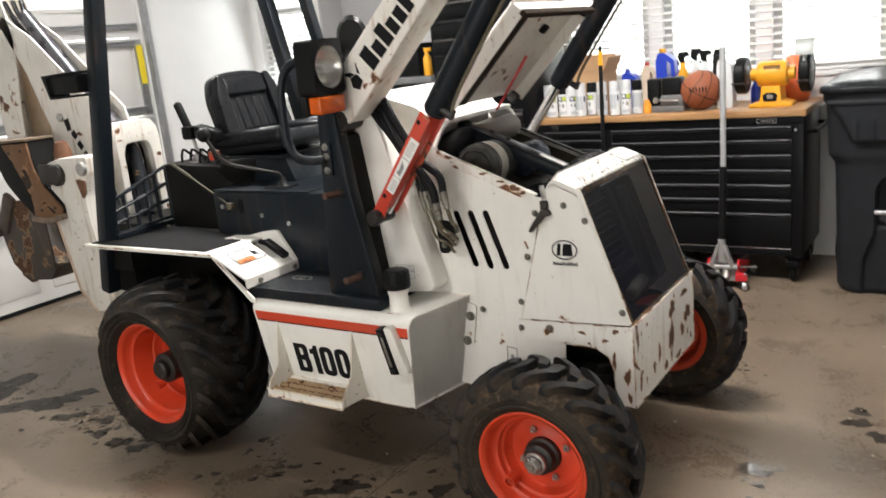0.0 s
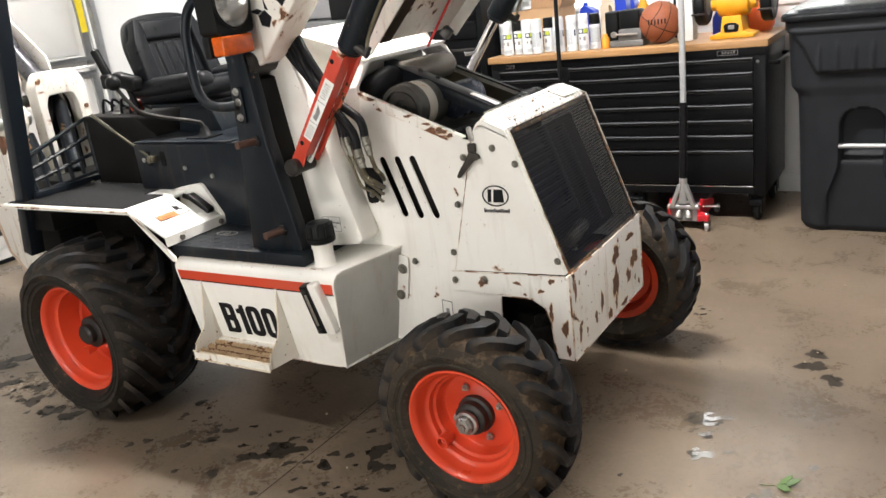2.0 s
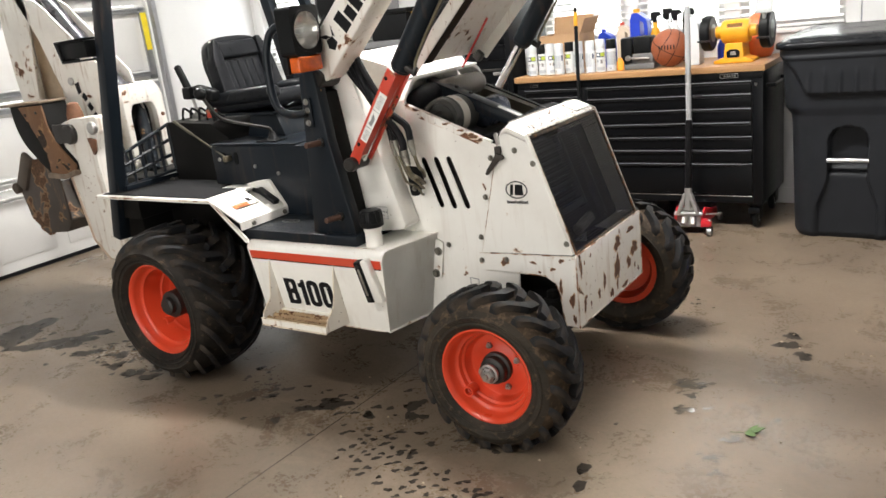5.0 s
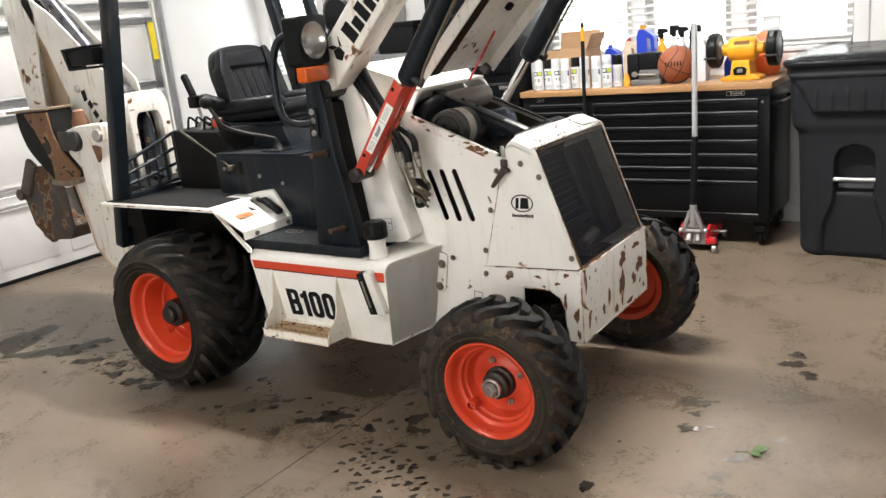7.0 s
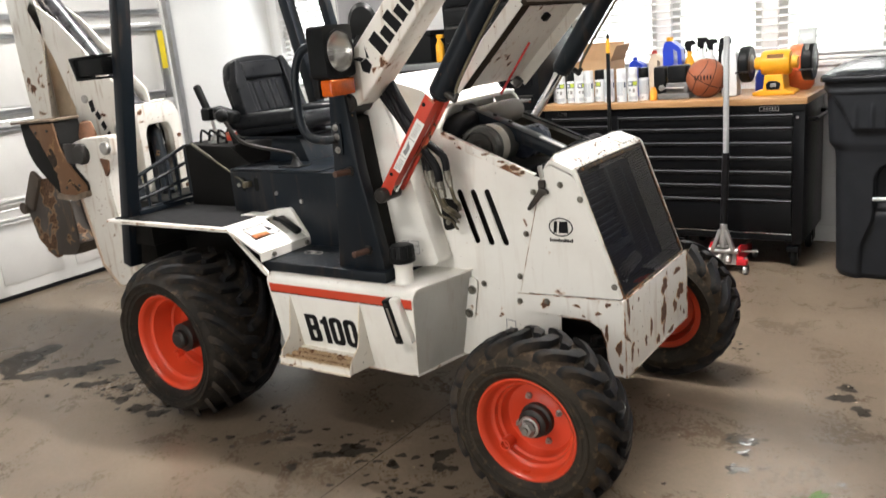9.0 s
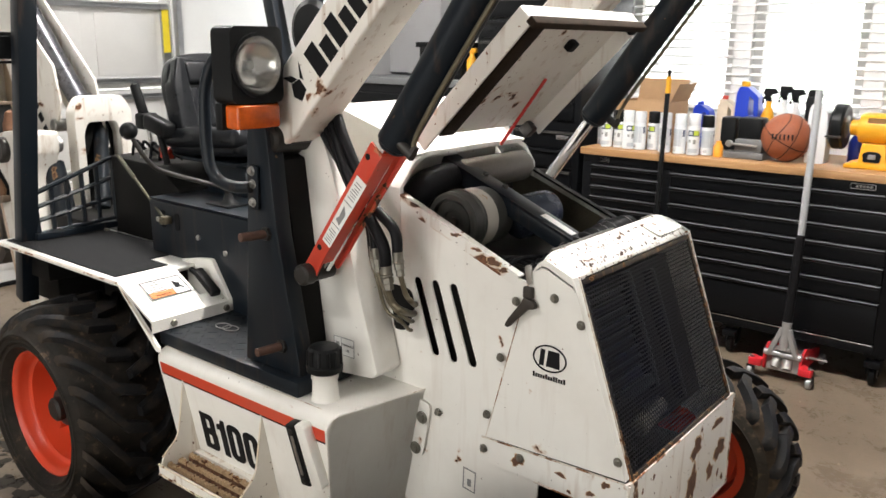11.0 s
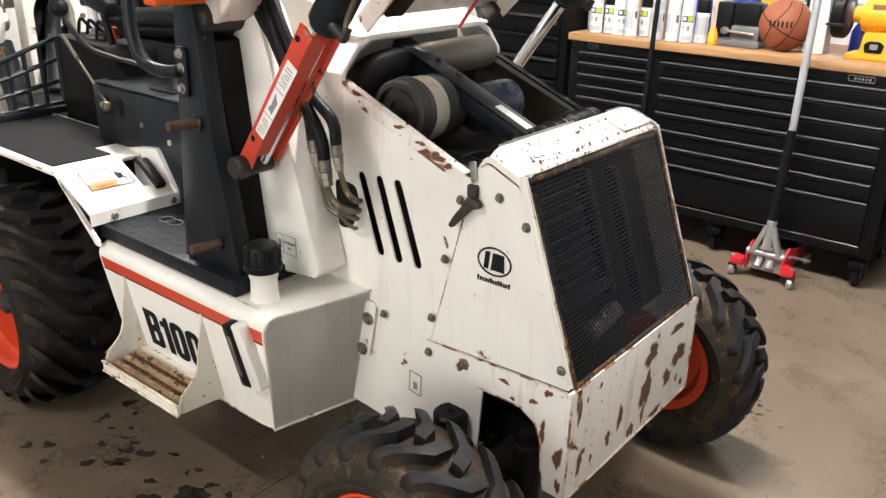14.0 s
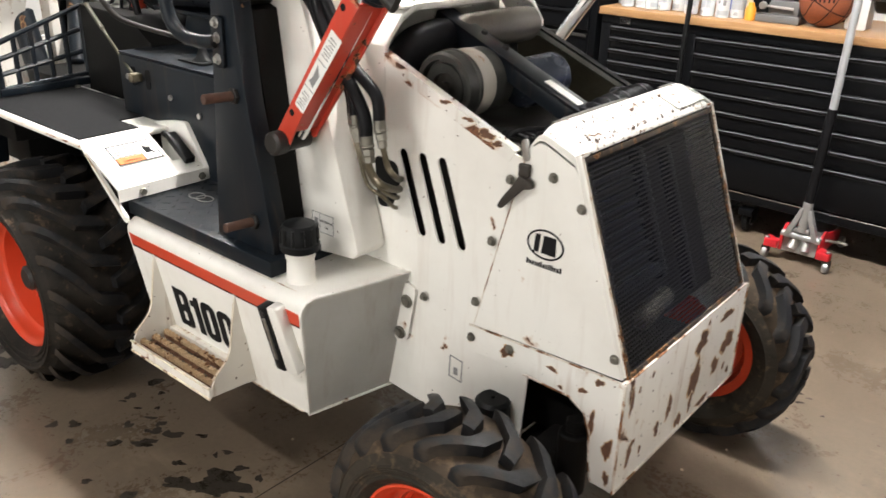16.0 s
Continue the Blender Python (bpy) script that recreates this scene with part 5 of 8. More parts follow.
part("hood_rear", prism([(1.235, 1.296), (1.175, 1.302), (1.13, 1.345), (0.93, 1.405), (0.90, 1.395), (0.90, 1.10), (1.0, 1.05), (1.13, 1.10), (1.13, 1.285), (1.235, 1.288)], "y", 0.415, far(0.415), 0.004), WHITE, machine, "white hood behind the engine")
# open lid
L0, L1 = Vector((1.243, 1.340)), Vector((1.553, 1.652))
ld = (L1 - L0).normalized()
ln = Vector((-ld.y, ld.x))
LL = (L1 - L0).length
LM = Matrix.Translation((L0.x, 0, L0.y)) @ Matrix(((ld.x, 0, ln.x, 0), (0, 1, 0, 0), (ld.y, 0, ln.y, 0), (0, 0, 0, 1)))
lid = part("hood_lid", moved(box(0, LL, 0.40, far(0.40), -0.003, 0.003, 0.001), LM), WHITE_BOOM, machine, "white hood lid propped open")
for fl in (box(0, LL, 0.396, 0.404, -0.045, 0.003, 0.002), box(0, LL, far(0.404), far(0.396), -0.045, 0.003, 0.002), box(LL - 0.006, LL + 0.002, 0.40, far(0.40), -0.045, 0.003, 0.002)):
    part("lid_flange", moved(fl, LM), WHITE_BOOM, lid)
part("foam_strip", moved(box(0.01, LL - 0.02, 0.475, 0.535, -0.016, -0.003, 0.002), LM), FOAM, lid, "dark foam strip")
part("edge_seal", moved(box(LL - 0.012, LL + 0.008, 0.39, far(0.39), -0.058, -0.034, 0.004), LM), FOAM, lid)
part("stop_block", moved(box(LL - 0.12, LL - 0.09, 0.72, 0.75, -0.024, -0.003, 0.004), LM), BLACK_DUSTY, lid)
part("stop_block", moved(box(LL - 0.03, LL - 0.005, far(0.44), far(0.405), -0.05, -0.003, 0.003), LM), BLACK_DUSTY, lid)
part("hinge", moved(joined(box(-0.02, 0.02, far(0.45), far(0.42), -0.04, -0.003, 0.006)), LM), DARK_STEEL, lid)
part("prop_rod", rod((1.262, 0.755, 1.292), (1.40, 0.76, 1.48), 0.005, 8), plain("red_rod", (0.55, 0.03, 0.025), 0.45), lid, "thin red prop rod")
part("air_cleaner", lathe([(0, 0.004), (0.014, 0.004), (0.015, 0.016), (0.034, 0.018), (0.036, 0.010), (0.058, 0.008), (0.060, 0.016), (0.066, 0.016), (0.068, 0.0), (0.080, 0.0), (0.086, 0.006), (0.086, 0.040), (0.090, 0.041), (0.090, 0.048), (0.083, 0.050), (0.083, 0.19), (0, 0.19)], 40, pose(1.342, 0.425, 1.128, -90, 0, 0) @ Matrix.Diagonal((0.92, 0.92, 0.9, 1))), plain("grey_canister", (0.055, 0.055, 0.05), 0.42, 0.3, 0.35, 20, 0.1), machine, "grey round air cleaner canister")
part("cleaner_band", lathe([(0.084, 0.062), (0.0848, 0.064), (0.0848, 0.112), (0.084, 0.114)], 40, pose(1.342, 0.425, 1.128, -90, 0, 0) @ Matrix.Diagonal((0.92, 0.92, 0.9, 1))), worn_paint("stained_label", (0.42, 0.39, 0.34), 0.9, 0.5, 0.6, size=20), machine, "stained off-white label band")
part("oil_filter", lathe([(0, 0), (0.055, 0), (0.06, 0.01), (0.06, 0.14), (0.05, 0.15), (0, 0.15)], 28, pose(1.39, 0.66, 1.11, -90, 0, 0)), plain("dark_blue_filter", (0.05, 0.06, 0.085), 0.25, 0.3, 0.1, 20, 0.02), machine, "dark blue oil filter")
part("muffler", lathe([(0, 0), (0.04, 0), (0.046, 0.012), (0.046, 0.30), (0.04, 0.315), (0, 0.315)], 32, pose(1.235, 0.60, 1.215, -90, 0, 0)), plain("heat_stained_muffler", (0.16, 0.145, 0.125), 0.5, 0.5, 0.25, 10, 0.1), machine, "heat-stained steel muffler")
part("intake_elbow", tube([(1.20, 0.44, 1.08), (1.20, 0.44, 1.15), (1.215, 0.47, 1.20), (1.225, 0.54, 1.215), (1.225, 0.60, 1.21)], 0.042, 16, 6), HOSE, machine, "black rubber intake elbow")
bar0, bar1 = Vector((1.20, 0.60, 1.268)), Vector((1.64, 0.60, 1.085))
bd = (bar1 - bar0).normalized()
BM = Matrix.Translation(bar0) @ Matrix(((bd.x, 0, -bd.z, 0), (0, 1, 0, 0), (bd.z, 0, bd.x, 0), (0, 0, 0, 1)))
brc = part("brace_bar", moved(joined(box(0, (bar1 - bar0).length, -0.032, 0.032, -0.004, 0.004, 0.001), box(0, (bar1 - bar0).length, -0.032, -0.027, -0.04, 0.002, 0.001), box(0, (bar1 - bar0).length, 0.027, 0.032, -0.04, 0.002, 0.001)), BM), BLACK, machine, "black steel brace over the engine")
part("decal", moved(box(0.33, 0.43, -0.012, 0.014, 0.004, 0.005, 0), BM), DECAL_WHITE, brc)
for u in (0.12, 0.19):
    part("bolt", moved(rod((u, 0.012, 0.003), (u, 0.012, 0.012), 0.009, 6), BM), DARK_STEEL, brc)
bell = lambda s: 0.032 + 0.005 * math.sin(s * 130)
part("corrugated_hose", tube([(1.585, 0.44, 1.02), (1.61, 0.52, 1.055), (1.622, 0.66, 1.082), (1.622, 0.80, 1.088), (1.60, far(0.45), 1.075), (1.52, far(0.43), 1.05)], 0.036, 16, 22, bell), HOSE, machine, "black corrugated hose")
part("engine_block", joined(box(1.20, 1.58, 0.47, far(0.47), 0.62, 0.98, 0.02), box(1.25, 1.52, 0.53, 0.80, 0.97, 1.04, 0.015), rod((1.47, 0.47, 1.0), (1.58, 0.50, 0.98), 0.04), rod((1.56, 0.45, 0.92), (1.62, 0.45, 0.92), 0.07, 28)), DARK_STEEL, machine, "oily dark engine block")
part("wiring", joined(*[tube([(1.42 + 0.02 * k, 0.43, 1.02 - 0.01 * k), (1.47 + 0.01 * k, 0.47, 1.05), (1.55, 0.50 + 0.03 * k, 1.03), (1.60, 0.56 + 0.02 * k, 0.98)], 0.006, 6, 5) for k in range(5)]), HOSE, machine)
part("inner_wall", prism([(1.165, 0.70), (1.165, 1.20), (1.585, 1.035), (1.49, 0.60)], "y", far(SIDE) - 0.014, far(SIDE) - 0.008), plain("olive_inner_panel", (0.085, 0.075, 0.05), 0.6, 0, 0.4, 12, 0.2), machine)
part("firewall", box(1.16, 1.17, SIDE + 0.02, far(SIDE) - 0.02, 0.55, 1.15, 0.002), BLACK_DUSTY, machine)
# latch on the panel seam
part("latch_plate", prism(rounded([(1.620, 1.083), (1.638, 1.088), (1.643, 1.043), (1.628, 1.038)], 0.008), "y", SIDE - 0.012, SIDE - 0.007, 0.001), BARE, machine, "steel latch plate")
part("hood_latch", joined(box(1.622, 1.648, SIDE - 0.020, SIDE - 0.006, 1.008, 1.036, 0.004), prism(rounded([(1.630, 1.014), (1.658, 1.004), (1.662, 0.990), (1.640, 0.985), (1.604, 0.948), (1.588, 0.930), (1.578, 0.935), (1.590, 0.956), (1.618, 0.992)], 0.007), "y", SIDE - 0.026, SIDE - 0.012, 0.003)), plain("worn_latch_steel", (0.030, 0.024, 0.019), 0.6, 0.1, 0.5, 30, 0.3), machine, "dark worn draw latch")
# round badge on the cowl, its maker's name blocked out
bx, bz, by = 1.694, 0.874, SIDE - 0.0065
oval = [(bx + 0.045 * math.cos(k * math.pi / 16), bz + 0.033 * math.sin(k * math.pi / 16)) for k in range(32)]
hole = [(bx + 0.041 * math.cos(k * math.pi / 16), bz + 0.029 * math.sin(k * math.pi / 16)) for k in range(32)]
part("badge", joined(prism(oval, "y", by - 0.0012, by, holes=[hole]), prism([(bx - 0.028, bz - 0.02), (bx - 0.016, bz - 0.02), (bx - 0.012, bz + 0.02), (bx - 0.024, bz + 0.02)], "y", by - 0.0012, by),
                     prism([(bx - 0.009, bz - 0.02), (bx + 0.027, bz - 0.02), (bx + 0.025, bz + 0.02), (bx - 0.004, bz + 0.02)], "y", by - 0.0012, by),
                     *[box(bx - 0.043 + 0.0068 * k, bx - 0.0385 + 0.0068 * k, by - 0.0012, by, bz - 0.052, bz - (0.040 if k in (0, 5, 8, 9, 12) else 0.043), 0) for k in range(13)]), INK, machine, "black oval badge with blocked-out lettering")
part("small_decal", joined(prism([(1.447, 0.453), (1.487, 0.448), (1.489, 0.508), (1.449, 0.513)], "y", SIDE - 0.001, SIDE, holes=[[(1.450, 0.456), (1.484, 0.451), (1.486, 0.505), (1.452, 0.510)]]), prism([(1.462, 0.463), (1.474, 0.463), (1.474, 0.483), (1.462, 0.483)], "y", SIDE - 0.001, SIDE)), GREY_INK, machine)

# cab posts, light, handle
for q in (lambda y: y, far):
    a, b = sorted((q(0.128), q(0.178)))
    part("cab_post", prism([(0.872, 0.733), (1.09, 0.733), (1.086, 0.77), (1.020, 1.10), (0.985, 1.44), (0.925, 1.44), (0.900, 1.05)], "y", a, b, 0.004), BLACK, machine, "black tapered steel cab post")
for x, z in ((0.982, 1.097), (1.025, 0.805)):
    part("foot_peg", rod((x, 0.13, z), (x - 0.006, 0.048, z + 0.003), 0.0115, 14), plain("dark_rust_peg", (0.075, 0.036, 0.024), 0.75, 0, 0.4, 30, 0.4), machine, "rusty steel peg")
    part("peg_nut", rod((x, 0.131, z), (x, 0.118, z), 0.019, 6), DARK_STEEL, machine)
# Dark block fills the gap between the near post and the upright.
part("gap_block", prism([(0.90, 0.735), (1.06, 0.735), (0.99, 1.28), (0.93, 1.30)], "y", 0.185, 0.258, 0.003), BLACK_DUSTY, machine, "dark block in the gap between cab post and upright")
part("handle_plate", prism(rounded([(0.925, 1.155), (0.965, 1.155), (0.965, 1.27), (0.925, 1.27)], 0.012), "y", 0.118, 0.128, 0.002), BLACK, machine)
for x, z in ((0.945, 1.255), (0.947, 1.222), (0.945, 1.175)):
    bolt(x, 0.118, z, 0.010, BARE)
part("grab_handle", tube([(0.945, 0.112, 1.215), (0.90, 0.098, 1.212), (0.845, 0.090, 1.225), (0.815, 0.085, 1.27), (0.808, 0.085, 1.36), (0.815, 0.088, 1.46), (0.85, 0.10, 1.53), (0.93, 0.12, 1.55)], 0.0155, 12, 6), BLACK, machine, "black grab handle")
LX, LY0, LY1, lzc = 1.047, -0.006, 0.144, 1.517
lyc = (LY0 + LY1) / 2
LENS_R = 0.071
housing = prism(rounded([(LY0, 1.431), (LY1, 1.431), (LY1, 1.605), (LY0, 1.605)], 0.020), "x", LX - 0.070, LX, holes=[[(lyc + (LENS_R + 0.001) * math.cos(k * math.pi / 14), lzc + (LENS_R + 0.001) * math.sin(k * math.pi / 14)) for k in range(28)]])
work = part("work_light", joined(housing, box(LX - 0.082, LX - 0.068, LY0 + 0.006, LY1 - 0.006, 1.437, 1.599, 0.012)), PLASTIC, machine, "black square work light")
part("reflector", lathe([(LENS_R, -0.002), (0.062, -0.024), (0.038, -0.044), (0.0, -0.050)], 36, pose(LX, lyc, lzc, 0, 90, 0), caps=False), CHROME, work)
part("bezel", lathe([(LENS_R + 0.003, 0.0), (LENS_R + 0.003, 0.005), (LENS_R - 0.004, 0.006), (LENS_R - 0.004, 0.0)], 36, pose(LX, lyc, lzc, 0, 90, 0), closed=True), PLASTIC, work)
part("lens", lathe([(LENS_R, 0.0), (LENS_R, 0.003), (0.05, 0.009), (0.025, 0.013), (0.0, 0.014)], 36, pose(LX, lyc, lzc, 0, 90, 0)), glass_material("fluted_glass", (0.97, 0.97, 0.95), 0.22), work, "clear glass lamp lens")
part("bulb", lathe([(0.0, 0.0), (0.009, 0.002), (0.009, 0.016), (0, 0.02)], 12, pose(LX - 0.04, lyc, lzc, 0, 90, 0)), WHITE_PLASTIC, work)
part("amber_lamp", box(LX - 0.046, LX + 0.004, LY0 + 0.010, LY1 - 0.014, 1.372, 1.428, 0.007, 3), AMBER, work, "amber marker lamp")
part("lamp_back", box(LX - 0.072, LX - 0.046, LY0 + 0.002, LY1 - 0.008, 1.368, 1.431, 0.004), PLASTIC, work)
part("light_bracket", joined(box(LX - 0.11, LX - 0.07, 0.10, 0.168, 1.39, 1.46, 0.004), box(LX - 0.12, LX - 0.075, 0.128, 0.16, 1.36, 1.52, 0.004)), BLACK, work)
part("mirror_bracket", joined(tube([(0.93, 0.24, 1.50), (0.93, 0.285, 1.52), (0.945, 0.31, 1.56)], 0.012, 10, 5), moved(lathe([(0, -0.02), (0.05, -0.018), (0.062, 0.0), (0.05, 0.018), (0, 0.02)], 24), pose(0.95, 0.33, 1.60, 90, 0, 30) @ Matrix.Diagonal((0.9, 1.3, 1, 1)))), PLASTIC, machine, "black round light behind the post")
# roll bar: near rear post and far posts
def post_between(a, b, w, d):
    a, b = Vector(a), Vector(b)
    m = Matrix.Translation(a) @ (b - a).to_track_quat("Z", "Y").to_matrix().to_4x4()
    return moved(box(-w / 2, w / 2, -d / 2, d / 2, 0, (b - a).length, 0.006), m)


rb = part("roll_bar_post", post_between((-0.44, 0.14, 0.63), (-0.085, 0.12, 2.1), 0.062, 0.062), BLACK, machine, "black square steel roll bar post")
part("roll_bar_post", post_between((-0.05, far(0.13), 0.90), (-0.33, far(0.13), 2.1), 0.062, 0.062), BLACK, machine, "black square steel roll bar post")
part("roll_bar_post", post_between((0.10, far(0.10), 1.25), (-0.10, far(0.10), 2.1), 0.05, 0.05), BLACK, machine, "black square steel roll bar post")
part("rear_light", joined(box(-0.46, -0.27, 0.06, 0.13, 1.505, 1.58, 0.006), prism([(-0.49, 1.585), (-0.28, 1.592), (-0.28, 1.582), (-0.46, 1.575), (-0.445, 1.497), (-0.28, 1.499), (-0.28, 1.490), (-0.455, 1.486)], "y", 0.05, 0.14, 0.002)), PLASTIC, rb, "black rear work light in its guard")
part("far_light", box(-0.02, 0.08, far(0.2), far(0.09), 1.50, 1.60, 0.01), PLASTIC, machine)
part("far_rail", tube([(-0.18, far(0.13), 1.98), (-0.12, far(0.26), 1.99), (0.15, far(0.30), 1.99)], 0.012, 8, 5), BLACK, machine)

# seat
def soft_box(x0, x1, y0, y1, z0, z1, r):
    return box(x0, x1, y0, y1, z0, z1, r, 5)


seat = part("seat_base", joined(prism([(0.12, 1.04), (0.38, 1.04), (0.33, 1.155), (0.16, 1.155)], "y", 0.56, 0.80, 0.006), box(0.02, 0.34, 0.53, 0.86, 1.155, 1.168, 0.004)), BLACK, machine, "black seat pedestal")
part("seat_cushion", moved(soft_box(-0.21, 0.21, -0.20, 0.20, -0.036, 0.036, 0.034), pose(0.18, CY + 0.04, 1.215, 0, -4, 0)), VINYL, seat, "black vinyl seat cushion")
for s in (-1, 1):
    part("seat_bolster", moved(soft_box(-0.22, 0.22, -0.045, 0.045, -0.034, 0.040, 0.033), pose(0.17, CY + 0.04 + s * 0.175, 1.24, s * 14, -4, 0)), VINYL, seat)
bk = pose(-0.01, CY + 0.04, 1.365, 0, -17, 0) @ Matrix.Diagonal((1, 0.94, 0.94, 1))
back = part("backrest", moved(prism(rounded([(-0.20, -0.14), (0.20, -0.14), (0.205, 0.06), (0.165, 0.160), (0.07, 0.175), (-0.07, 0.175), (-0.165, 0.160), (-0.205, 0.06)], 0.06, 5), "x", -0.045, 0.03, 0.022, 4), bk), VINYL, seat, "black vinyl backrest with ribs")
part("headroll", moved(soft_box(0.010, 0.050, -0.135, 0.135, 0.050, 0.140, 0.018), bk), VINYL, back)
for k in range(5):
    part("rib", moved(soft_box(0.006, 0.036, -0.135 + 0.052 * k, -0.135 + 0.052 * k + 0.049, -0.12, 0.042, 0.013), bk), VINYL, back)
for s in (-1, 1):
    part("back_wing", moved(prism(rounded([(s * 0.135, -0.15), (s * 0.215, -0.15), (s * 0.205, 0.05), (s * 0.165, 0.15), (s * 0.135, 0.15)], 0.02, 4), "x", -0.01, 0.058, 0.02, 4), bk), VINYL, back)
part("armrest", joined(moved(soft_box(-0.07, 0.07, -0.028, 0.028, -0.03, 0.03, 0.018), pose(-0.02, CY - 0.19, 1.275, 0, 14, 0)), rod((-0.04, CY - 0.18, 1.26), (0.0, CY - 0.18, 1.14), 0.012)), PLASTIC, seat)

# control consoles, levers, basket
con = part("console", joined(box(0.08, 0.84, 0.352, 0.84, 0.70, 1.045, 0.012), box(0.08, 0.62, 0.356, 0.83, 1.045, 1.05, 0.002)), BLACK, machine, "dark grey control console")
for x in (0.165, 0.245):
    part("slot", prism(rounded([(x - 0.012, 0.955), (x + 0.012, 0.955), (x + 0.012, 1.015), (x - 0.012, 1.015)], 0.012), "y", 0.350, 0.353), PLASTIC, con)
for x, z in ((0.36, 0.95), (0.50, 0.92), (0.135, 0.98)):
    part("bolt", rod((x, 0.353, z), (x, 0.345, z), 0.009, 8), BARE, con)
part("clip", joined(box(0.185, 0.215, 0.322, 0.353, 0.975, 1.0, 0.003), rod((0.20, 0.318, 0.985), (0.20, 0.353, 0.985), 0.012, 6)), BRASS_LINE, con, "brass-coloured rod clip")
part("shift_rod", joined(rod((0.192, 0.336, 0.993), (-0.10, 0.412, 1.090), 0.0048, 10), rod((-0.10, 0.412, 1.090), (-0.275, 0.458, 1.148), 0.0075, 10)), plain("dull_olive_rod", (0.075, 0.068, 0.040), 0.5, 0.3), con, "thin olive shift rod")
part("lever_boot", joined(box(0.34, 0.46, 0.40, 0.48, 1.05, 1.056, 0.002), lathe([(0.035, 0), (0.02, 0.012), (0.012, 0.035), (0, 0.035)], 16, pose(0.41, 0.44, 1.055))), PLASTIC, con)
part("control_lever", tube([(0.41, 0.44, 1.07), (0.41, 0.43, 1.105), (0.395, 0.40, 1.12), (0.34, 0.28, 1.165), (0.318, 0.225, 1.20), (0.298, 0.18, 1.285)], 0.0075, 10, 5), DARK_STEEL, con, "bent steel lever with ball knob")
part("ball_knob", lathe([(0.0, -0.027)] + [(0.027 * math.sin(math.pi * k / 10), -0.027 * math.cos(math.pi * k / 10)) for k in range(1, 10)] + [(0, 0.027)], 20, pose(0.293, 0.175, 1.303)), PLASTIC, con)
rc = part("rear_console", joined(prism([(-0.34, 0.78), (0.10, 0.78), (0.10, 1.06), (-0.02, 1.135), (-0.34, 1.145)], "y", 0.46, far(0.46), 0.01)), BLACK_DUSTY, machine, "dusty black rear control console")
for x, y, dx, dy, h in ((-0.20, 0.56, -0.06, 0.0, 0.20), (-0.20, 0.78, -0.05, 0.02, 0.20)):
    b = part("lever_bellows", lathe([(0.05, 0), (0.05, 0.008), (0.035, 0.014), (0.03, 0.03), (0.02, 0.034), (0.012, 0.06), (0, 0.06)], 20, pose(x, y, 1.14)), BARE, rc)
    part("joystick", rod((x, y, 1.15), (x + dx * 0.6, y + dy, 1.15 + h * 0.75), 0.008, 10), BARE, rc)
    part("joystick_grip", joined(moved(soft_box(-0.03, 0.03, -0.035, 0.035, -0.03, 0.03, 0.012), pose(x + dx * 0.5, y + dy, 1.15 + h * 0.62)), rod((x + dx * 0.7, y + dy, 1.15 + h * 0.7), (x + dx * 1.6, y + dy, 1.16 + h * 1.25), 0.019, 14, 0.008)), PLASTIC, rc, "black joystick grip")
part("warning_handle", box(-0.10, -0.04, 0.52, 0.545, 1.15, 1.19, 0.005), RED, rc)
part("linkage", joined(*[tube([(-0.28 + 0.06 * k, 0.52, 1.14), (-0.27 + 0.06 * k, 0.53, 1.20), (-0.22 + 0.06 * k, 0.54, 1.17), (-0.16 + 0.05 * k, 0.56, 1.15)], 0.006, 8, 4) for k in range(4)]), HOSE, rc)
GX = -0.345
bars = [tube([(GX, 0.165, 0.885), (GX, 0.165, 1.035), (GX + 0.01, 0.46, 1.135), (GX + 0.01, 0.46, 0.905), (GX, 0.165, 0.885)], 0.010, 8, 0)]
for k in range(1, 5):
    u = k / 5
    bars.append(rod((GX, 0.165 + 0.295 * u, 0.885 + 0.02 * u), (GX, 0.165 + 0.295 * u, 1.035 + 0.10 * u), 0.0085, 6))
for v in (0.33, 0.66):
    bars.append(rod((GX, 0.165, 0.885 + 0.15 * v), (GX, 0.46, 0.905 + 0.23 * v), 0.0085, 6))
guard = part("basket_guard", bars[0], BLACK, machine, "black steel grid guard")
for b_ in bars[1:]:
    part("grid_bar", b_, BLACK, guard)
part("guard_foot", box(GX - 0.012, GX + 0.02, 0.15, 0.47, 0.866, 0.89, 0.003), BLACK, machine)
part("seat_plate", joined(*[tube([(0.62 + 0.028 * math.cos(a) + o, 0.24 + 0.02 * math.sin(a), 0.737) for a in [k * math.pi / 8 for k in range(17)]], 0.0016, 6, 0) for o in (0.0, 0.035)]), BARE, machine, "two loose split rings")

# backhoe at the rear
bh = part("boom", joined(prism([(-1.62, 1.93), (-1.40, 1.80), (-1.00, 1.46), (-0.96, 1.30), (-1.04, 1.15), (-1.30, 1.16), (-1.42, 1.42), (-1.50, 1.62), (-1.66, 1.88)], "y", 0.60, 0.612, 0.003), prism([(-1.62, 1.93), (-1.40, 1.80), (-0.95, 1.40), (-0.88, 1.10), (-1.05, 1.10), (-1.42, 1.42), (-1.66, 1.88)], "y", 0.758, 0.770, 0.003),
                         prism([(-1.62, 1.93), (-1.66, 1.88), (-1.48, 1.58), (-1.44, 1.60)], "y", 0.605, 0.765), prism([(-1.30, 1.18), (-1.42, 1.44), (-1.40, 1.45), (-1.28, 1.19)], "y", 0.605, 0.765)), WHITE_BOOM, machine, "white backhoe boom, scuffed and rust-edged")
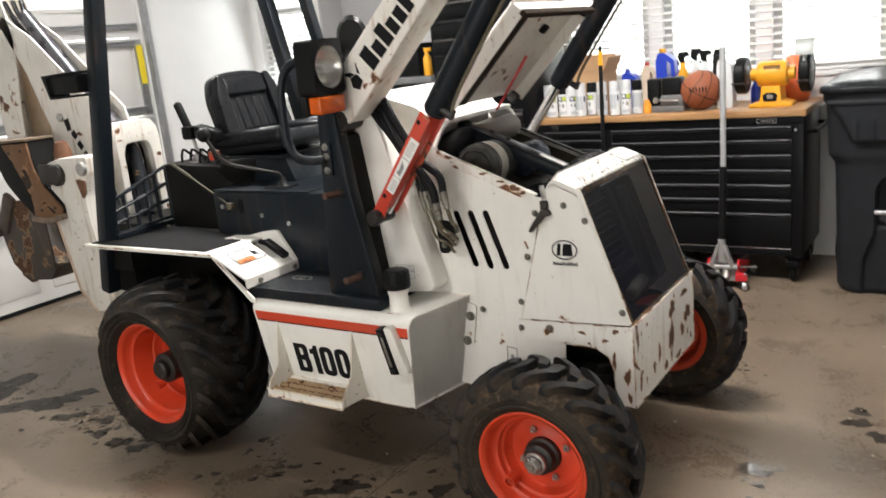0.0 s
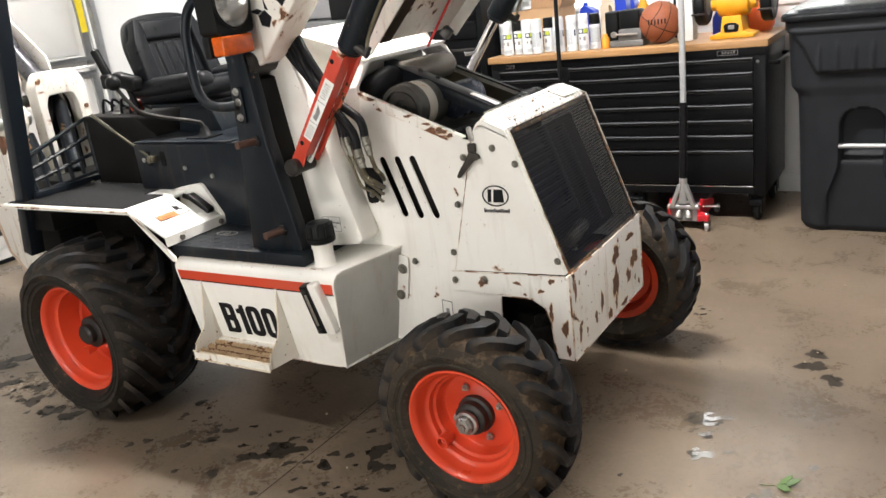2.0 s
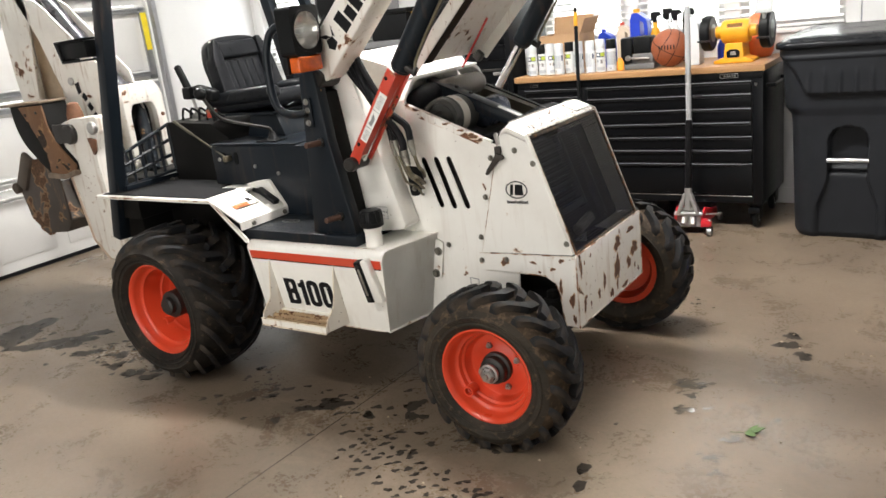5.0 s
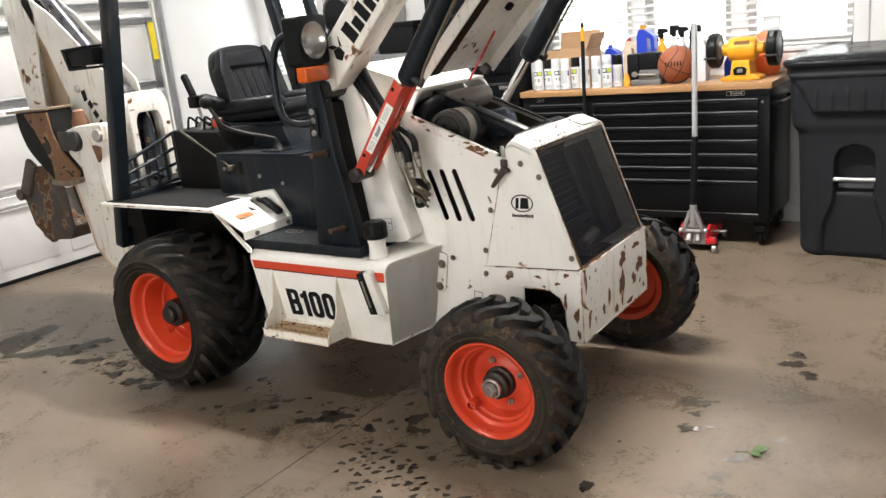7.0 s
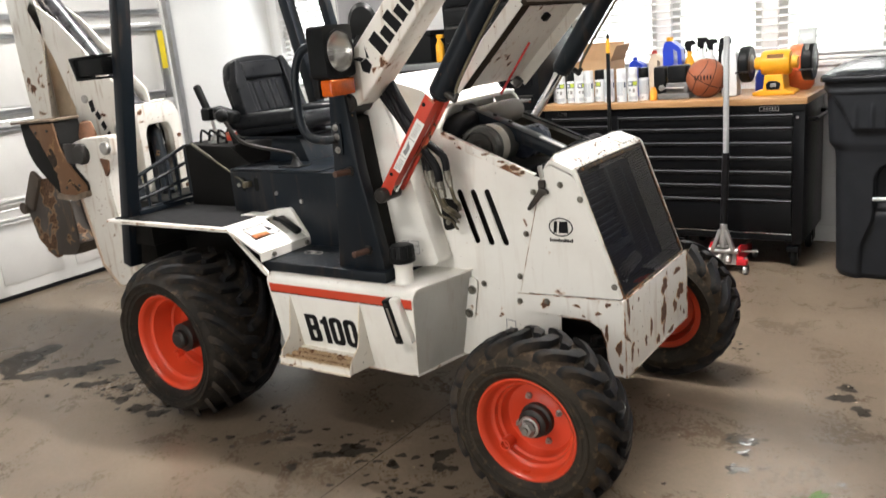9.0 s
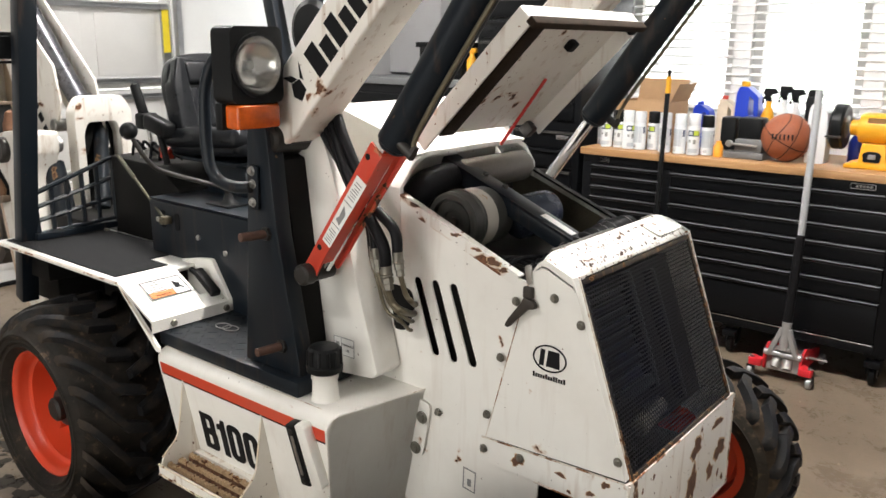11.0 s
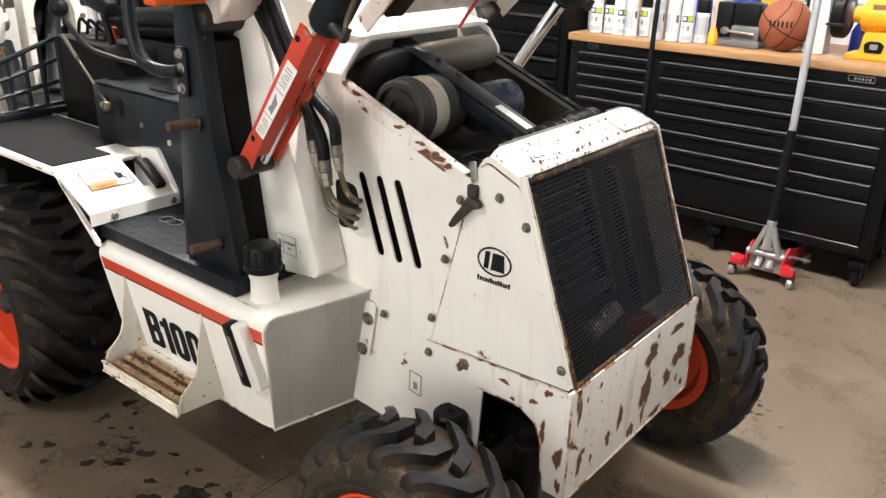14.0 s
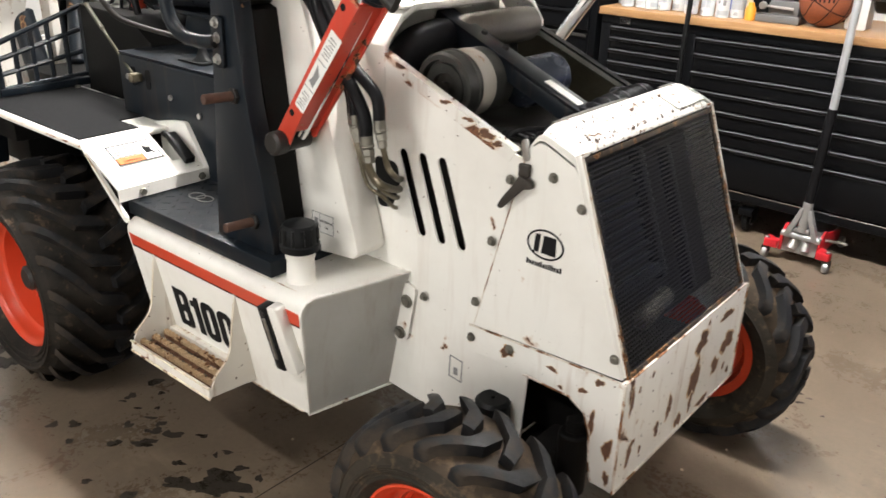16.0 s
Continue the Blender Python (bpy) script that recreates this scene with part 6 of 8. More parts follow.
for x, z, r in ((-1.27, 1.375, 0.022), (-1.02, 1.20, 0.028)):
    part("boom_pin", rod((x, 0.585, z), (x, 0.785, z), r, 18), BARE, bh)
part("brand_bars", joined(*[prism([(-1.21 + 0.035 * k, 1.29 - 0.055 * k), (-1.18 + 0.035 * k, 1.31 - 0.055 * k), (-1.155 + 0.035 * k, 1.275 - 0.055 * k), (-1.185 + 0.035 * k, 1.255 - 0.055 * k)], "y", 0.5985, 0.6005) for k in range(3)], prism([(-1.25, 1.36), (-1.21, 1.37), (-1.20, 1.31), (-1.235, 1.30)], "y", 0.5985, 0.6005)), INK, bh, "black blocked-out brand lettering")
part("boom_cylinder", joined(rod((-1.55, 0.685, 1.92), (-0.95, 0.685, 1.30), 0.045, 24), rod((-0.955, 0.66, 1.29), (-0.955, 0.74, 1.29), 0.05, 20)), plain("grey_cylinder_paint", (0.10, 0.10, 0.11), 0.3, 0.6, 0.2, 12, 0.05), bh, "dark grey boom cylinder")
part("boom_hose", joined(*[tube([(-1.66 + d, 0.66 + d, 2.0), (-1.50 + d, 0.64, 1.80), (-1.38 + d, 0.63, 1.66), (-1.30 + d, 0.66, 1.60)], 0.013, 8, 5) for d in (0, 0.03, 0.06)]), HOSE, bh)
yoke = part("swing_yoke", joined(prism(rounded([(0.60, 0.52), (0.60, 1.27), (0.64, 1.33), (0.83, 1.33), (0.87, 1.27), (0.87, 0.52), (0.81, 0.52), (0.81, 1.17), (0.79, 1.22), (0.66, 1.22), (0.64, 1.17), (0.64, 0.52)], [0, 0.03, 0.02, 0.02, 0.03, 0, 0, 0.02, 0.02, 0.02, 0.02, 0]), "x", -0.93, -0.85, 0.006),
                                 box(-0.90, -0.78, 0.56, 0.87, 0.45, 0.60, 0.02)), WHITE_BOOM, machine, "white arched swing yoke")
# Dark sheet added behind the arch to give its cavity the shade inside.
part("yoke_dark_back", box(-0.94, -0.925, 0.63, 0.82, 0.55, 1.24, 0.003), BLACK_DUSTY, yoke)
for z_ in (0.86, 1.14):
    part("bolt", rod((-0.852, 0.845, z_), (-0.842, 0.845, z_), 0.012, 6), RUST, yoke)
part("swing_cylinder", rod((-0.98, 0.79, 1.25), (-0.72, 0.62, 0.86), 0.032, 20), BLACK, yoke, "black swing cylinder")
part("rear_frame", joined(box(-0.78, -0.50, 0.44, far(0.44), 0.34, 0.86, 0.01), box(-0.56, -0.36, 0.22, far(0.22), 0.60, 0.84, 0.01)), BLACK_DUSTY, machine, "black rear mounting frame")
dp = part("dipper", joined(prism([(-1.86, 2.05), (-1.60, 2.02), (-1.55, 1.80), (-1.62, 1.45), (-1.66, 1.10), (-1.80, 1.12), (-1.84, 1.45)], "y", 0.60, 0.61, 0.003), prism([(-1.86, 2.05), (-1.60, 2.02), (-1.55, 1.80), (-1.55, 1.45), (-1.58, 1.10), (-1.80, 1.12), (-1.84, 1.45)], "y", 0.74, 0.75, 0.003), box(-1.83, -1.80, 0.605, 0.745, 1.15, 2.0, 0.002)), WHITE_BOOM, machine, "white backhoe dipper arm")
part("dipper_inside", box(-1.78, -1.60, 0.735, 0.7385, 1.16, 1.85, 0), plain("beige_primer", (0.48, 0.38, 0.27), 0.7, 0, 0.25, 10, 0.15), dp, "beige rust-stained inner face")
bk = part("bucket", joined(prism(rounded([(-1.86, 0.93), (-1.92, 0.74), (-1.87, 0.57), (-1.75, 0.48), (-1.52, 0.50), (-1.455, 0.57), (-1.47, 0.82), (-1.56, 0.95)], 0.05), "y", 0.50, 0.512, 0.003), prism(rounded([(-1.86, 0.93), (-1.92, 0.74), (-1.87, 0.57), (-1.75, 0.48), (-1.52, 0.50), (-1.455, 0.57), (-1.47, 0.82), (-1.56, 0.95)], 0.05), "y", 0.83, 0.842, 0.003),
                           prism([(-1.925, 0.74), (-1.875, 0.565), (-1.752, 0.474), (-1.52, 0.494), (-1.45, 0.565), (-1.465, 0.575), (-1.525, 0.51), (-1.745, 0.49), (-1.86, 0.575), (-1.91, 0.74)], "y", 0.503, 0.840)), worn_paint("worn_bucket_steel", (0.055, 0.045, 0.038), 1.3, 0.6, 0.5, rust=(0.085, 0.045, 0.025), size=7.0, dirt=(0.03, 0.026, 0.022)), machine, "worn dark brown digging bucket")
for k in range(4):
    part("bucket_tooth", moved(box(-0.07, 0.03, -0.02, 0.02, -0.012, 0.012, 0.006), pose(-1.78, 0.54 + 0.085 * k, 0.472, 0, 25, 0)), RUST, bk)
part("bucket_link", joined(moved(box(-0.05, 0.05, 0.48, 0.52, -0.12, 0.13, 0.02), pose(-1.82, 0, 0.86, 0, 35, 0)), rod((-1.93, 0.47, 0.76), (-1.93, 0.60, 0.76), 0.035, 16)), plain("brown_link", (0.09, 0.07, 0.055), 0.6, 0.2, 0.3, 14, 0.2), bk)
PAD_RUST = worn_paint("rust_brown_plate", (0.17, 0.085, 0.040), 1.2, 0.7, 0.5, rust=(0.030, 0.020, 0.014), size=11.0, dirt=(0.06, 0.04, 0.03))
PAD_LIP = plain("worn_pad_lip", (0.20, 0.15, 0.11), 0.55, 0.3, 0.5, 14, 0.3)
for a, b in ((0.38, 0.50),):
    leg = part("stabilizer_leg", prism(rounded([(-1.135, 1.165), (-1.03, 1.19), (-0.80, 1.20), (-0.80, 1.12), (-0.86, 1.02), (-0.865, 0.90), (-0.835, 0.74), (-0.77, 0.55), (-0.78, 0.42), (-0.95, 0.40), (-1.064, 0.506), (-1.142, 0.865)], [0.02, 0, 0.02, 0.02, 0.04, 0.06, 0.06, 0.03, 0.03, 0.02, 0.02, 0.03]), "y", a, b, 0.008), WHITE_BOOM, machine, "cream-white stabilizer leg folded up")
    part("leg_edge", prism([(-1.146, 0.865), (-1.068, 0.506), (-0.955, 0.395), (-0.94, 0.40), (-1.052, 0.515), (-1.130, 0.87)], "y", a - 0.003, b + 0.003), plain("bare_primer_edge", (0.55, 0.42, 0.32), 0.6, 0, 0.2, 12, 0.1), leg)
    part("leg_pin", rod((-0.835, a - 0.02, 1.14), (-0.835, b + 0.02, 1.14), 0.034, 18), BARE, leg)
    part("rust_bracket", prism(rounded([(-0.90, 1.09), (-0.83, 1.08), (-0.84, 1.02), (-0.87, 0.99)], 0.012), "y", a - 0.010, a + 0.002, 0.003), RUST, leg)
    part("leg_cylinder", rod((-0.88, (a + b) / 2 + 0.06, 1.06), (-0.74, (a + b) / 2 + 0.06, 0.62), 0.045, 20), BLACK, leg)
    pa = part("stabilizer_pad", prism(rounded([(-1.57, 1.275), (-1.25, 1.285), (-1.20, 1.10), (-1.04, 0.955), (-1.05, 0.885), (-1.30, 0.880), (-1.40, 0.955), (-1.52, 1.06), (-1.565, 1.17)], [0.01, 0.01, 0.05, 0.02, 0.02, 0.03, 0.06, 0.06, 0.06]), "y", a - 0.012, b + 0.02, 0.006), BLACK_DUSTY, leg, "black rubber stabilizer pad")
    part("pad_plate", prism(rounded([(-1.47, 1.268), (-1.242, 1.275), (-1.225, 1.14), (-1.165, 1.052), (-1.044, 0.945), (-1.056, 0.892), (-1.295, 0.888), (-1.285, 0.98), (-1.36, 1.12)], [0, 0, 0.06, 0.05, 0.01, 0.01, 0.01, 0.06, 0.08]), "y", a - 0.022, a - 0.010, 0.003), PAD_RUST, pa, "rust-brown steel pad plate")
    part("pad_lip", prism([(-1.64, 1.285), (-1.235, 1.298), (-1.235, 1.284), (-1.63, 1.272)], "y", a - 0.03, b + 0.02, 0.003), PAD_LIP, pa)
    part("pad_lip", prism(rounded([(-1.31, 0.898), (-1.32, 0.868), (-1.16, 0.862), (-1.04, 0.888), (-1.04, 0.918), (-1.16, 0.888)], 0.012), "y", a - 0.034, b + 0.02, 0.003), PAD_LIP, pa)
    for x, z in ((-1.41, 1.225), (-1.30, 1.235), (-1.10, 0.945), (-1.22, 0.93)):
        part("plate_bolt", rod((x, a - 0.010, z), (x, a - 0.027, z), 0.009, 6), DARK_STEEL, pa)
    part("pad_ear", joined(rod((-1.045, a - 0.03, 1.11), (-1.045, b + 0.03, 1.11), 0.055, 24, 0.01), box(-1.19, -1.045, a - 0.018, a - 0.004, 1.06, 1.165, 0.01)), DARK_STEEL, pa)
    part("rust_knob", moved(lathe([(0, 0), (0.045, 0.0), (0.045, 0.03), (0.030, 0.085), (0.015, 0.095), (0, 0.095)], 16), pose(-1.065, (a + b) / 2, 1.18)), RUST, leg)

# ---- along the north wall ----
# mobile workbench with drawers
BX0, BX1, BY0, BY1 = 0.345, 1.985, 2.905, 3.49
bench = thing("tool_bench", "black steel rolling workbench with two columns of drawers", "workbench", ((BX0 + BX1) / 2, 3.2, 0))
cab = part("cabinet_body", box(BX0, BX1, BY0 + 0.012, BY1, 0.165, 0.977, 0.004), CHEST, bench)
for fr in (box(BX0, BX1, BY0, BY0 + 0.02, 0.93, 0.977, 0.003), box(BX0, BX0 + 0.055, BY0, BY0 + 0.02, 0.165, 0.94, 0.002), box(0.82, 0.865, BY0, BY0 + 0.02, 0.165, 0.94, 0.002), box(BX1 - 0.06, BX1, BY0, BY0 + 0.02, 0.165, 0.94, 0.002), box(BX0 + 0.056, BX1 - 0.061, BY0, BY0 + 0.02, 0.165, 0.205, 0.002)):
    part("face_rail", fr, CHEST, cab)
for x0, x1, tops in ((0.405, 0.815, (0.922, 0.868, 0.808, 0.748, 0.688, 0.60, 0.508, 0.418)), (0.87, 1.92, (0.922, 0.846, 0.76, 0.674, 0.588, 0.503, 0.418))):
    for zt, zb in zip(tops, (*tops[1:], 0.215)):
        dr = part("drawer", box(x0, x1, BY0 - 0.004, BY0 + 0.016, zb + 0.008, zt, 0.002), CHEST, bench)
        pull = part("drawer_pull", prism([(BY0 - 0.004, zt - 0.017), (BY0 - 0.012, zt - 0.016), (BY0 - 0.017, zt - 0.010), (BY0 - 0.018, zt - 0.004), (BY0 - 0.004, zt - 0.001)], "x", x0, x1), PLASTIC, dr, "dark drawer pull with highlight lines added as strips")
        # Two thin metal strips stand for the highlights along the rounded pull.
        part("pull_highlight", prism([(BY0 - 0.019, zt - 0.004), (BY0 - 0.015, zt + 0.001), (BY0 - 0.004, zt + 0.002), (BY0 - 0.004, zt - 0.001)], "x", x0, x1), PULL_HIGHLIGHT, pull)
        part("pull_highlight", prism([(BY0 - 0.0135, zt - 0.0175), (BY0 - 0.0135, zt - 0.0155), (BY0 - 0.004, zt - 0.0172), (BY0 - 0.004, zt - 0.0190)], "x", x0, x1), PULL_HIGHLIGHT, pull)
part("base_trim", box(0.87, 1.92, BY0 - 0.004, BY0 + 0.002, 0.207, 0.213, 0.001), ALU, bench)
for x, w in ((1.79, 0.055), (0.48, 0.03)):
    bd_ = part("badge", prism(rounded([(x - w, 0.94), (x + w, 0.94), (x + w, 0.968), (x - w, 0.968)], 0.008), "y", BY0 - 0.004, BY0, holes=[rounded([(x - w + 0.004, 0.944), (x + w - 0.004, 0.944), (x + w - 0.004, 0.964), (x - w + 0.004, 0.964)], 0.005)]), ALU, bench, "plain aluminium badge frame")
    part("badge_bars", joined(*[box(x - w * 0.55 + k * w * 0.27, x - w * 0.55 + k * w * 0.27 + w * 0.19, BY0 - 0.003, BY0 + 0.0005, 0.948, 0.960, 0) for k in range(5)]), ALU, bd_)
part("side_handle", tube([(BX1, 2.98, 0.88), (BX1 + 0.045, 2.99, 0.88), (BX1 + 0.05, 3.02, 0.88), (BX1 + 0.05, 3.36, 0.88), (BX1 + 0.045, 3.39, 0.88), (BX1, 3.40, 0.88)], 0.012, 10, 4), CHEST, bench)
part("lock", rod((1.945, BY0 + 0.002, 0.90), (1.945, BY0 - 0.006, 0.90), 0.01, 14), ALU, bench)
for x in (0.43, 1.25, 1.93):
    for y in (2.965, 3.40):
        c = part("caster", joined(box(x - 0.045, x + 0.045, y - 0.04, y + 0.05, 0.145, 0.165, 0.003), box(x - 0.03, x - 0.024, y - 0.03, y + 0.05, 0.055, 0.15, 0.003), box(x + 0.024, x + 0.03, y - 0.03, y + 0.05, 0.055, 0.15, 0.003), box(x - 0.035, x + 0.035, y - 0.065, y - 0.02, 0.10, 0.135, 0.006)), CHEST, bench, "black swivel caster")
        part("caster_wheel", moved(lathe([(0.0, -0.018), (0.05, -0.018), (0.062, -0.012), (0.0635, 0), (0.062, 0.012), (0.05, 0.018), (0, 0.018)], 28), pose(x, y + 0.01, 0.0635, 0, 90, 0)), PLASTIC, c)
        part("wheel_hub", moved(lathe([(0.0, -0.0195), (0.028, -0.0195), (0.028, 0.0195), (0, 0.0195)], 20), pose(x, y + 0.01, 0.0635, 0, 90, 0)), GALV, c)
solid("worktop", box(BX0 - 0.012, BX1 + 0.015, BY0 - 0.02, BY1 + 0.03, 0.977, 1.015, 0.004), WOOD, "oiled wooden worktop on the workbench", "worktop")
WT = 1.015

# tall tool chest and low bench beyond
tc = thing("tall_tool_chest", "tall black steel tool chest with many drawers", "tool chest", (-0.05, 3.2, 0))
part("chest_body", box(-0.42, 0.305, 2.92, 3.50, 0.13, 1.98, 0.005), CHEST, tc)
for k, zt in enumerate((0.33, 0.50, 0.62, 0.74, 0.86, 0.98, 1.085, 1.25, 1.36, 1.47, 1.58, 1.70, 1.82, 1.94)):
    dr = part("drawer", box(-0.385, 0.265, 2.904, 2.924, zt - 0.10, zt, 0.003), CHEST, tc)
    part("drawer_pull", prism([(2.888, zt - 0.012), (2.891, zt + 0.001), (2.902, zt + 0.002), (2.902, zt - 0.004)], "x", -0.385, 0.265), CHEST if k % 2 else DARK_STEEL, dr)
part("badge", joined(box(0.165, 0.25, 2.90, 2.904, 1.04, 1.065, 0.001), box(0.175, 0.24, 2.898, 2.901, 1.047, 1.058, 0)), ALU, tc)
for x in (-0.36, 0.24):
    for y in (2.98, 3.42):
        part("caster", moved(lathe([(0.0, -0.018), (0.06, -0.018), (0.0645, 0), (0.06, 0.018), (0, 0.018)], 20), pose(x, y, 0.0645, 0, 90, 0)), PLASTIC, tc)
lb = thing("low_tool_chest", "black low tool chest with a grey top mat", "tool chest", (-1.0, 3.2, 0))
part("chest_body", box(-1.50, -0.44, 2.92, 3.50, 0.13, 1.30, 0.005), CHEST, lb)
part("top_mat", box(-1.50, -0.44, 2.90, 3.50, 1.30, 1.345, 0.006), plain("grey_rubber_mat", (0.16, 0.165, 0.17), 0.6), lb, "grey rubber top mat")
for k in range(7):
    part("drawer", box(-1.46, -0.48, 2.905, 2.922, 0.20 + 0.15 * k, 0.34 + 0.15 * k, 0.003), CHEST, lb)
for x in (-1.4, -0.54):
    for y in (2.98, 3.42):
        part("caster", moved(lathe([(0.0, -0.018), (0.06, -0.018), (0.0645, 0), (0.06, 0.018), (0, 0.018)], 20), pose(x, y, 0.0645, 0, 90, 0)), PLASTIC, lb)
bx_ = thing("storage_crate", "black plastic storage crate on the low chest", "crate", (-0.75, 3.15, 1.345))
part("crate_body", joined(box(-0.95, -0.60, 3.0, 3.3, 1.346, 1.56, 0.012), box(-0.97, -0.58, 2.985, 3.315, 1.54, 1.575, 0.008)), PLASTIC, bx_)
solid("spray_bottle", joined(lathe([(0.03, 0), (0.032, 0.01), (0.032, 0.12), (0.014, 0.15), (0.014, 0.17), (0, 0.17)], 18, pose(-0.52, 3.0, 1.346)), box(-0.54, -0.48, 2.988, 3.012, 1.512, 1.54, 0.004)), YELLOW, "yellow spray bottle on the low chest", "spray bottle")
solid("grey_cabinet", joined(box(-2.0 + 0.45, -1.53, 3.10, 3.56, 0.0, 2.30, 0.004), box(-1.54, -1.06, 3.36, 3.56, 1.36, 2.30, 0.004)), plain("grey_cabinet_paint", (0.34, 0.34, 0.345), 0.55, 0, 0.05, 6, 0.03), "tall plain grey cabinet against the wall", "cabinet")

# things on the worktop
def band(a, w, z0, z1, r):
    """A printed patch wrapped round a can: from its middle angle a, w wide, both in radians."""
    bm = bmesh.new()
    cols = [[bm.verts.new((r * math.cos(a + w * (k / 6 - 0.5)), r * math.sin(a + w * (k / 6 - 0.5)), z)) for z in (z0, z1)] for k in range(7)]
    for p, q in zip(cols, cols[1:]):
        bm.faces.new((p[0], q[0], q[1], p[1]))
    return bm


def can(x, y, h, cap, front):
    label = ("white spray can, dark and lime label" if front else "white spray can, grey printed back") + (", white cap" if cap is WHITE_PLASTIC else ", black cap")
    t = thing("spray_can", label, "spray can", (x, y, WT), "spray cans on the worktop", world_parts=False)
    part("can_body", lathe([(0.028, 0), (0.0325, 0.003), (0.0325, h - 0.066), (0.029, h - 0.058), (0.0, h - 0.058)], 28), WHITE_PLASTIC, t)
    part("cap", lathe([(0.0305, h - 0.062), (0.0318, h - 0.060), (0.0308, h - 0.004), (0.028, h), (0, h)], 28), cap, t)
    a = radians(-82)
    if front:
        part("label", band(a, 1.9, 0.098, 0.128, 0.0330), LABEL_DARK, t)
        part("label", band(a + 0.42, 0.85, 0.103, 0.126, 0.0333), LABEL_LIME, t)
        part("label", band(a - 0.50, 0.55, 0.106, 0.122, 0.0333), WHITE_PLASTIC, t)
        part("label", band(a + 0.15, 0.45, 0.058, 0.082, 0.0330), GREY_INK, t)
        part("label", band(a - 0.6, 0.35, 0.066, 0.080, 0.0330), GREY_INK, t)
        part("label", band(a, 1.6, 0.012, 0.034, 0.0330), CAN_GREY, t)
    else:
        part("label", band(a - 0.25, 2.3, 0.040, h - 0.078, 0.0330), CAN_GREY, t, "grey printed back")
        part("label", band(a + 1.25, 0.40, 0.090, 0.126, 0.0330), LABEL_DARK, t)
        for k in range(4):
            part("label", band(a - 0.55 + 0.16 * k, 0.07, 0.012, 0.028, 0.0330), GREY_INK, t)
    return t


LABEL_DARK = plain("dark_label_print", (0.05, 0.06, 0.10), 0.4)
LABEL_LIME = plain("lime_label_print", (0.45, 0.55, 0.05), 0.4)
CAN_GREY = plain("pale_grey_can", (0.42, 0.45, 0.48), 0.35, 0.1, 0.05, 20, 0)
for x, y, h, cap, front, turn in ((0.432, 3.0, 0.208, WHITE_PLASTIC, True, 0.1), (0.502, 3.02, 0.205, PLASTIC, True, 0.0), (0.568, 2.995, 0.208, WHITE_PLASTIC, True, 0.9), (0.634, 3.0, 0.205, WHITE_PLASTIC, False, -0.3), (0.69, 3.05, 0.205, PLASTIC, True, -0.5),
                                  (0.782, 2.99, 0.208, WHITE_PLASTIC, False, 0.0), (0.868, 2.985, 0.208, WHITE_PLASTIC, False, -0.4), (0.942, 2.985, 0.212, WHITE_PLASTIC, True, 0.25), (0.998, 3.03, 0.205, PLASTIC, False, 0.3), (0.36, 3.10, 0.20, WHITE_PLASTIC, False, 0.2)):
    can(x, y, h, cap, front).rotation_euler = (0, 0, turn)
cb = thing("cardboard_box", "open brown cardboard box on the worktop", "box", (0.55, 3.3, WT))
part("box_body", joined(box(0.40, 0.72, 3.16, 3.165, WT + 0.001, WT + 0.25, 0), box(0.40, 0.72, 3.42, 3.425, WT + 0.001, WT + 0.25, 0), box(0.40, 0.405, 3.165, 3.42, WT + 0.001, WT + 0.25, 0), box(0.715, 0.72, 3.165, 3.42, WT + 0.001, WT + 0.25, 0), box(0.40, 0.72, 3.16, 3.425, WT, WT + 0.005, 0)), CARD, cb)
part("flap", moved(box(0, 0.30, 0, 0.004, 0, 0.12, 0), pose(0.41, 3.42, WT + 0.25, -12, 0, 0)), CARD, cb)
part("flap", moved(box(0, 0.004, 0, 0.25, 0, 0.11, 0), pose(0.717, 3.168, WT + 0.25, 0, 25, 0)), CARD, cb)


def jug(name, x, y, w, d, h, mat, label, cap_mat, handle=True):
    t = thing(name, label, "bottle", (x, y, WT))
    outline = [(x - w, WT + 0.001), (x + w, WT + 0.001), (x + w, WT + h * 0.62), (x + w * 0.9, WT + h * 0.8), (x - w * 0.1, WT + h * 0.93), (x - w * 0.75, WT + h * 0.93), (x - w, WT + h * 0.8)]
    hole = [[(x + w * 0.15, WT + h * 0.52), (x + w * 0.6, WT + h * 0.52), (x + w * 0.55, WT + h * 0.74), (x + w * 0.12, WT + h * 0.8)]] if handle else []
    part("jug_body", prism(rounded(outline, 0.012), "y", y - d, y + d, holes=hole), mat, t)
    part("cap", rod((x - w * 0.45, y, WT + h * 0.92), (x - w * 0.45, y, WT + h), w * 0.36, 16), cap_mat, t)
    return t


jug("motor_oil_jug", 1.09, 3.36, 0.062, 0.045, 0.37, BLUE, "blue plastic oil jug with yellow cap", YELLOW)
jug("white_jug", 1.52, 3.12, 0.045, 0.05, 0.31, WHITE_PLASTIC, "white plastic jug on the worktop", WHITE_PLASTIC, False)
jug("tan_bottle", 0.97, 3.38, 0.05, 0.035, 0.29, plain("tan_plastic", (0.60, 0.50, 0.38), 0.45), "tan plastic bottle on the worktop", plain("dull_red_cap", (0.45, 0.06, 0.04), 0.4))
jug("coolant_bottle", 0.85, 3.34, 0.050, 0.040, 0.255, BLUE, "small blue plastic bottle behind the cans", BLUE)


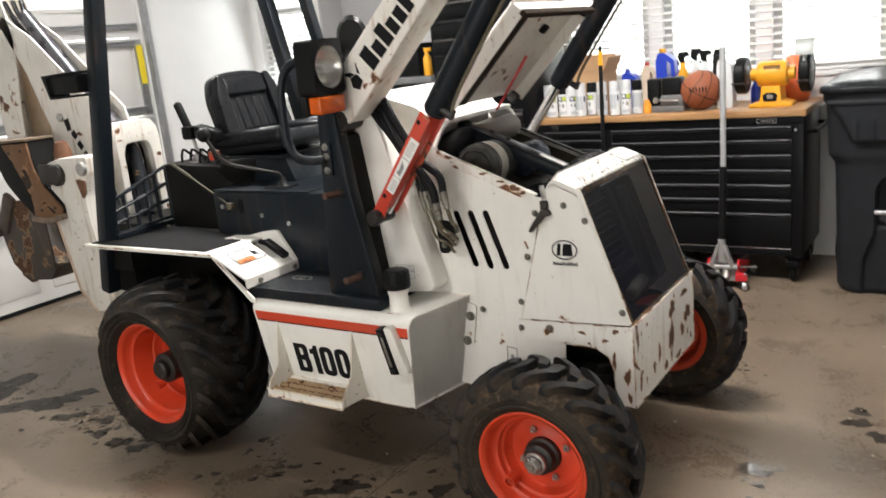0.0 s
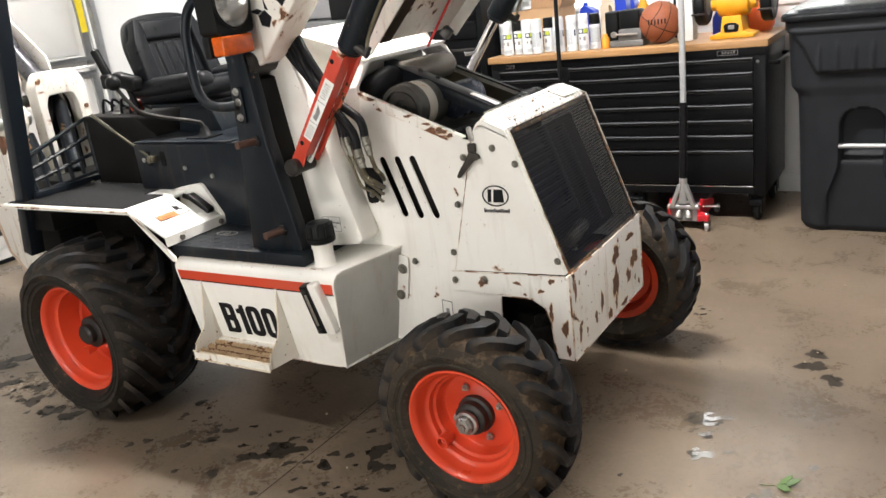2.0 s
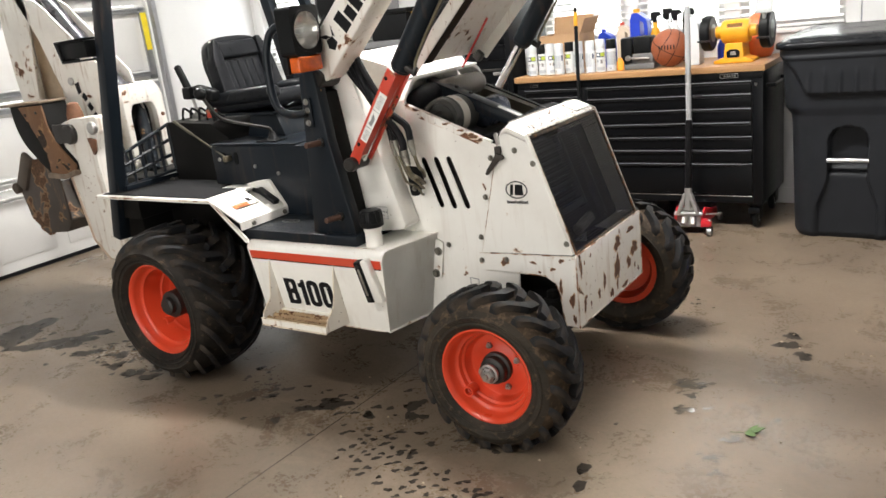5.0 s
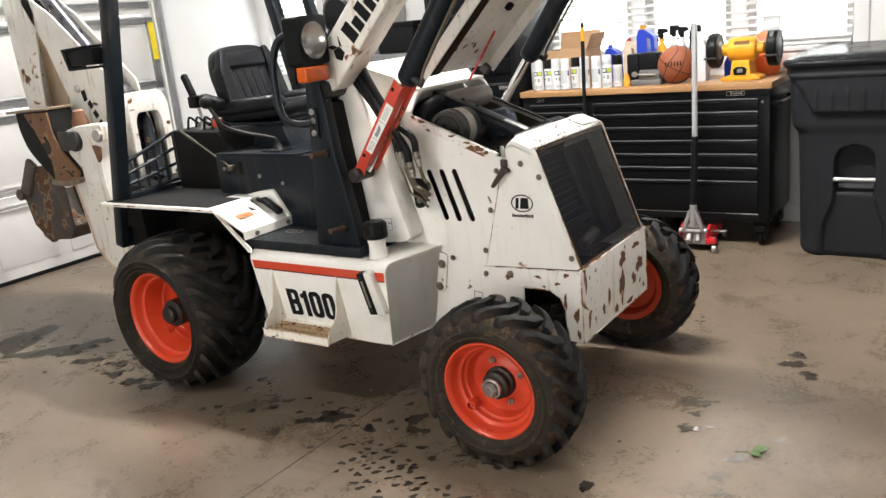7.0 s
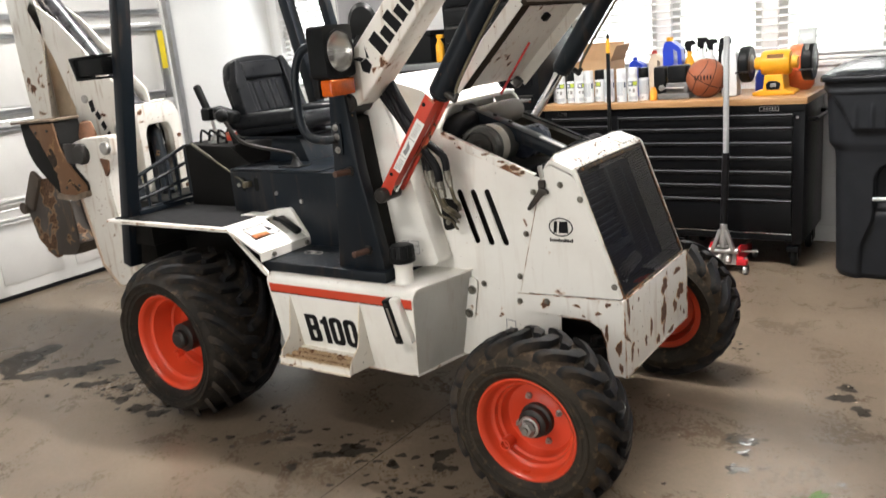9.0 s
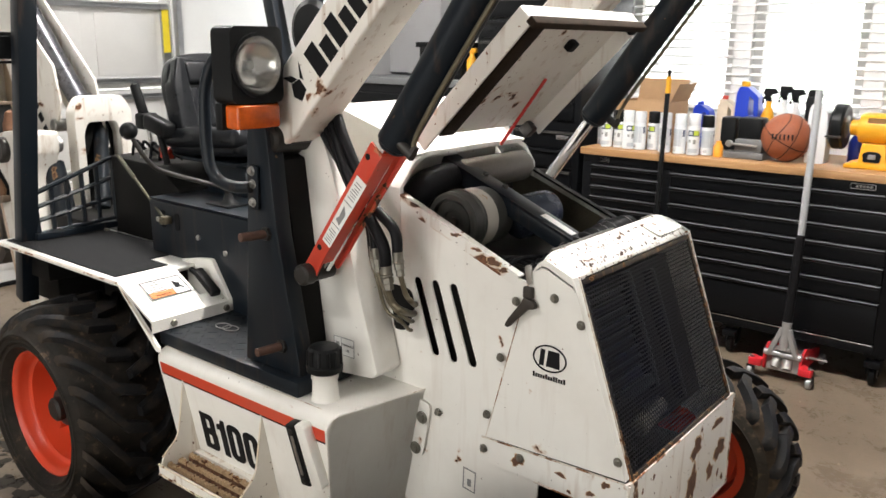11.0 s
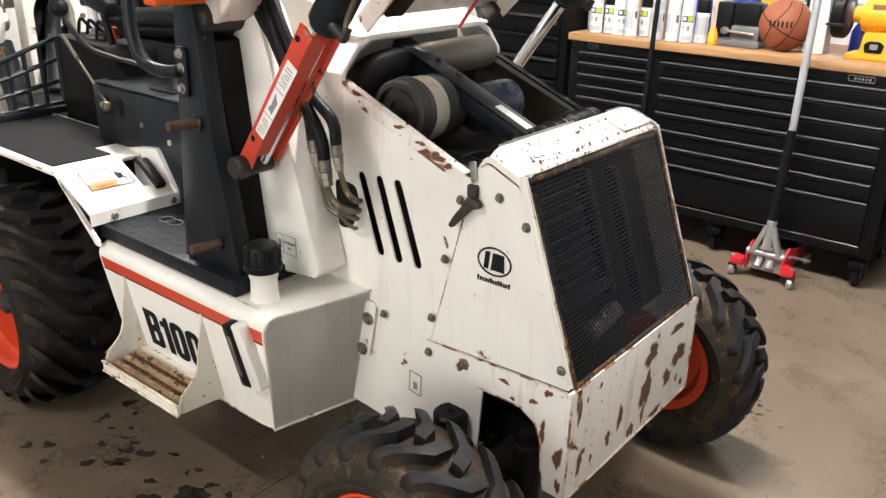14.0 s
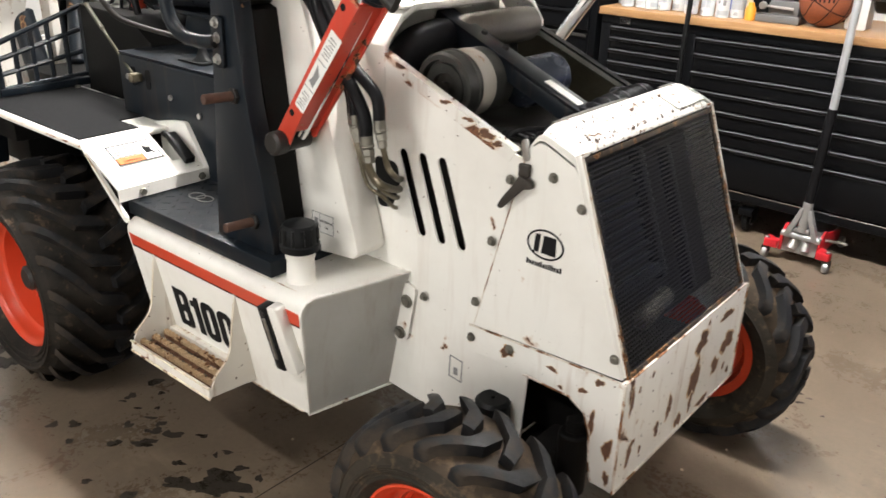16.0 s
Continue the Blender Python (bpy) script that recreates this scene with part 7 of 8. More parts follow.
def trigger_bottle(x, y, h, mat, label):
    t = thing("trigger_bottle", label, "spray bottle", (x, y, WT), "trigger bottles on the worktop")
    part("bottle_body", lathe([(0.033, 0.001), (0.036, 0.01), (0.036, h * 0.55), (0.016, h * 0.72), (0.014, h * 0.8), (0, h * 0.8)], 20, pose(x, y, WT)), mat, t)
    part("trigger_head", joined(prism(rounded([(x - 0.028, WT + h * 0.88), (x - 0.028, WT + h), (x + 0.03, WT + h), (x + 0.045, WT + h * 0.93), (x + 0.012, WT + h * 0.90), (x + 0.012, WT + h * 0.79), (x - 0.012, WT + h * 0.79)], 0.006), "y", y - 0.011, y + 0.011, 0.002), tube([(x - 0.016, y, WT + h * 0.9), (x - 0.03, y, WT + h * 0.82), (x - 0.028, y, WT + h * 0.76)], 0.005, 8, 3)), PLASTIC, t)
    return t


trigger_bottle(1.19, 3.36, 0.34, YELLOW, "yellow trigger spray bottle")
trigger_bottle(1.26, 3.40, 0.35, WHITE_PLASTIC, "white trigger spray bottle with black head")
trigger_bottle(1.33, 3.36, 0.34, WHITE_PLASTIC, "white trigger spray bottle with black head")
solid("black_spray_gun", joined(box(1.395, 1.445, 3.28, 3.33, WT + 0.001, WT + 0.31, 0.012), box(1.40, 1.47, 3.29, 3.32, WT + 0.29, WT + 0.345, 0.01)), PLASTIC, "black plastic sprayer standing on the worktop", "sprayer")
solid("glue_bottle", joined(lathe([(0.022, 0.001), (0.024, 0.01), (0.024, 0.055), (0.014, 0.07), (0.014, 0.082), (0, 0.082)], 16, pose(1.075, 2.99, WT))), plain("orange_yellow_plastic", (0.75, 0.30, 0.03), 0.4), "small orange bottle at the worktop edge", "bottle")
ch = thing("bench_vise", "black bench vise with a steel handle", "vise", (1.19, 3.06, WT))
part("vise_base", joined(box(1.10, 1.30, 2.99, 3.13, WT + 0.001, WT + 0.035, 0.006), box(1.15, 1.29, 3.0, 3.12, WT + 0.03, WT + 0.10, 0.012)), plain("clear_grey_tray", (0.12, 0.12, 0.12), 0.35), ch)
part("vise_jaw", joined(box(1.15, 1.27, 3.03, 3.14, WT + 0.09, WT + 0.205, 0.012), box(1.05, 1.13, 3.06, 3.16, WT + 0.03, WT + 0.20, 0.012)), PLASTIC, ch)
part("vise_handle", joined(rod((1.12, 2.985, WT + 0.075), (1.27, 2.985, WT + 0.07), 0.006, 10), rod((1.13, 2.975, WT + 0.075), (1.13, 2.998, WT + 0.075), 0.017, 14)), BARE, ch)
# basketball
bb = thing("basketball", "orange leather basketball resting on the worktop", "ball", (1.385, 3.06, WT))
br = 0.118
ball = bmesh.new()
bmesh.ops.create_uvsphere(ball, u_segments=48, v_segments=32, radius=br)
BMX = pose(1.385, 3.06, WT + br, 20, 25, 35)
part("ball_skin", moved(ball, BMX), BALL, bb)
ring = [(math.cos(k * math.pi / 24), math.sin(k * math.pi / 24)) for k in range(49)]
seams = [tube([(br * a, br * b, 0) for a, b in ring], 0.0022, 6, 0), tube([(0, br * a, br * b) for a, b in ring], 0.0022, 6, 0)]
for s in (-1, 1):
    pts = []
    for k in range(49):
        t = 2 * math.pi * k / 48
        p = Vector((s * (0.62 + 0.26 * math.cos(2 * t)), math.cos(t), math.sin(t) * 0.8))
        pts.append(tuple(p.normalized() * br))
    seams.append(tube(pts, 0.0022, 6, 0))
part("seam", moved(joined(*seams), BMX), INK, bb, "black ball seams")
part("brand_bars", joined(*[moved(box(-0.004, 0.004, -0.002, 0.001, -0.014, 0.014, 0.001), pose(1.385, 3.06, WT + br, 0, 0, -16 + 9 * k) @ pose(0, -br, 0.012, 0, 0, 0)) for k in range(6)]), INK, bb)
# bench grinder
gr = thing("bench_grinder", "yellow bench grinder with two guarded wheels", "bench grinder", (1.78, 3.1, WT))
gz = WT + 0.185
part("grinder_base", joined(prism(rounded([(1.665, WT + 0.001), (1.90, WT + 0.001), (1.90, WT + 0.02), (1.845, WT + 0.035), (1.835, WT + 0.12), (1.735, WT + 0.12), (1.725, WT + 0.035), (1.665, WT + 0.02)], 0.006), "y", 3.03, 3.19, 0.004)), YELLOW, gr, "yellow cast base")
part("motor_housing", moved(lathe([(0, -0.12), (0.035, -0.12), (0.04, -0.085), (0.066, -0.08), (0.074, -0.06), (0.074, 0.06), (0.066, 0.08), (0.04, 0.085), (0.035, 0.12), (0, 0.12)], 32), pose(1.785, 3.11, gz, 0, 90, 0)), YELLOW, gr, "yellow motor housing")
part("name_plate", prism(rounded([(1.745, gz + 0.022), (1.835, gz + 0.022), (1.835, gz + 0.052), (1.745, gz + 0.052)], 0.004), "y", 3.042, 3.062), plain("brown_plate", (0.20, 0.10, 0.03), 0.4), gr)
part("switch_plate", prism(rounded([(1.748, WT + 0.035), (1.818, WT + 0.035), (1.825, WT + 0.07), (1.805, WT + 0.085), (1.76, WT + 0.085), (1.741, WT + 0.07)], 0.008), "y", 3.024, 3.034, 0.002), PLASTIC, gr)
part("switch", box(1.768, 1.80, 3.018, 3.026, WT + 0.05, WT + 0.072, 0.003), GREY_INK, gr)
for x, r in ((1.615, 0.108), (1.965, 0.112)):
    wg = part("wheel_guard", moved(lathe([(0, -0.03), (r - 0.01, -0.03), (r, -0.02), (r, 0.02), (r - 0.01, 0.03), (0, 0.03)], 36), pose(x, 3.11, gz, 0, 90, 0)), PLASTIC, gr, "black wheel guard")
    part("guard_cap", moved(lathe([(0.0, -0.036), (0.03, -0.036), (0.055, -0.03), (0.055, 0.03), (0.03, 0.036), (0, 0.036)], 24), pose(x, 3.11, gz, 0, 90, 0)), plain("grey_guard_cap", (0.16, 0.18, 0.16), 0.4, 0.3), wg)
    part("tool_rest", box(x - 0.035, x + 0.035, 2.975, 3.01, gz - 0.045, gz - 0.035, 0.003), DARK_STEEL, wg)
part("eye_shield", joined(moved(box(-0.05, 0.05, -0.002, 0.002, 0, 0.09, 0.001), pose(1.965, 3.01, gz + 0.10, -25, 0, 0)), box(1.955, 1.975, 3.02, 3.06, gz + 0.06, gz + 0.12, 0.003)), plain("grey_shield", (0.30, 0.32, 0.31), 0.35), gr)
solid("orange_bag", joined(lathe([(0.07, 0.001), (0.09, 0.03), (0.095, 0.17), (0.07, 0.24), (0.03, 0.27), (0, 0.27)], 20, pose(1.86, 3.36, WT))), plain("orange_plastic_bag", (0.75, 0.16, 0.05), 0.4, 0, 0.2, 18, 0.5), "orange plastic bag behind the grinder", "bag")
solid("blue_bottle", lathe([(0.04, 0.001), (0.042, 0.01), (0.042, 0.10), (0.02, 0.14), (0, 0.14)], 18, pose(1.67, 3.26, WT)), BLUE, "small blue plastic bottle", "bottle")

# floor jack standing before the bench
jk = thing("floor_jack", "red and silver floor jack with its handle upright", "floor jack", (1.60, 2.80, 0))
JX = 1.572
for s_ in (-1, 1):
    x0_, x1_ = sorted((JX + s_ * 0.078, JX + s_ * 0.091))
    plate = part("side_plate", prism(rounded([(2.735, 0.040), (2.88, 0.050), (3.06, 0.050), (3.06, 0.10), (2.88, 0.135), (2.80, 0.165), (2.735, 0.125)], 0.015), "x", x0_, x1_, 0.003), JACK_RED, jk, "red jack side frame")
    ax0, ax1 = sorted((JX + s_ * 0.085, JX + s_ * 0.148))
    part("caster_arm", prism(rounded([(ax0, 2.695), (ax1, 2.695), (ax1, 2.735), (ax0, 2.775)], [0.01, 0.014, 0.01, 0]), "z", 0.060, 0.096, 0.004), JACK_RED, plate)
    part("caster_fork", box(JX + s_ * 0.137 - 0.017, JX + s_ * 0.137 + 0.017, 2.700, 2.730, 0.030, 0.060, 0.003), DARK_STEEL, plate)
    part("caster_nut", rod((JX + s_ * 0.137, 2.715, 0.094), (JX + s_ * 0.137, 2.715, 0.104), 0.011, 6), BARE, plate)
    for by_, bz_ in ((2.765, 0.075), (2.81, 0.115)):
        part("bolt", rod((JX + s_ * 0.090, by_, bz_), (JX + s_ * 0.098, by_, bz_), 0.009, 6), BARE, plate)
pump = part("pump_block", prism(rounded([(2.745, 0.042), (2.90, 0.042), (2.90, 0.11), (2.79, 0.135), (2.755, 0.12)], 0.008), "x", JX - 0.077, JX + 0.077, 0.004), SILVER, jk, "silver pump block")
for s_ in (-1, 1):
    part("pump_barrel", rod((JX + s_ * 0.024, 2.757, 0.108), (JX + s_ * 0.030, 2.728, 0.062), 0.021, 18, 0.003), BARE, pump)
part("lift_arm", box(JX - 0.055, JX + 0.055, 2.86, 3.20, 0.07, 0.10, 0.008), SILVER, jk)
yoke_bars = [prism([(JX - s_ * 0.076, 0.125), (JX - s_ * 0.052, 0.125), (JX - s_ * 0.012, 0.235), (JX - s_ * 0.012, 0.268), (JX - s_ * 0.026, 0.262)], "y", 2.722, 2.756, 0.003) for s_ in (-1, 1)]
part("handle_yoke", joined(*yoke_bars, rod((JX - 0.088, 2.742, 0.130), (JX + 0.088, 2.742, 0.130), 0.016, 16), rod((JX, 2.738, 0.155), (JX + 0.003, 2.742, 0.30), 0.022, 16), box(JX - 0.034, JX + 0.034, 2.728, 2.752, 0.150, 0.172, 0.004)), SILVER, jk, "silver handle yoke")
part("handle_grip", rod((1.575, 2.742, 0.285), (1.583, 2.765, 0.72), 0.021, 18), HOSE, jk, "black foam handle sleeve")
part("handle_bar", rod((1.583, 2.765, 0.71), (1.583, 2.79, 1.385), 0.0165, 18), plain("grey_handle_paint", (0.42, 0.43, 0.44), 0.35, 0.3, 0.05, 10, 0.02), jk, "grey steel handle")
for x, y in ((JX - 0.137, 2.715), (JX + 0.137, 2.715), (JX - 0.10, 3.09), (JX + 0.10, 3.09)):
    part("jack_wheel", moved(lathe([(0, -0.013), (0.022, -0.013), (0.027, -0.008), (0.027, 0.008), (0.022, 0.013), (0, 0.013)], 20), pose(x, y, 0.027, 0, 90, 0)), GALV, jk)
part("side_pin", rod((1.66, 2.86, 0.10), (1.745, 2.86, 0.104), 0.007, 8), BARE, jk)
# pole leaning on the bench
bp = thing("broom_pole", "black pole with a yellow collar leaning on the bench", "pole", (0.86, 2.72, 0))
part("pole", rod((0.86, 2.74, 0.0), (0.832, 2.868, 1.33), 0.0125, 14), PLASTIC, bp)
part("collar", rod((0.832, 2.868, 1.33), (0.8305, 2.876, 1.415), 0.0135, 14), YELLOW, bp, "yellow collar")
part("tip", rod((0.8305, 2.876, 1.415), (0.830, 2.88, 1.45), 0.010, 12), PLASTIC, bp)


# wheeled bins
def smooth_step(v, lo, hi):
    u = min(1.0, max(0.0, (v - lo) / (hi - lo)))
    return u * u * (3 - 2 * u)


def between(z, stations):
    """The value at height z, straight between stations of (height, value)."""
    for (z0, v0), (z1, v1) in zip(stations, stations[1:]):
        if z <= z1:
            return v0 + (v1 - v0) * max(0.0, z - z0) / (z1 - z0)
    return stations[-1][1]


BIN_WIDE = ((0.0, 0.288), (0.03, 0.303), (0.66, 0.318), (0.72, 0.322), (0.765, 0.350), (1.045, 0.360), (1.055, 0.372), (1.10, 0.372))
BIN_FRONT = ((0.0, 0.03), (0.03, 0.015), (0.66, 0.020), (0.72, 0.016), (0.765, 0.004), (1.045, -0.004), (1.055, -0.028), (1.10, -0.028))
BIN_BACK = ((0.0, 0.56), (0.66, 0.66), (0.765, 0.70), (1.045, 0.74), (1.055, 0.755), (1.10, 0.755))
BIN_ROUND = ((0.0, 0.15), (0.70, 0.13), (0.80, 0.11), (1.04, 0.09), (1.10, 0.085))
BIN_RECESS = ((0.0, 0.158), (0.20, 0.155), (0.34, 0.106), (0.40, 0.101), (0.57, 0.100), (0.60, 0.094), (0.63, 0.074), (0.645, 0.050), (0.655, 0.0))
BIN_PANEL = ((0.838, 0.195), (0.848, 0.215), (0.870, 0.228), (0.96, 0.268), (1.02, 0.310), (1.05, 0.34))


def bin_relief(x, z):
    """How far the moulded front stands out at x, z."""
    out = 0.0
    if z < 0.67:
        inside = 1 - smooth_step(abs(x), between(z, BIN_RECESS) - 0.006, between(z, BIN_RECESS) + 0.006)
        out -= inside * (0.026 + 0.050 * smooth_step(z, 0.36, 0.44)) * (1 - smooth_step(z, 0.640, 0.656))
    if 0.83 < z < 1.052:
        inside = 1 - smooth_step(abs(x), between(z, BIN_PANEL) - 0.005, between(z, BIN_PANEL) + 0.005)
        rib = max(0.0, math.cos((x + 0.20) / 0.08 * 2 * math.pi)) ** 3 if abs(x) < 0.215 else 0.0
        out += inside * smooth_step(z, 0.836, 0.850) * (0.026 + 0.010 * rib * (1 - smooth_step(z, 0.94, 1.0)))
    return out


def wheeled_bin(m, mat, lid_mat, label):
    t = thing("wheeled_bin", label, "wheeled bin", (0, 0, 0), "wheeled bins", world_parts=False)
    body = bmesh.new()
    rings = []
    steps = [1.10 * k / 110 for k in range(111)]
    for z in steps:
        w, y0, y1, r = between(z, BIN_WIDE), between(z, BIN_FRONT), between(z, BIN_BACK), between(z, BIN_ROUND)
        contour = [(-w, y1 - 0.06, -1, 0), (-w, (y0 + y1) / 2, -1, 0)]
        contour += [(-w + r - r * math.cos(a), y0 + r - r * math.sin(a), -math.cos(a), -math.sin(a)) for a in [math.pi / 2 * k / 12 for k in range(12)]]
        contour += [(-(w - r) + 2 * (w - r) * k / 64, y0, 0, -1) for k in range(65)]
        contour += [(w - r + r * math.sin(a), y0 + r - r * math.cos(a), math.sin(a), -math.cos(a)) for a in [math.pi / 2 * k / 12 for k in range(1, 13)]]
        contour += [(w, (y0 + y1) / 2, 1, 0), (w, y1 - 0.06, 1, 0), (w - 0.02, y1 - 0.02, 0.7, 0.7), (w - 0.06, y1, 0, 1), (-w + 0.06, y1, 0, 1), (-w + 0.02, y1 - 0.02, -0.7, 0.7)]
        ring = []
        for x, y, nx, ny in contour:
            d = bin_relief(x, z) if ny < -0.05 else 0.0
            ring.append(body.verts.new((x + nx * d, y + ny * d, z)))
        rings.append(ring)
    for a, b in zip(rings, rings[1:]):
        for k in range(len(a)):
            j = (k + 1) % len(a)
            body.faces.new((a[k], a[j], b[j], b[k]))
    body.faces.new(rings[0][::-1])
    body.faces.new(rings[-1])
    part("bin_body", body, mat, t)
    part("catch_bar", rod((-0.108, 0.024, 0.462), (0.108, 0.024, 0.462), 0.013, 14), GALV, t, "grey metal catch bar")
    lid_bm = bmesh.new()
    rings = []
    for z, w, y0, y1, r in ((1.102, 0.372, -0.035, 0.765, 0.085), (1.104, 0.388, -0.048, 0.775, 0.09), (1.126, 0.388, -0.048, 0.778, 0.09), (1.136, 0.380, -0.040, 0.77, 0.085), (1.139, 0.345, -0.005, 0.745, 0.08), (1.150, 0.335, 0.005, 0.735, 0.08), (1.156, 0.24, 0.12, 0.68, 0.06)):
        rings.append([lid_bm.verts.new((a, b, z + 0.030 * b)) for a, b in rounded([(-w, y0), (w, y0), (w, y1), (-w, y1)], r, 6)])
    for a, b in zip(rings, rings[1:]):
        for k in range(len(a)):
            j = (k + 1) % len(a)
            lid_bm.faces.new((a[k], a[j], b[j], b[k]))
    lid_bm.faces.new(rings[0][::-1])
    lid_bm.faces.new(rings[-1])
    part("bin_lid", lid_bm, lid_mat, t, "closed glossy lid")
    part("lid_hinge", joined(rod((-0.30, 0.80, 1.13), (0.30, 0.80, 1.13), 0.018, 12), box(0.22, 0.30, 0.72, 0.80, 1.12, 1.175, 0.01), box(-0.30, -0.22, 0.72, 0.80, 1.12, 1.175, 0.01)), mat, t)
    for s in (-1, 1):
        part("bin_wheel", moved(lathe([(0, -0.025), (0.10, -0.025), (0.125, -0.018), (0.125, 0.018), (0.10, 0.025), (0, 0.025)], 28), pose(s * 0.345, 0.60, 0.125, 0, 90, 0)), PLASTIC, t)
    t.matrix_basis = m
    return t


wheeled_bin(pose(2.462, 2.775, 0, 0, 0, -1.5), BIN, BIN_LID, "dark grey plastic wheeled bin with closed black lid")
wheeled_bin(pose(3.265, 2.84, 0, 0, 0, 0) @ Matrix.Diagonal((1, 1, 1.03, 1)), BIN_BLUE, BIN_BLUE, "blue plastic wheeled recycling bin with closed lid")
for name, x0, x1, y0, y1 in (("baseboard", WEST + 0.001, EAST - 0.001, NORTH - 0.014, NORTH - 0.001), ("baseboard", WEST + 0.001, WEST + 0.014, DOOR_Y1 + 0.09, NORTH - 0.015)):
    solid(name, box(x0, x1, y0, y1, 0.001, 0.11, 0.003), TRIM_WHITE, "white painted baseboard", kind="structure")

# ---- on the floor: joint, wet marks, puddles, leaf ----
def blot(x, y, rx, ry, z, seed, n=26, rough=0.35):
    rnd = random.Random(seed)
    ph = [rnd.uniform(0, 6.28) for _ in range(5)]
    bm = bmesh.new()
    vs = []
    for k in range(n):
        a = 2 * math.pi * k / n
        f = 1 + rough * (0.45 * math.sin(2 * a + ph[0]) + 0.35 * math.sin(3 * a + ph[1]) + 0.3 * math.sin(5 * a + ph[2]) + 0.25 * math.sin(9 * a + ph[3]))
        p, q = rx * f * math.cos(a), ry * f * math.sin(a)
        vs.append(bm.verts.new((x + p * 0.82 - q * 0.57, y + p * 0.57 + q * 0.82, z)))
    bm.faces.new(vs)
    return bm


DAMP = plain("damp_concrete", (0.032, 0.0265, 0.021), 0.30, 0, 0.5, 18, 0.1)
marks = []
rnd = random.Random(7)
for x, y, rx, ry in ((-1.52, 0.07, 0.161, 0.174), (-1.19, -0.00, 0.169, 0.079), (-1.03, 0.09, 0.112, 0.068), (-1.01, 0.24, 0.068, 0.051), (-0.81, 0.02, 0.078, 0.045), (-0.58, 0.07, 0.041, 0.042), (-0.48, -0.03, 0.046, 0.041), (-0.31, -0.06, 0.051, 0.053), (-0.18, -0.06, 0.044, 0.043), (0.81, -0.02, 0.056, 0.025), (0.89, 0.06, 0.076, 0.043), (0.88, 0.01, 0.040, 0.021), (1.10, 0.03, 0.022, 0.038), (1.09, 0.10, 0.019, 0.020), (1.13, 0.27, 0.017, 0.016), (1.23, 0.17, 0.046, 0.040), (1.27, 0.09, 0.024, 0.038), (1.32, 0.10, 0.028, 0.019), (1.15, 0.11, 0.014, 0.019), (0.75, -0.15, 0.025, 0.025), (0.57, 0.01, 0.038, 0.018), (0.60, 0.09, 0.027, 0.018), (2.05, -0.00, 0.028, 0.030), (2.08, -0.10, 0.025, 0.029)):
    marks.append((x, y, rx, ry))
for x, y, rx, ry in ((2.46, 1.31, 0.039, 0.031), (2.46, 1.21, 0.045, 0.041), (2.54, 1.12, 0.035, 0.039), (2.17, 0.71, 0.036, 0.029), (2.24, 0.71, 0.017, 0.015), (2.22, 0.51, 0.029, 0.017), (2.23, 0.62, 0.016, 0.015), (2.04, 0.32, 0.009, 0.008), (1.62, 0.02, 0.019, 0.017), (1.72, -0.02, 0.016, 0.016)):
    marks.append((x, y, rx, ry))
for _ in range(46):                                     # drips strewn along the near side
    u = rnd.random()
    marks.append((0.3 + 1.2 * u + rnd.gauss(0, 0.10), 0.05 - 0.12 * u + rnd.gauss(0, 0.09), rnd.uniform(0.006, 0.022), rnd.uniform(0.006, 0.018)))
for _ in range(60):
    marks.append((-0.55 + rnd.gauss(0, 0.32), 0.10 + rnd.gauss(0, 0.10), rnd.uniform(0.008, 0.030), rnd.uniform(0.006, 0.022)))
for i in range(17):                                      # rows of damp tread prints before the front wheel
    for j in range(6):
        if rnd.random() < 0.82:
            marks.append((1.18 + 0.050 * i + 0.016 * (j % 2) + rnd.gauss(0, 0.007), -0.05 - 0.016 * i - 0.046 * j + rnd.gauss(0, 0.006), rnd.uniform(0.010, 0.019), rnd.uniform(0.008, 0.014)))
for _ in range(14):
    marks.append((1.93 + rnd.gauss(0, 0.05), 1.60 + rnd.gauss(0, 0.06), rnd.uniform(0.005, 0.014), rnd.uniform(0.004, 0.010)))
tagged(solid("wet_stains", joined(*[blot(x, y, rx, ry, 0.0008 + 0.000004 * k, k, 22 if rx > 0.03 else 12, 0.5) for k, (x, y, rx, ry) in enumerate(marks)]), DAMP, "dark damp stains and drips on the concrete", "stain"), kind="stuff")
WATER = Nodes("still_water", (0.11, 0.095, 0.075), 0.05).m
WATER.node_tree.nodes["Principled BSDF"].inputs["Specular IOR Level"].default_value = 1.0
puddles = []
for k, (x, y, rx, ry) in enumerate(((2.205, 0.725, 0.075, 0.018), (2.215, 0.63, 0.03, 0.012), (2.25, 0.515, 0.045, 0.022), (2.45, 0.362, 0.042, 0.020), (2.412, 0.218, 0.033, 0.018), (2.45, 0.13, 0.03, 0.015), (2.56, 0.55, 0.018, 0.01))):
    puddles.append(blot(x, y, rx * 0.62, ry * 0.7, 0.0022, 40 + k, 40, 0.62))
    for j in range(9):
        f = rnd.uniform(0.12, 0.42)
        puddles.append(blot(x + rnd.gauss(0, rx * 0.55), y + rnd.gauss(0, rx * 0.38), rx * f, rx * f * 0.5, 0.00224 + 0.00003 * j, 90 + 10 * k + j, 16, 0.6))
tagged(solid("water_drops", joined(*puddles), WATER, "small ragged drops of water on the concrete", "water"), kind="stuff")
solid("floor_joint", prism([(0.9315, SOUTH), (0.9345, SOUTH), (1.0705, NORTH), (1.0675, NORTH)], "z", 0.0004, 0.0012), plain("joint_shadow_dirt", (0.035, 0.03, 0.026), 0.9), "dark saw-cut joint in the concrete", kind="structure")
speck = random.Random(31)
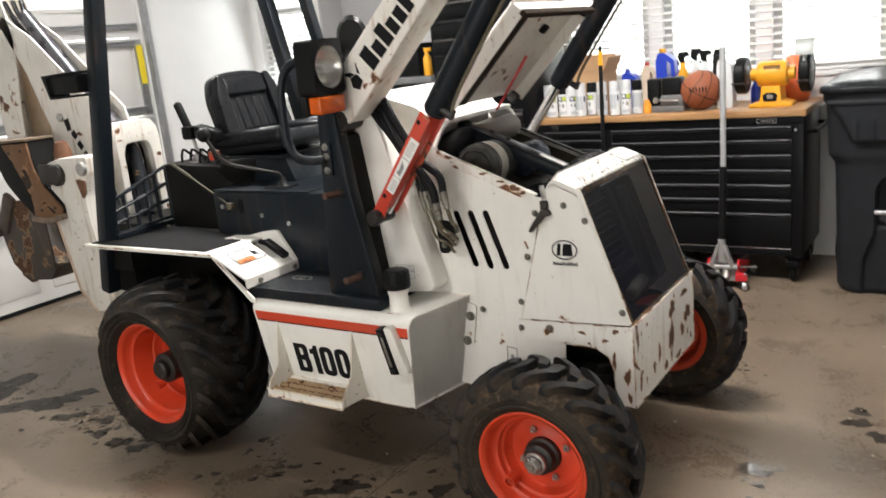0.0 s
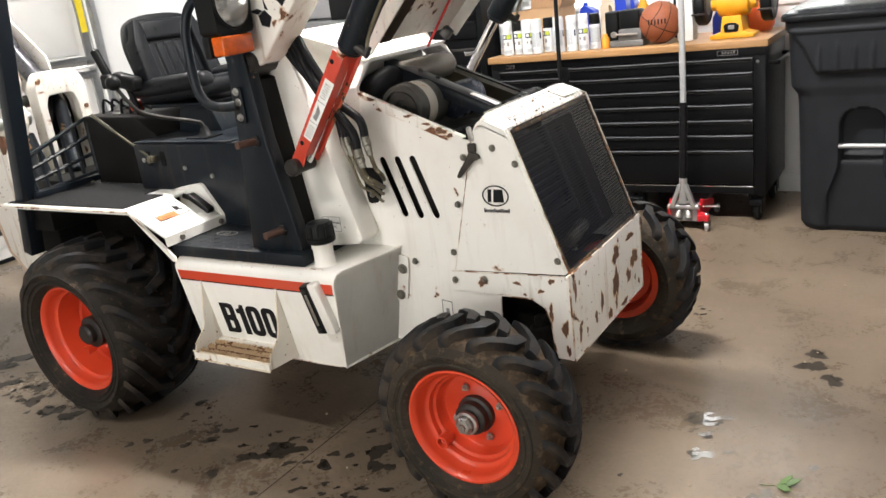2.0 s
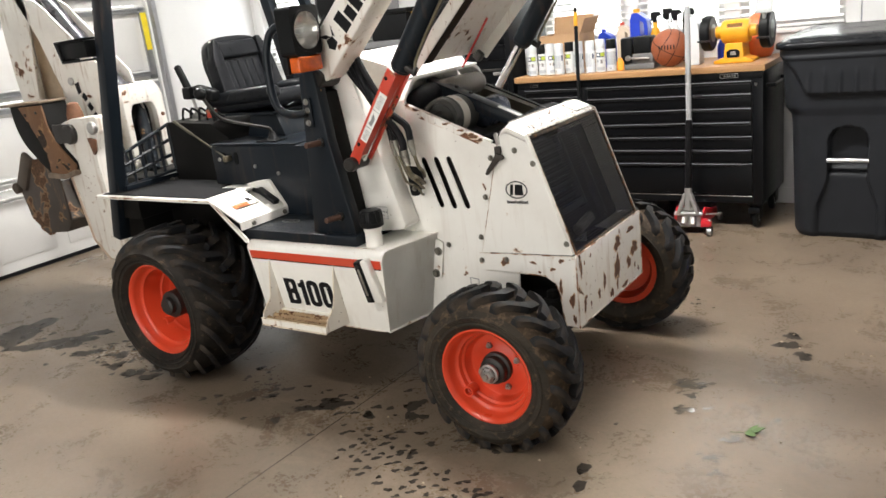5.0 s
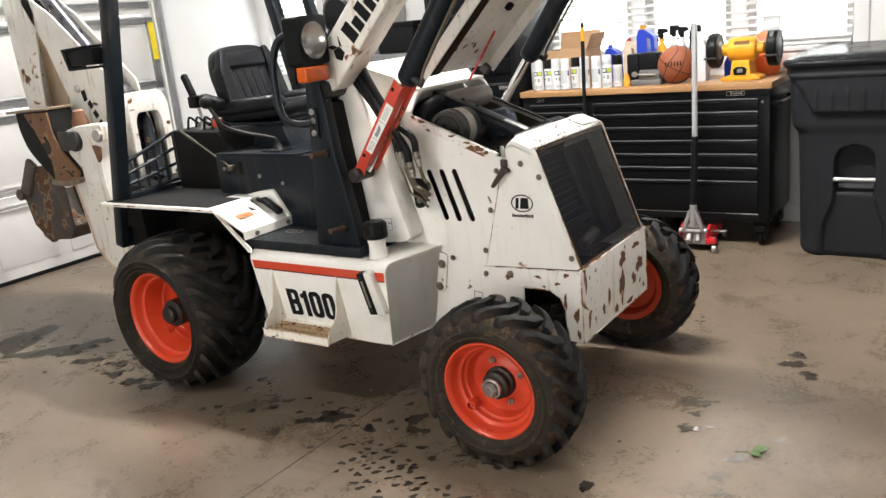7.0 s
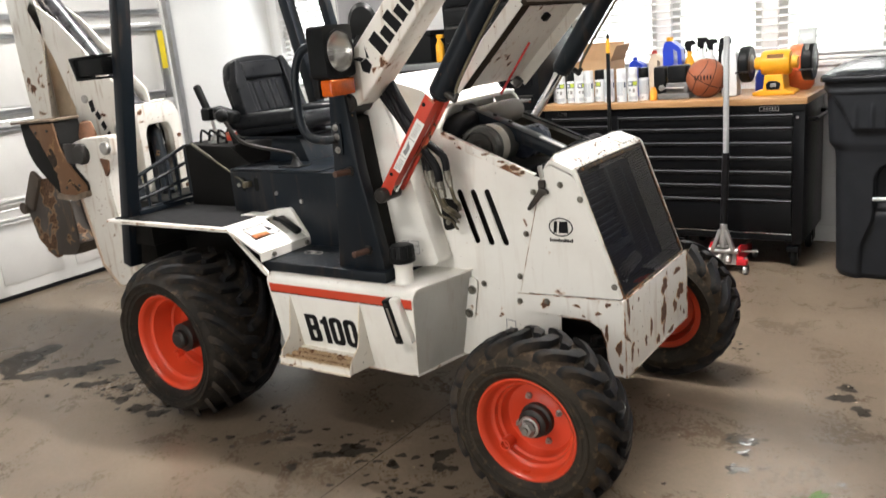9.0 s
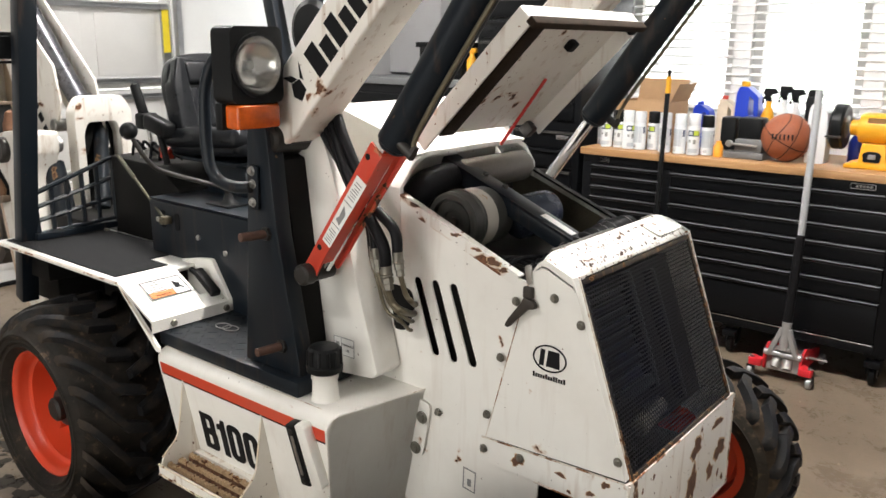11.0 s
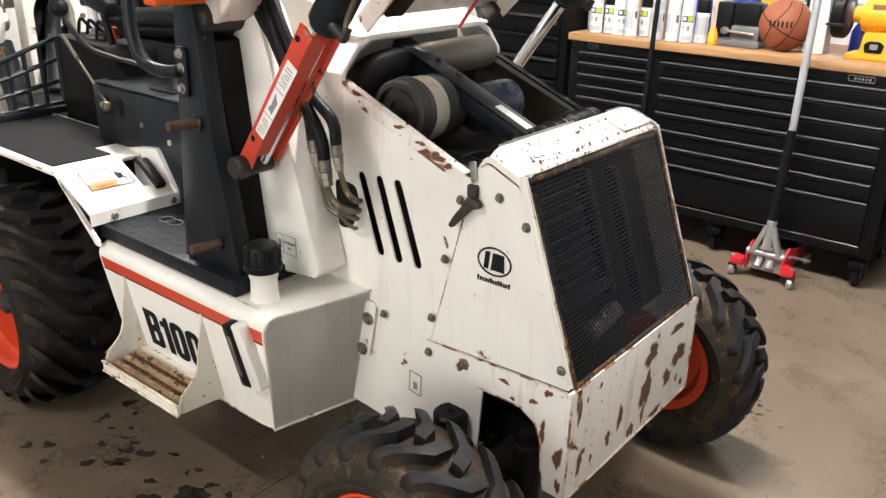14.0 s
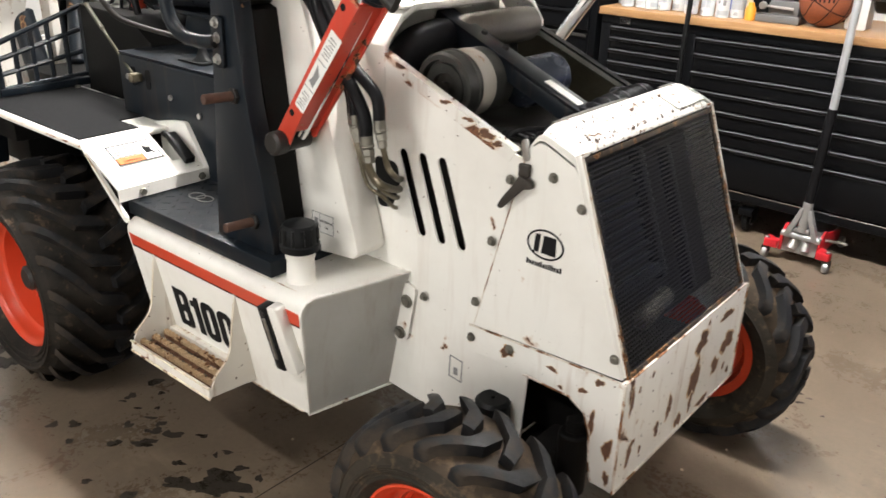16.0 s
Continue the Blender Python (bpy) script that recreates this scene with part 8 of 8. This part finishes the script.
COWL = pose(1.709, 0, 1.0991, 0, 24.57, 0)
specks = []
for _ in range(70):
    u = speck.uniform(-0.034, 0.034)
    r = speck.uniform(0.0009, 0.0030) * (1.5 if u > 0.02 else 1.0)
    specks.append(blot(u, speck.uniform(SIDE + 0.05, far(SIDE) - 0.05), r, r * speck.uniform(1.0, 2.4), 0.0001, len(specks), 9, 0.5))
for _ in range(26):
    r = speck.uniform(0.002, 0.005)
    specks.append(blot(speck.uniform(0.029, 0.037), speck.uniform(SIDE + 0.04, far(SIDE) - 0.04), r * 0.7, r * 2.2, 0.0002, len(specks), 11, 0.5))
tagged(part("rust_specks", moved(joined(*specks), COWL), plain("dark_rust_speck", (0.05, 0.027, 0.017), 0.8, 0, 0.4, 60, 0.3), machine, "brown rust specks"), kind="stuff")
part("worn_edge", tube([(1.657, SIDE + 0.045, 1.113), (1.655, 0.56, 1.1135), (1.657, 0.70, 1.113)], 0.0042, 8, 6), ZINC, machine, "bare worn metal edge")
part("worn_edge", tube([(1.657, 0.86, 1.113), (1.657, far(SIDE) - 0.05, 1.113)], 0.0038, 8, 4), ZINC, machine, "bare worn metal edge")
lf = thing("leaf", "small torn green leaf on the floor", "leaf", (2.49, 0.43, 0))
part("blade", joined(*[moved(prism([(0, 0), (0.012, 0.012), (0.038, 0.010), (0.052, 0), (0.036, -0.009), (0.012, -0.010)], "z", 0, 0.0008), pose(2.475 + dx, 0.425 + dy, 0.003 + dz, ax, ay, az)) for dx, dy, dz, ax, ay, az in ((0, 0, 0, 8, -6, 15), (0.01, 0.004, 0.002, -12, -10, 60), (0.0, -0.004, 0.001, 10, -8, -30), (0.018, 0.006, 0.003, 5, -14, 25))]), LEAF, lf)
part("stalk", tube([(2.47, 0.42, 0.003), (2.45, 0.412, 0.004), (2.43, 0.41, 0.003)], 0.0012, 6, 4), LEAF, lf)
grit = [(rnd.uniform(0.8, 3.2), rnd.uniform(-1.2, 2.6)) for _ in range(110)]
tagged(solid("grit", joined(*[lathe([(0, 0), (s, 0.0), (s * 0.6, s * 0.7), (0, s * 0.8)], 6, pose(x, y, 0.0003)) for (x, y), s in zip(grit, [rnd.uniform(0.002, 0.006) for _ in grit])]), plain("pale_grit", (0.45, 0.38, 0.28), 0.9), "pale grit and crumbs on the floor", "grit"), kind="stuff")
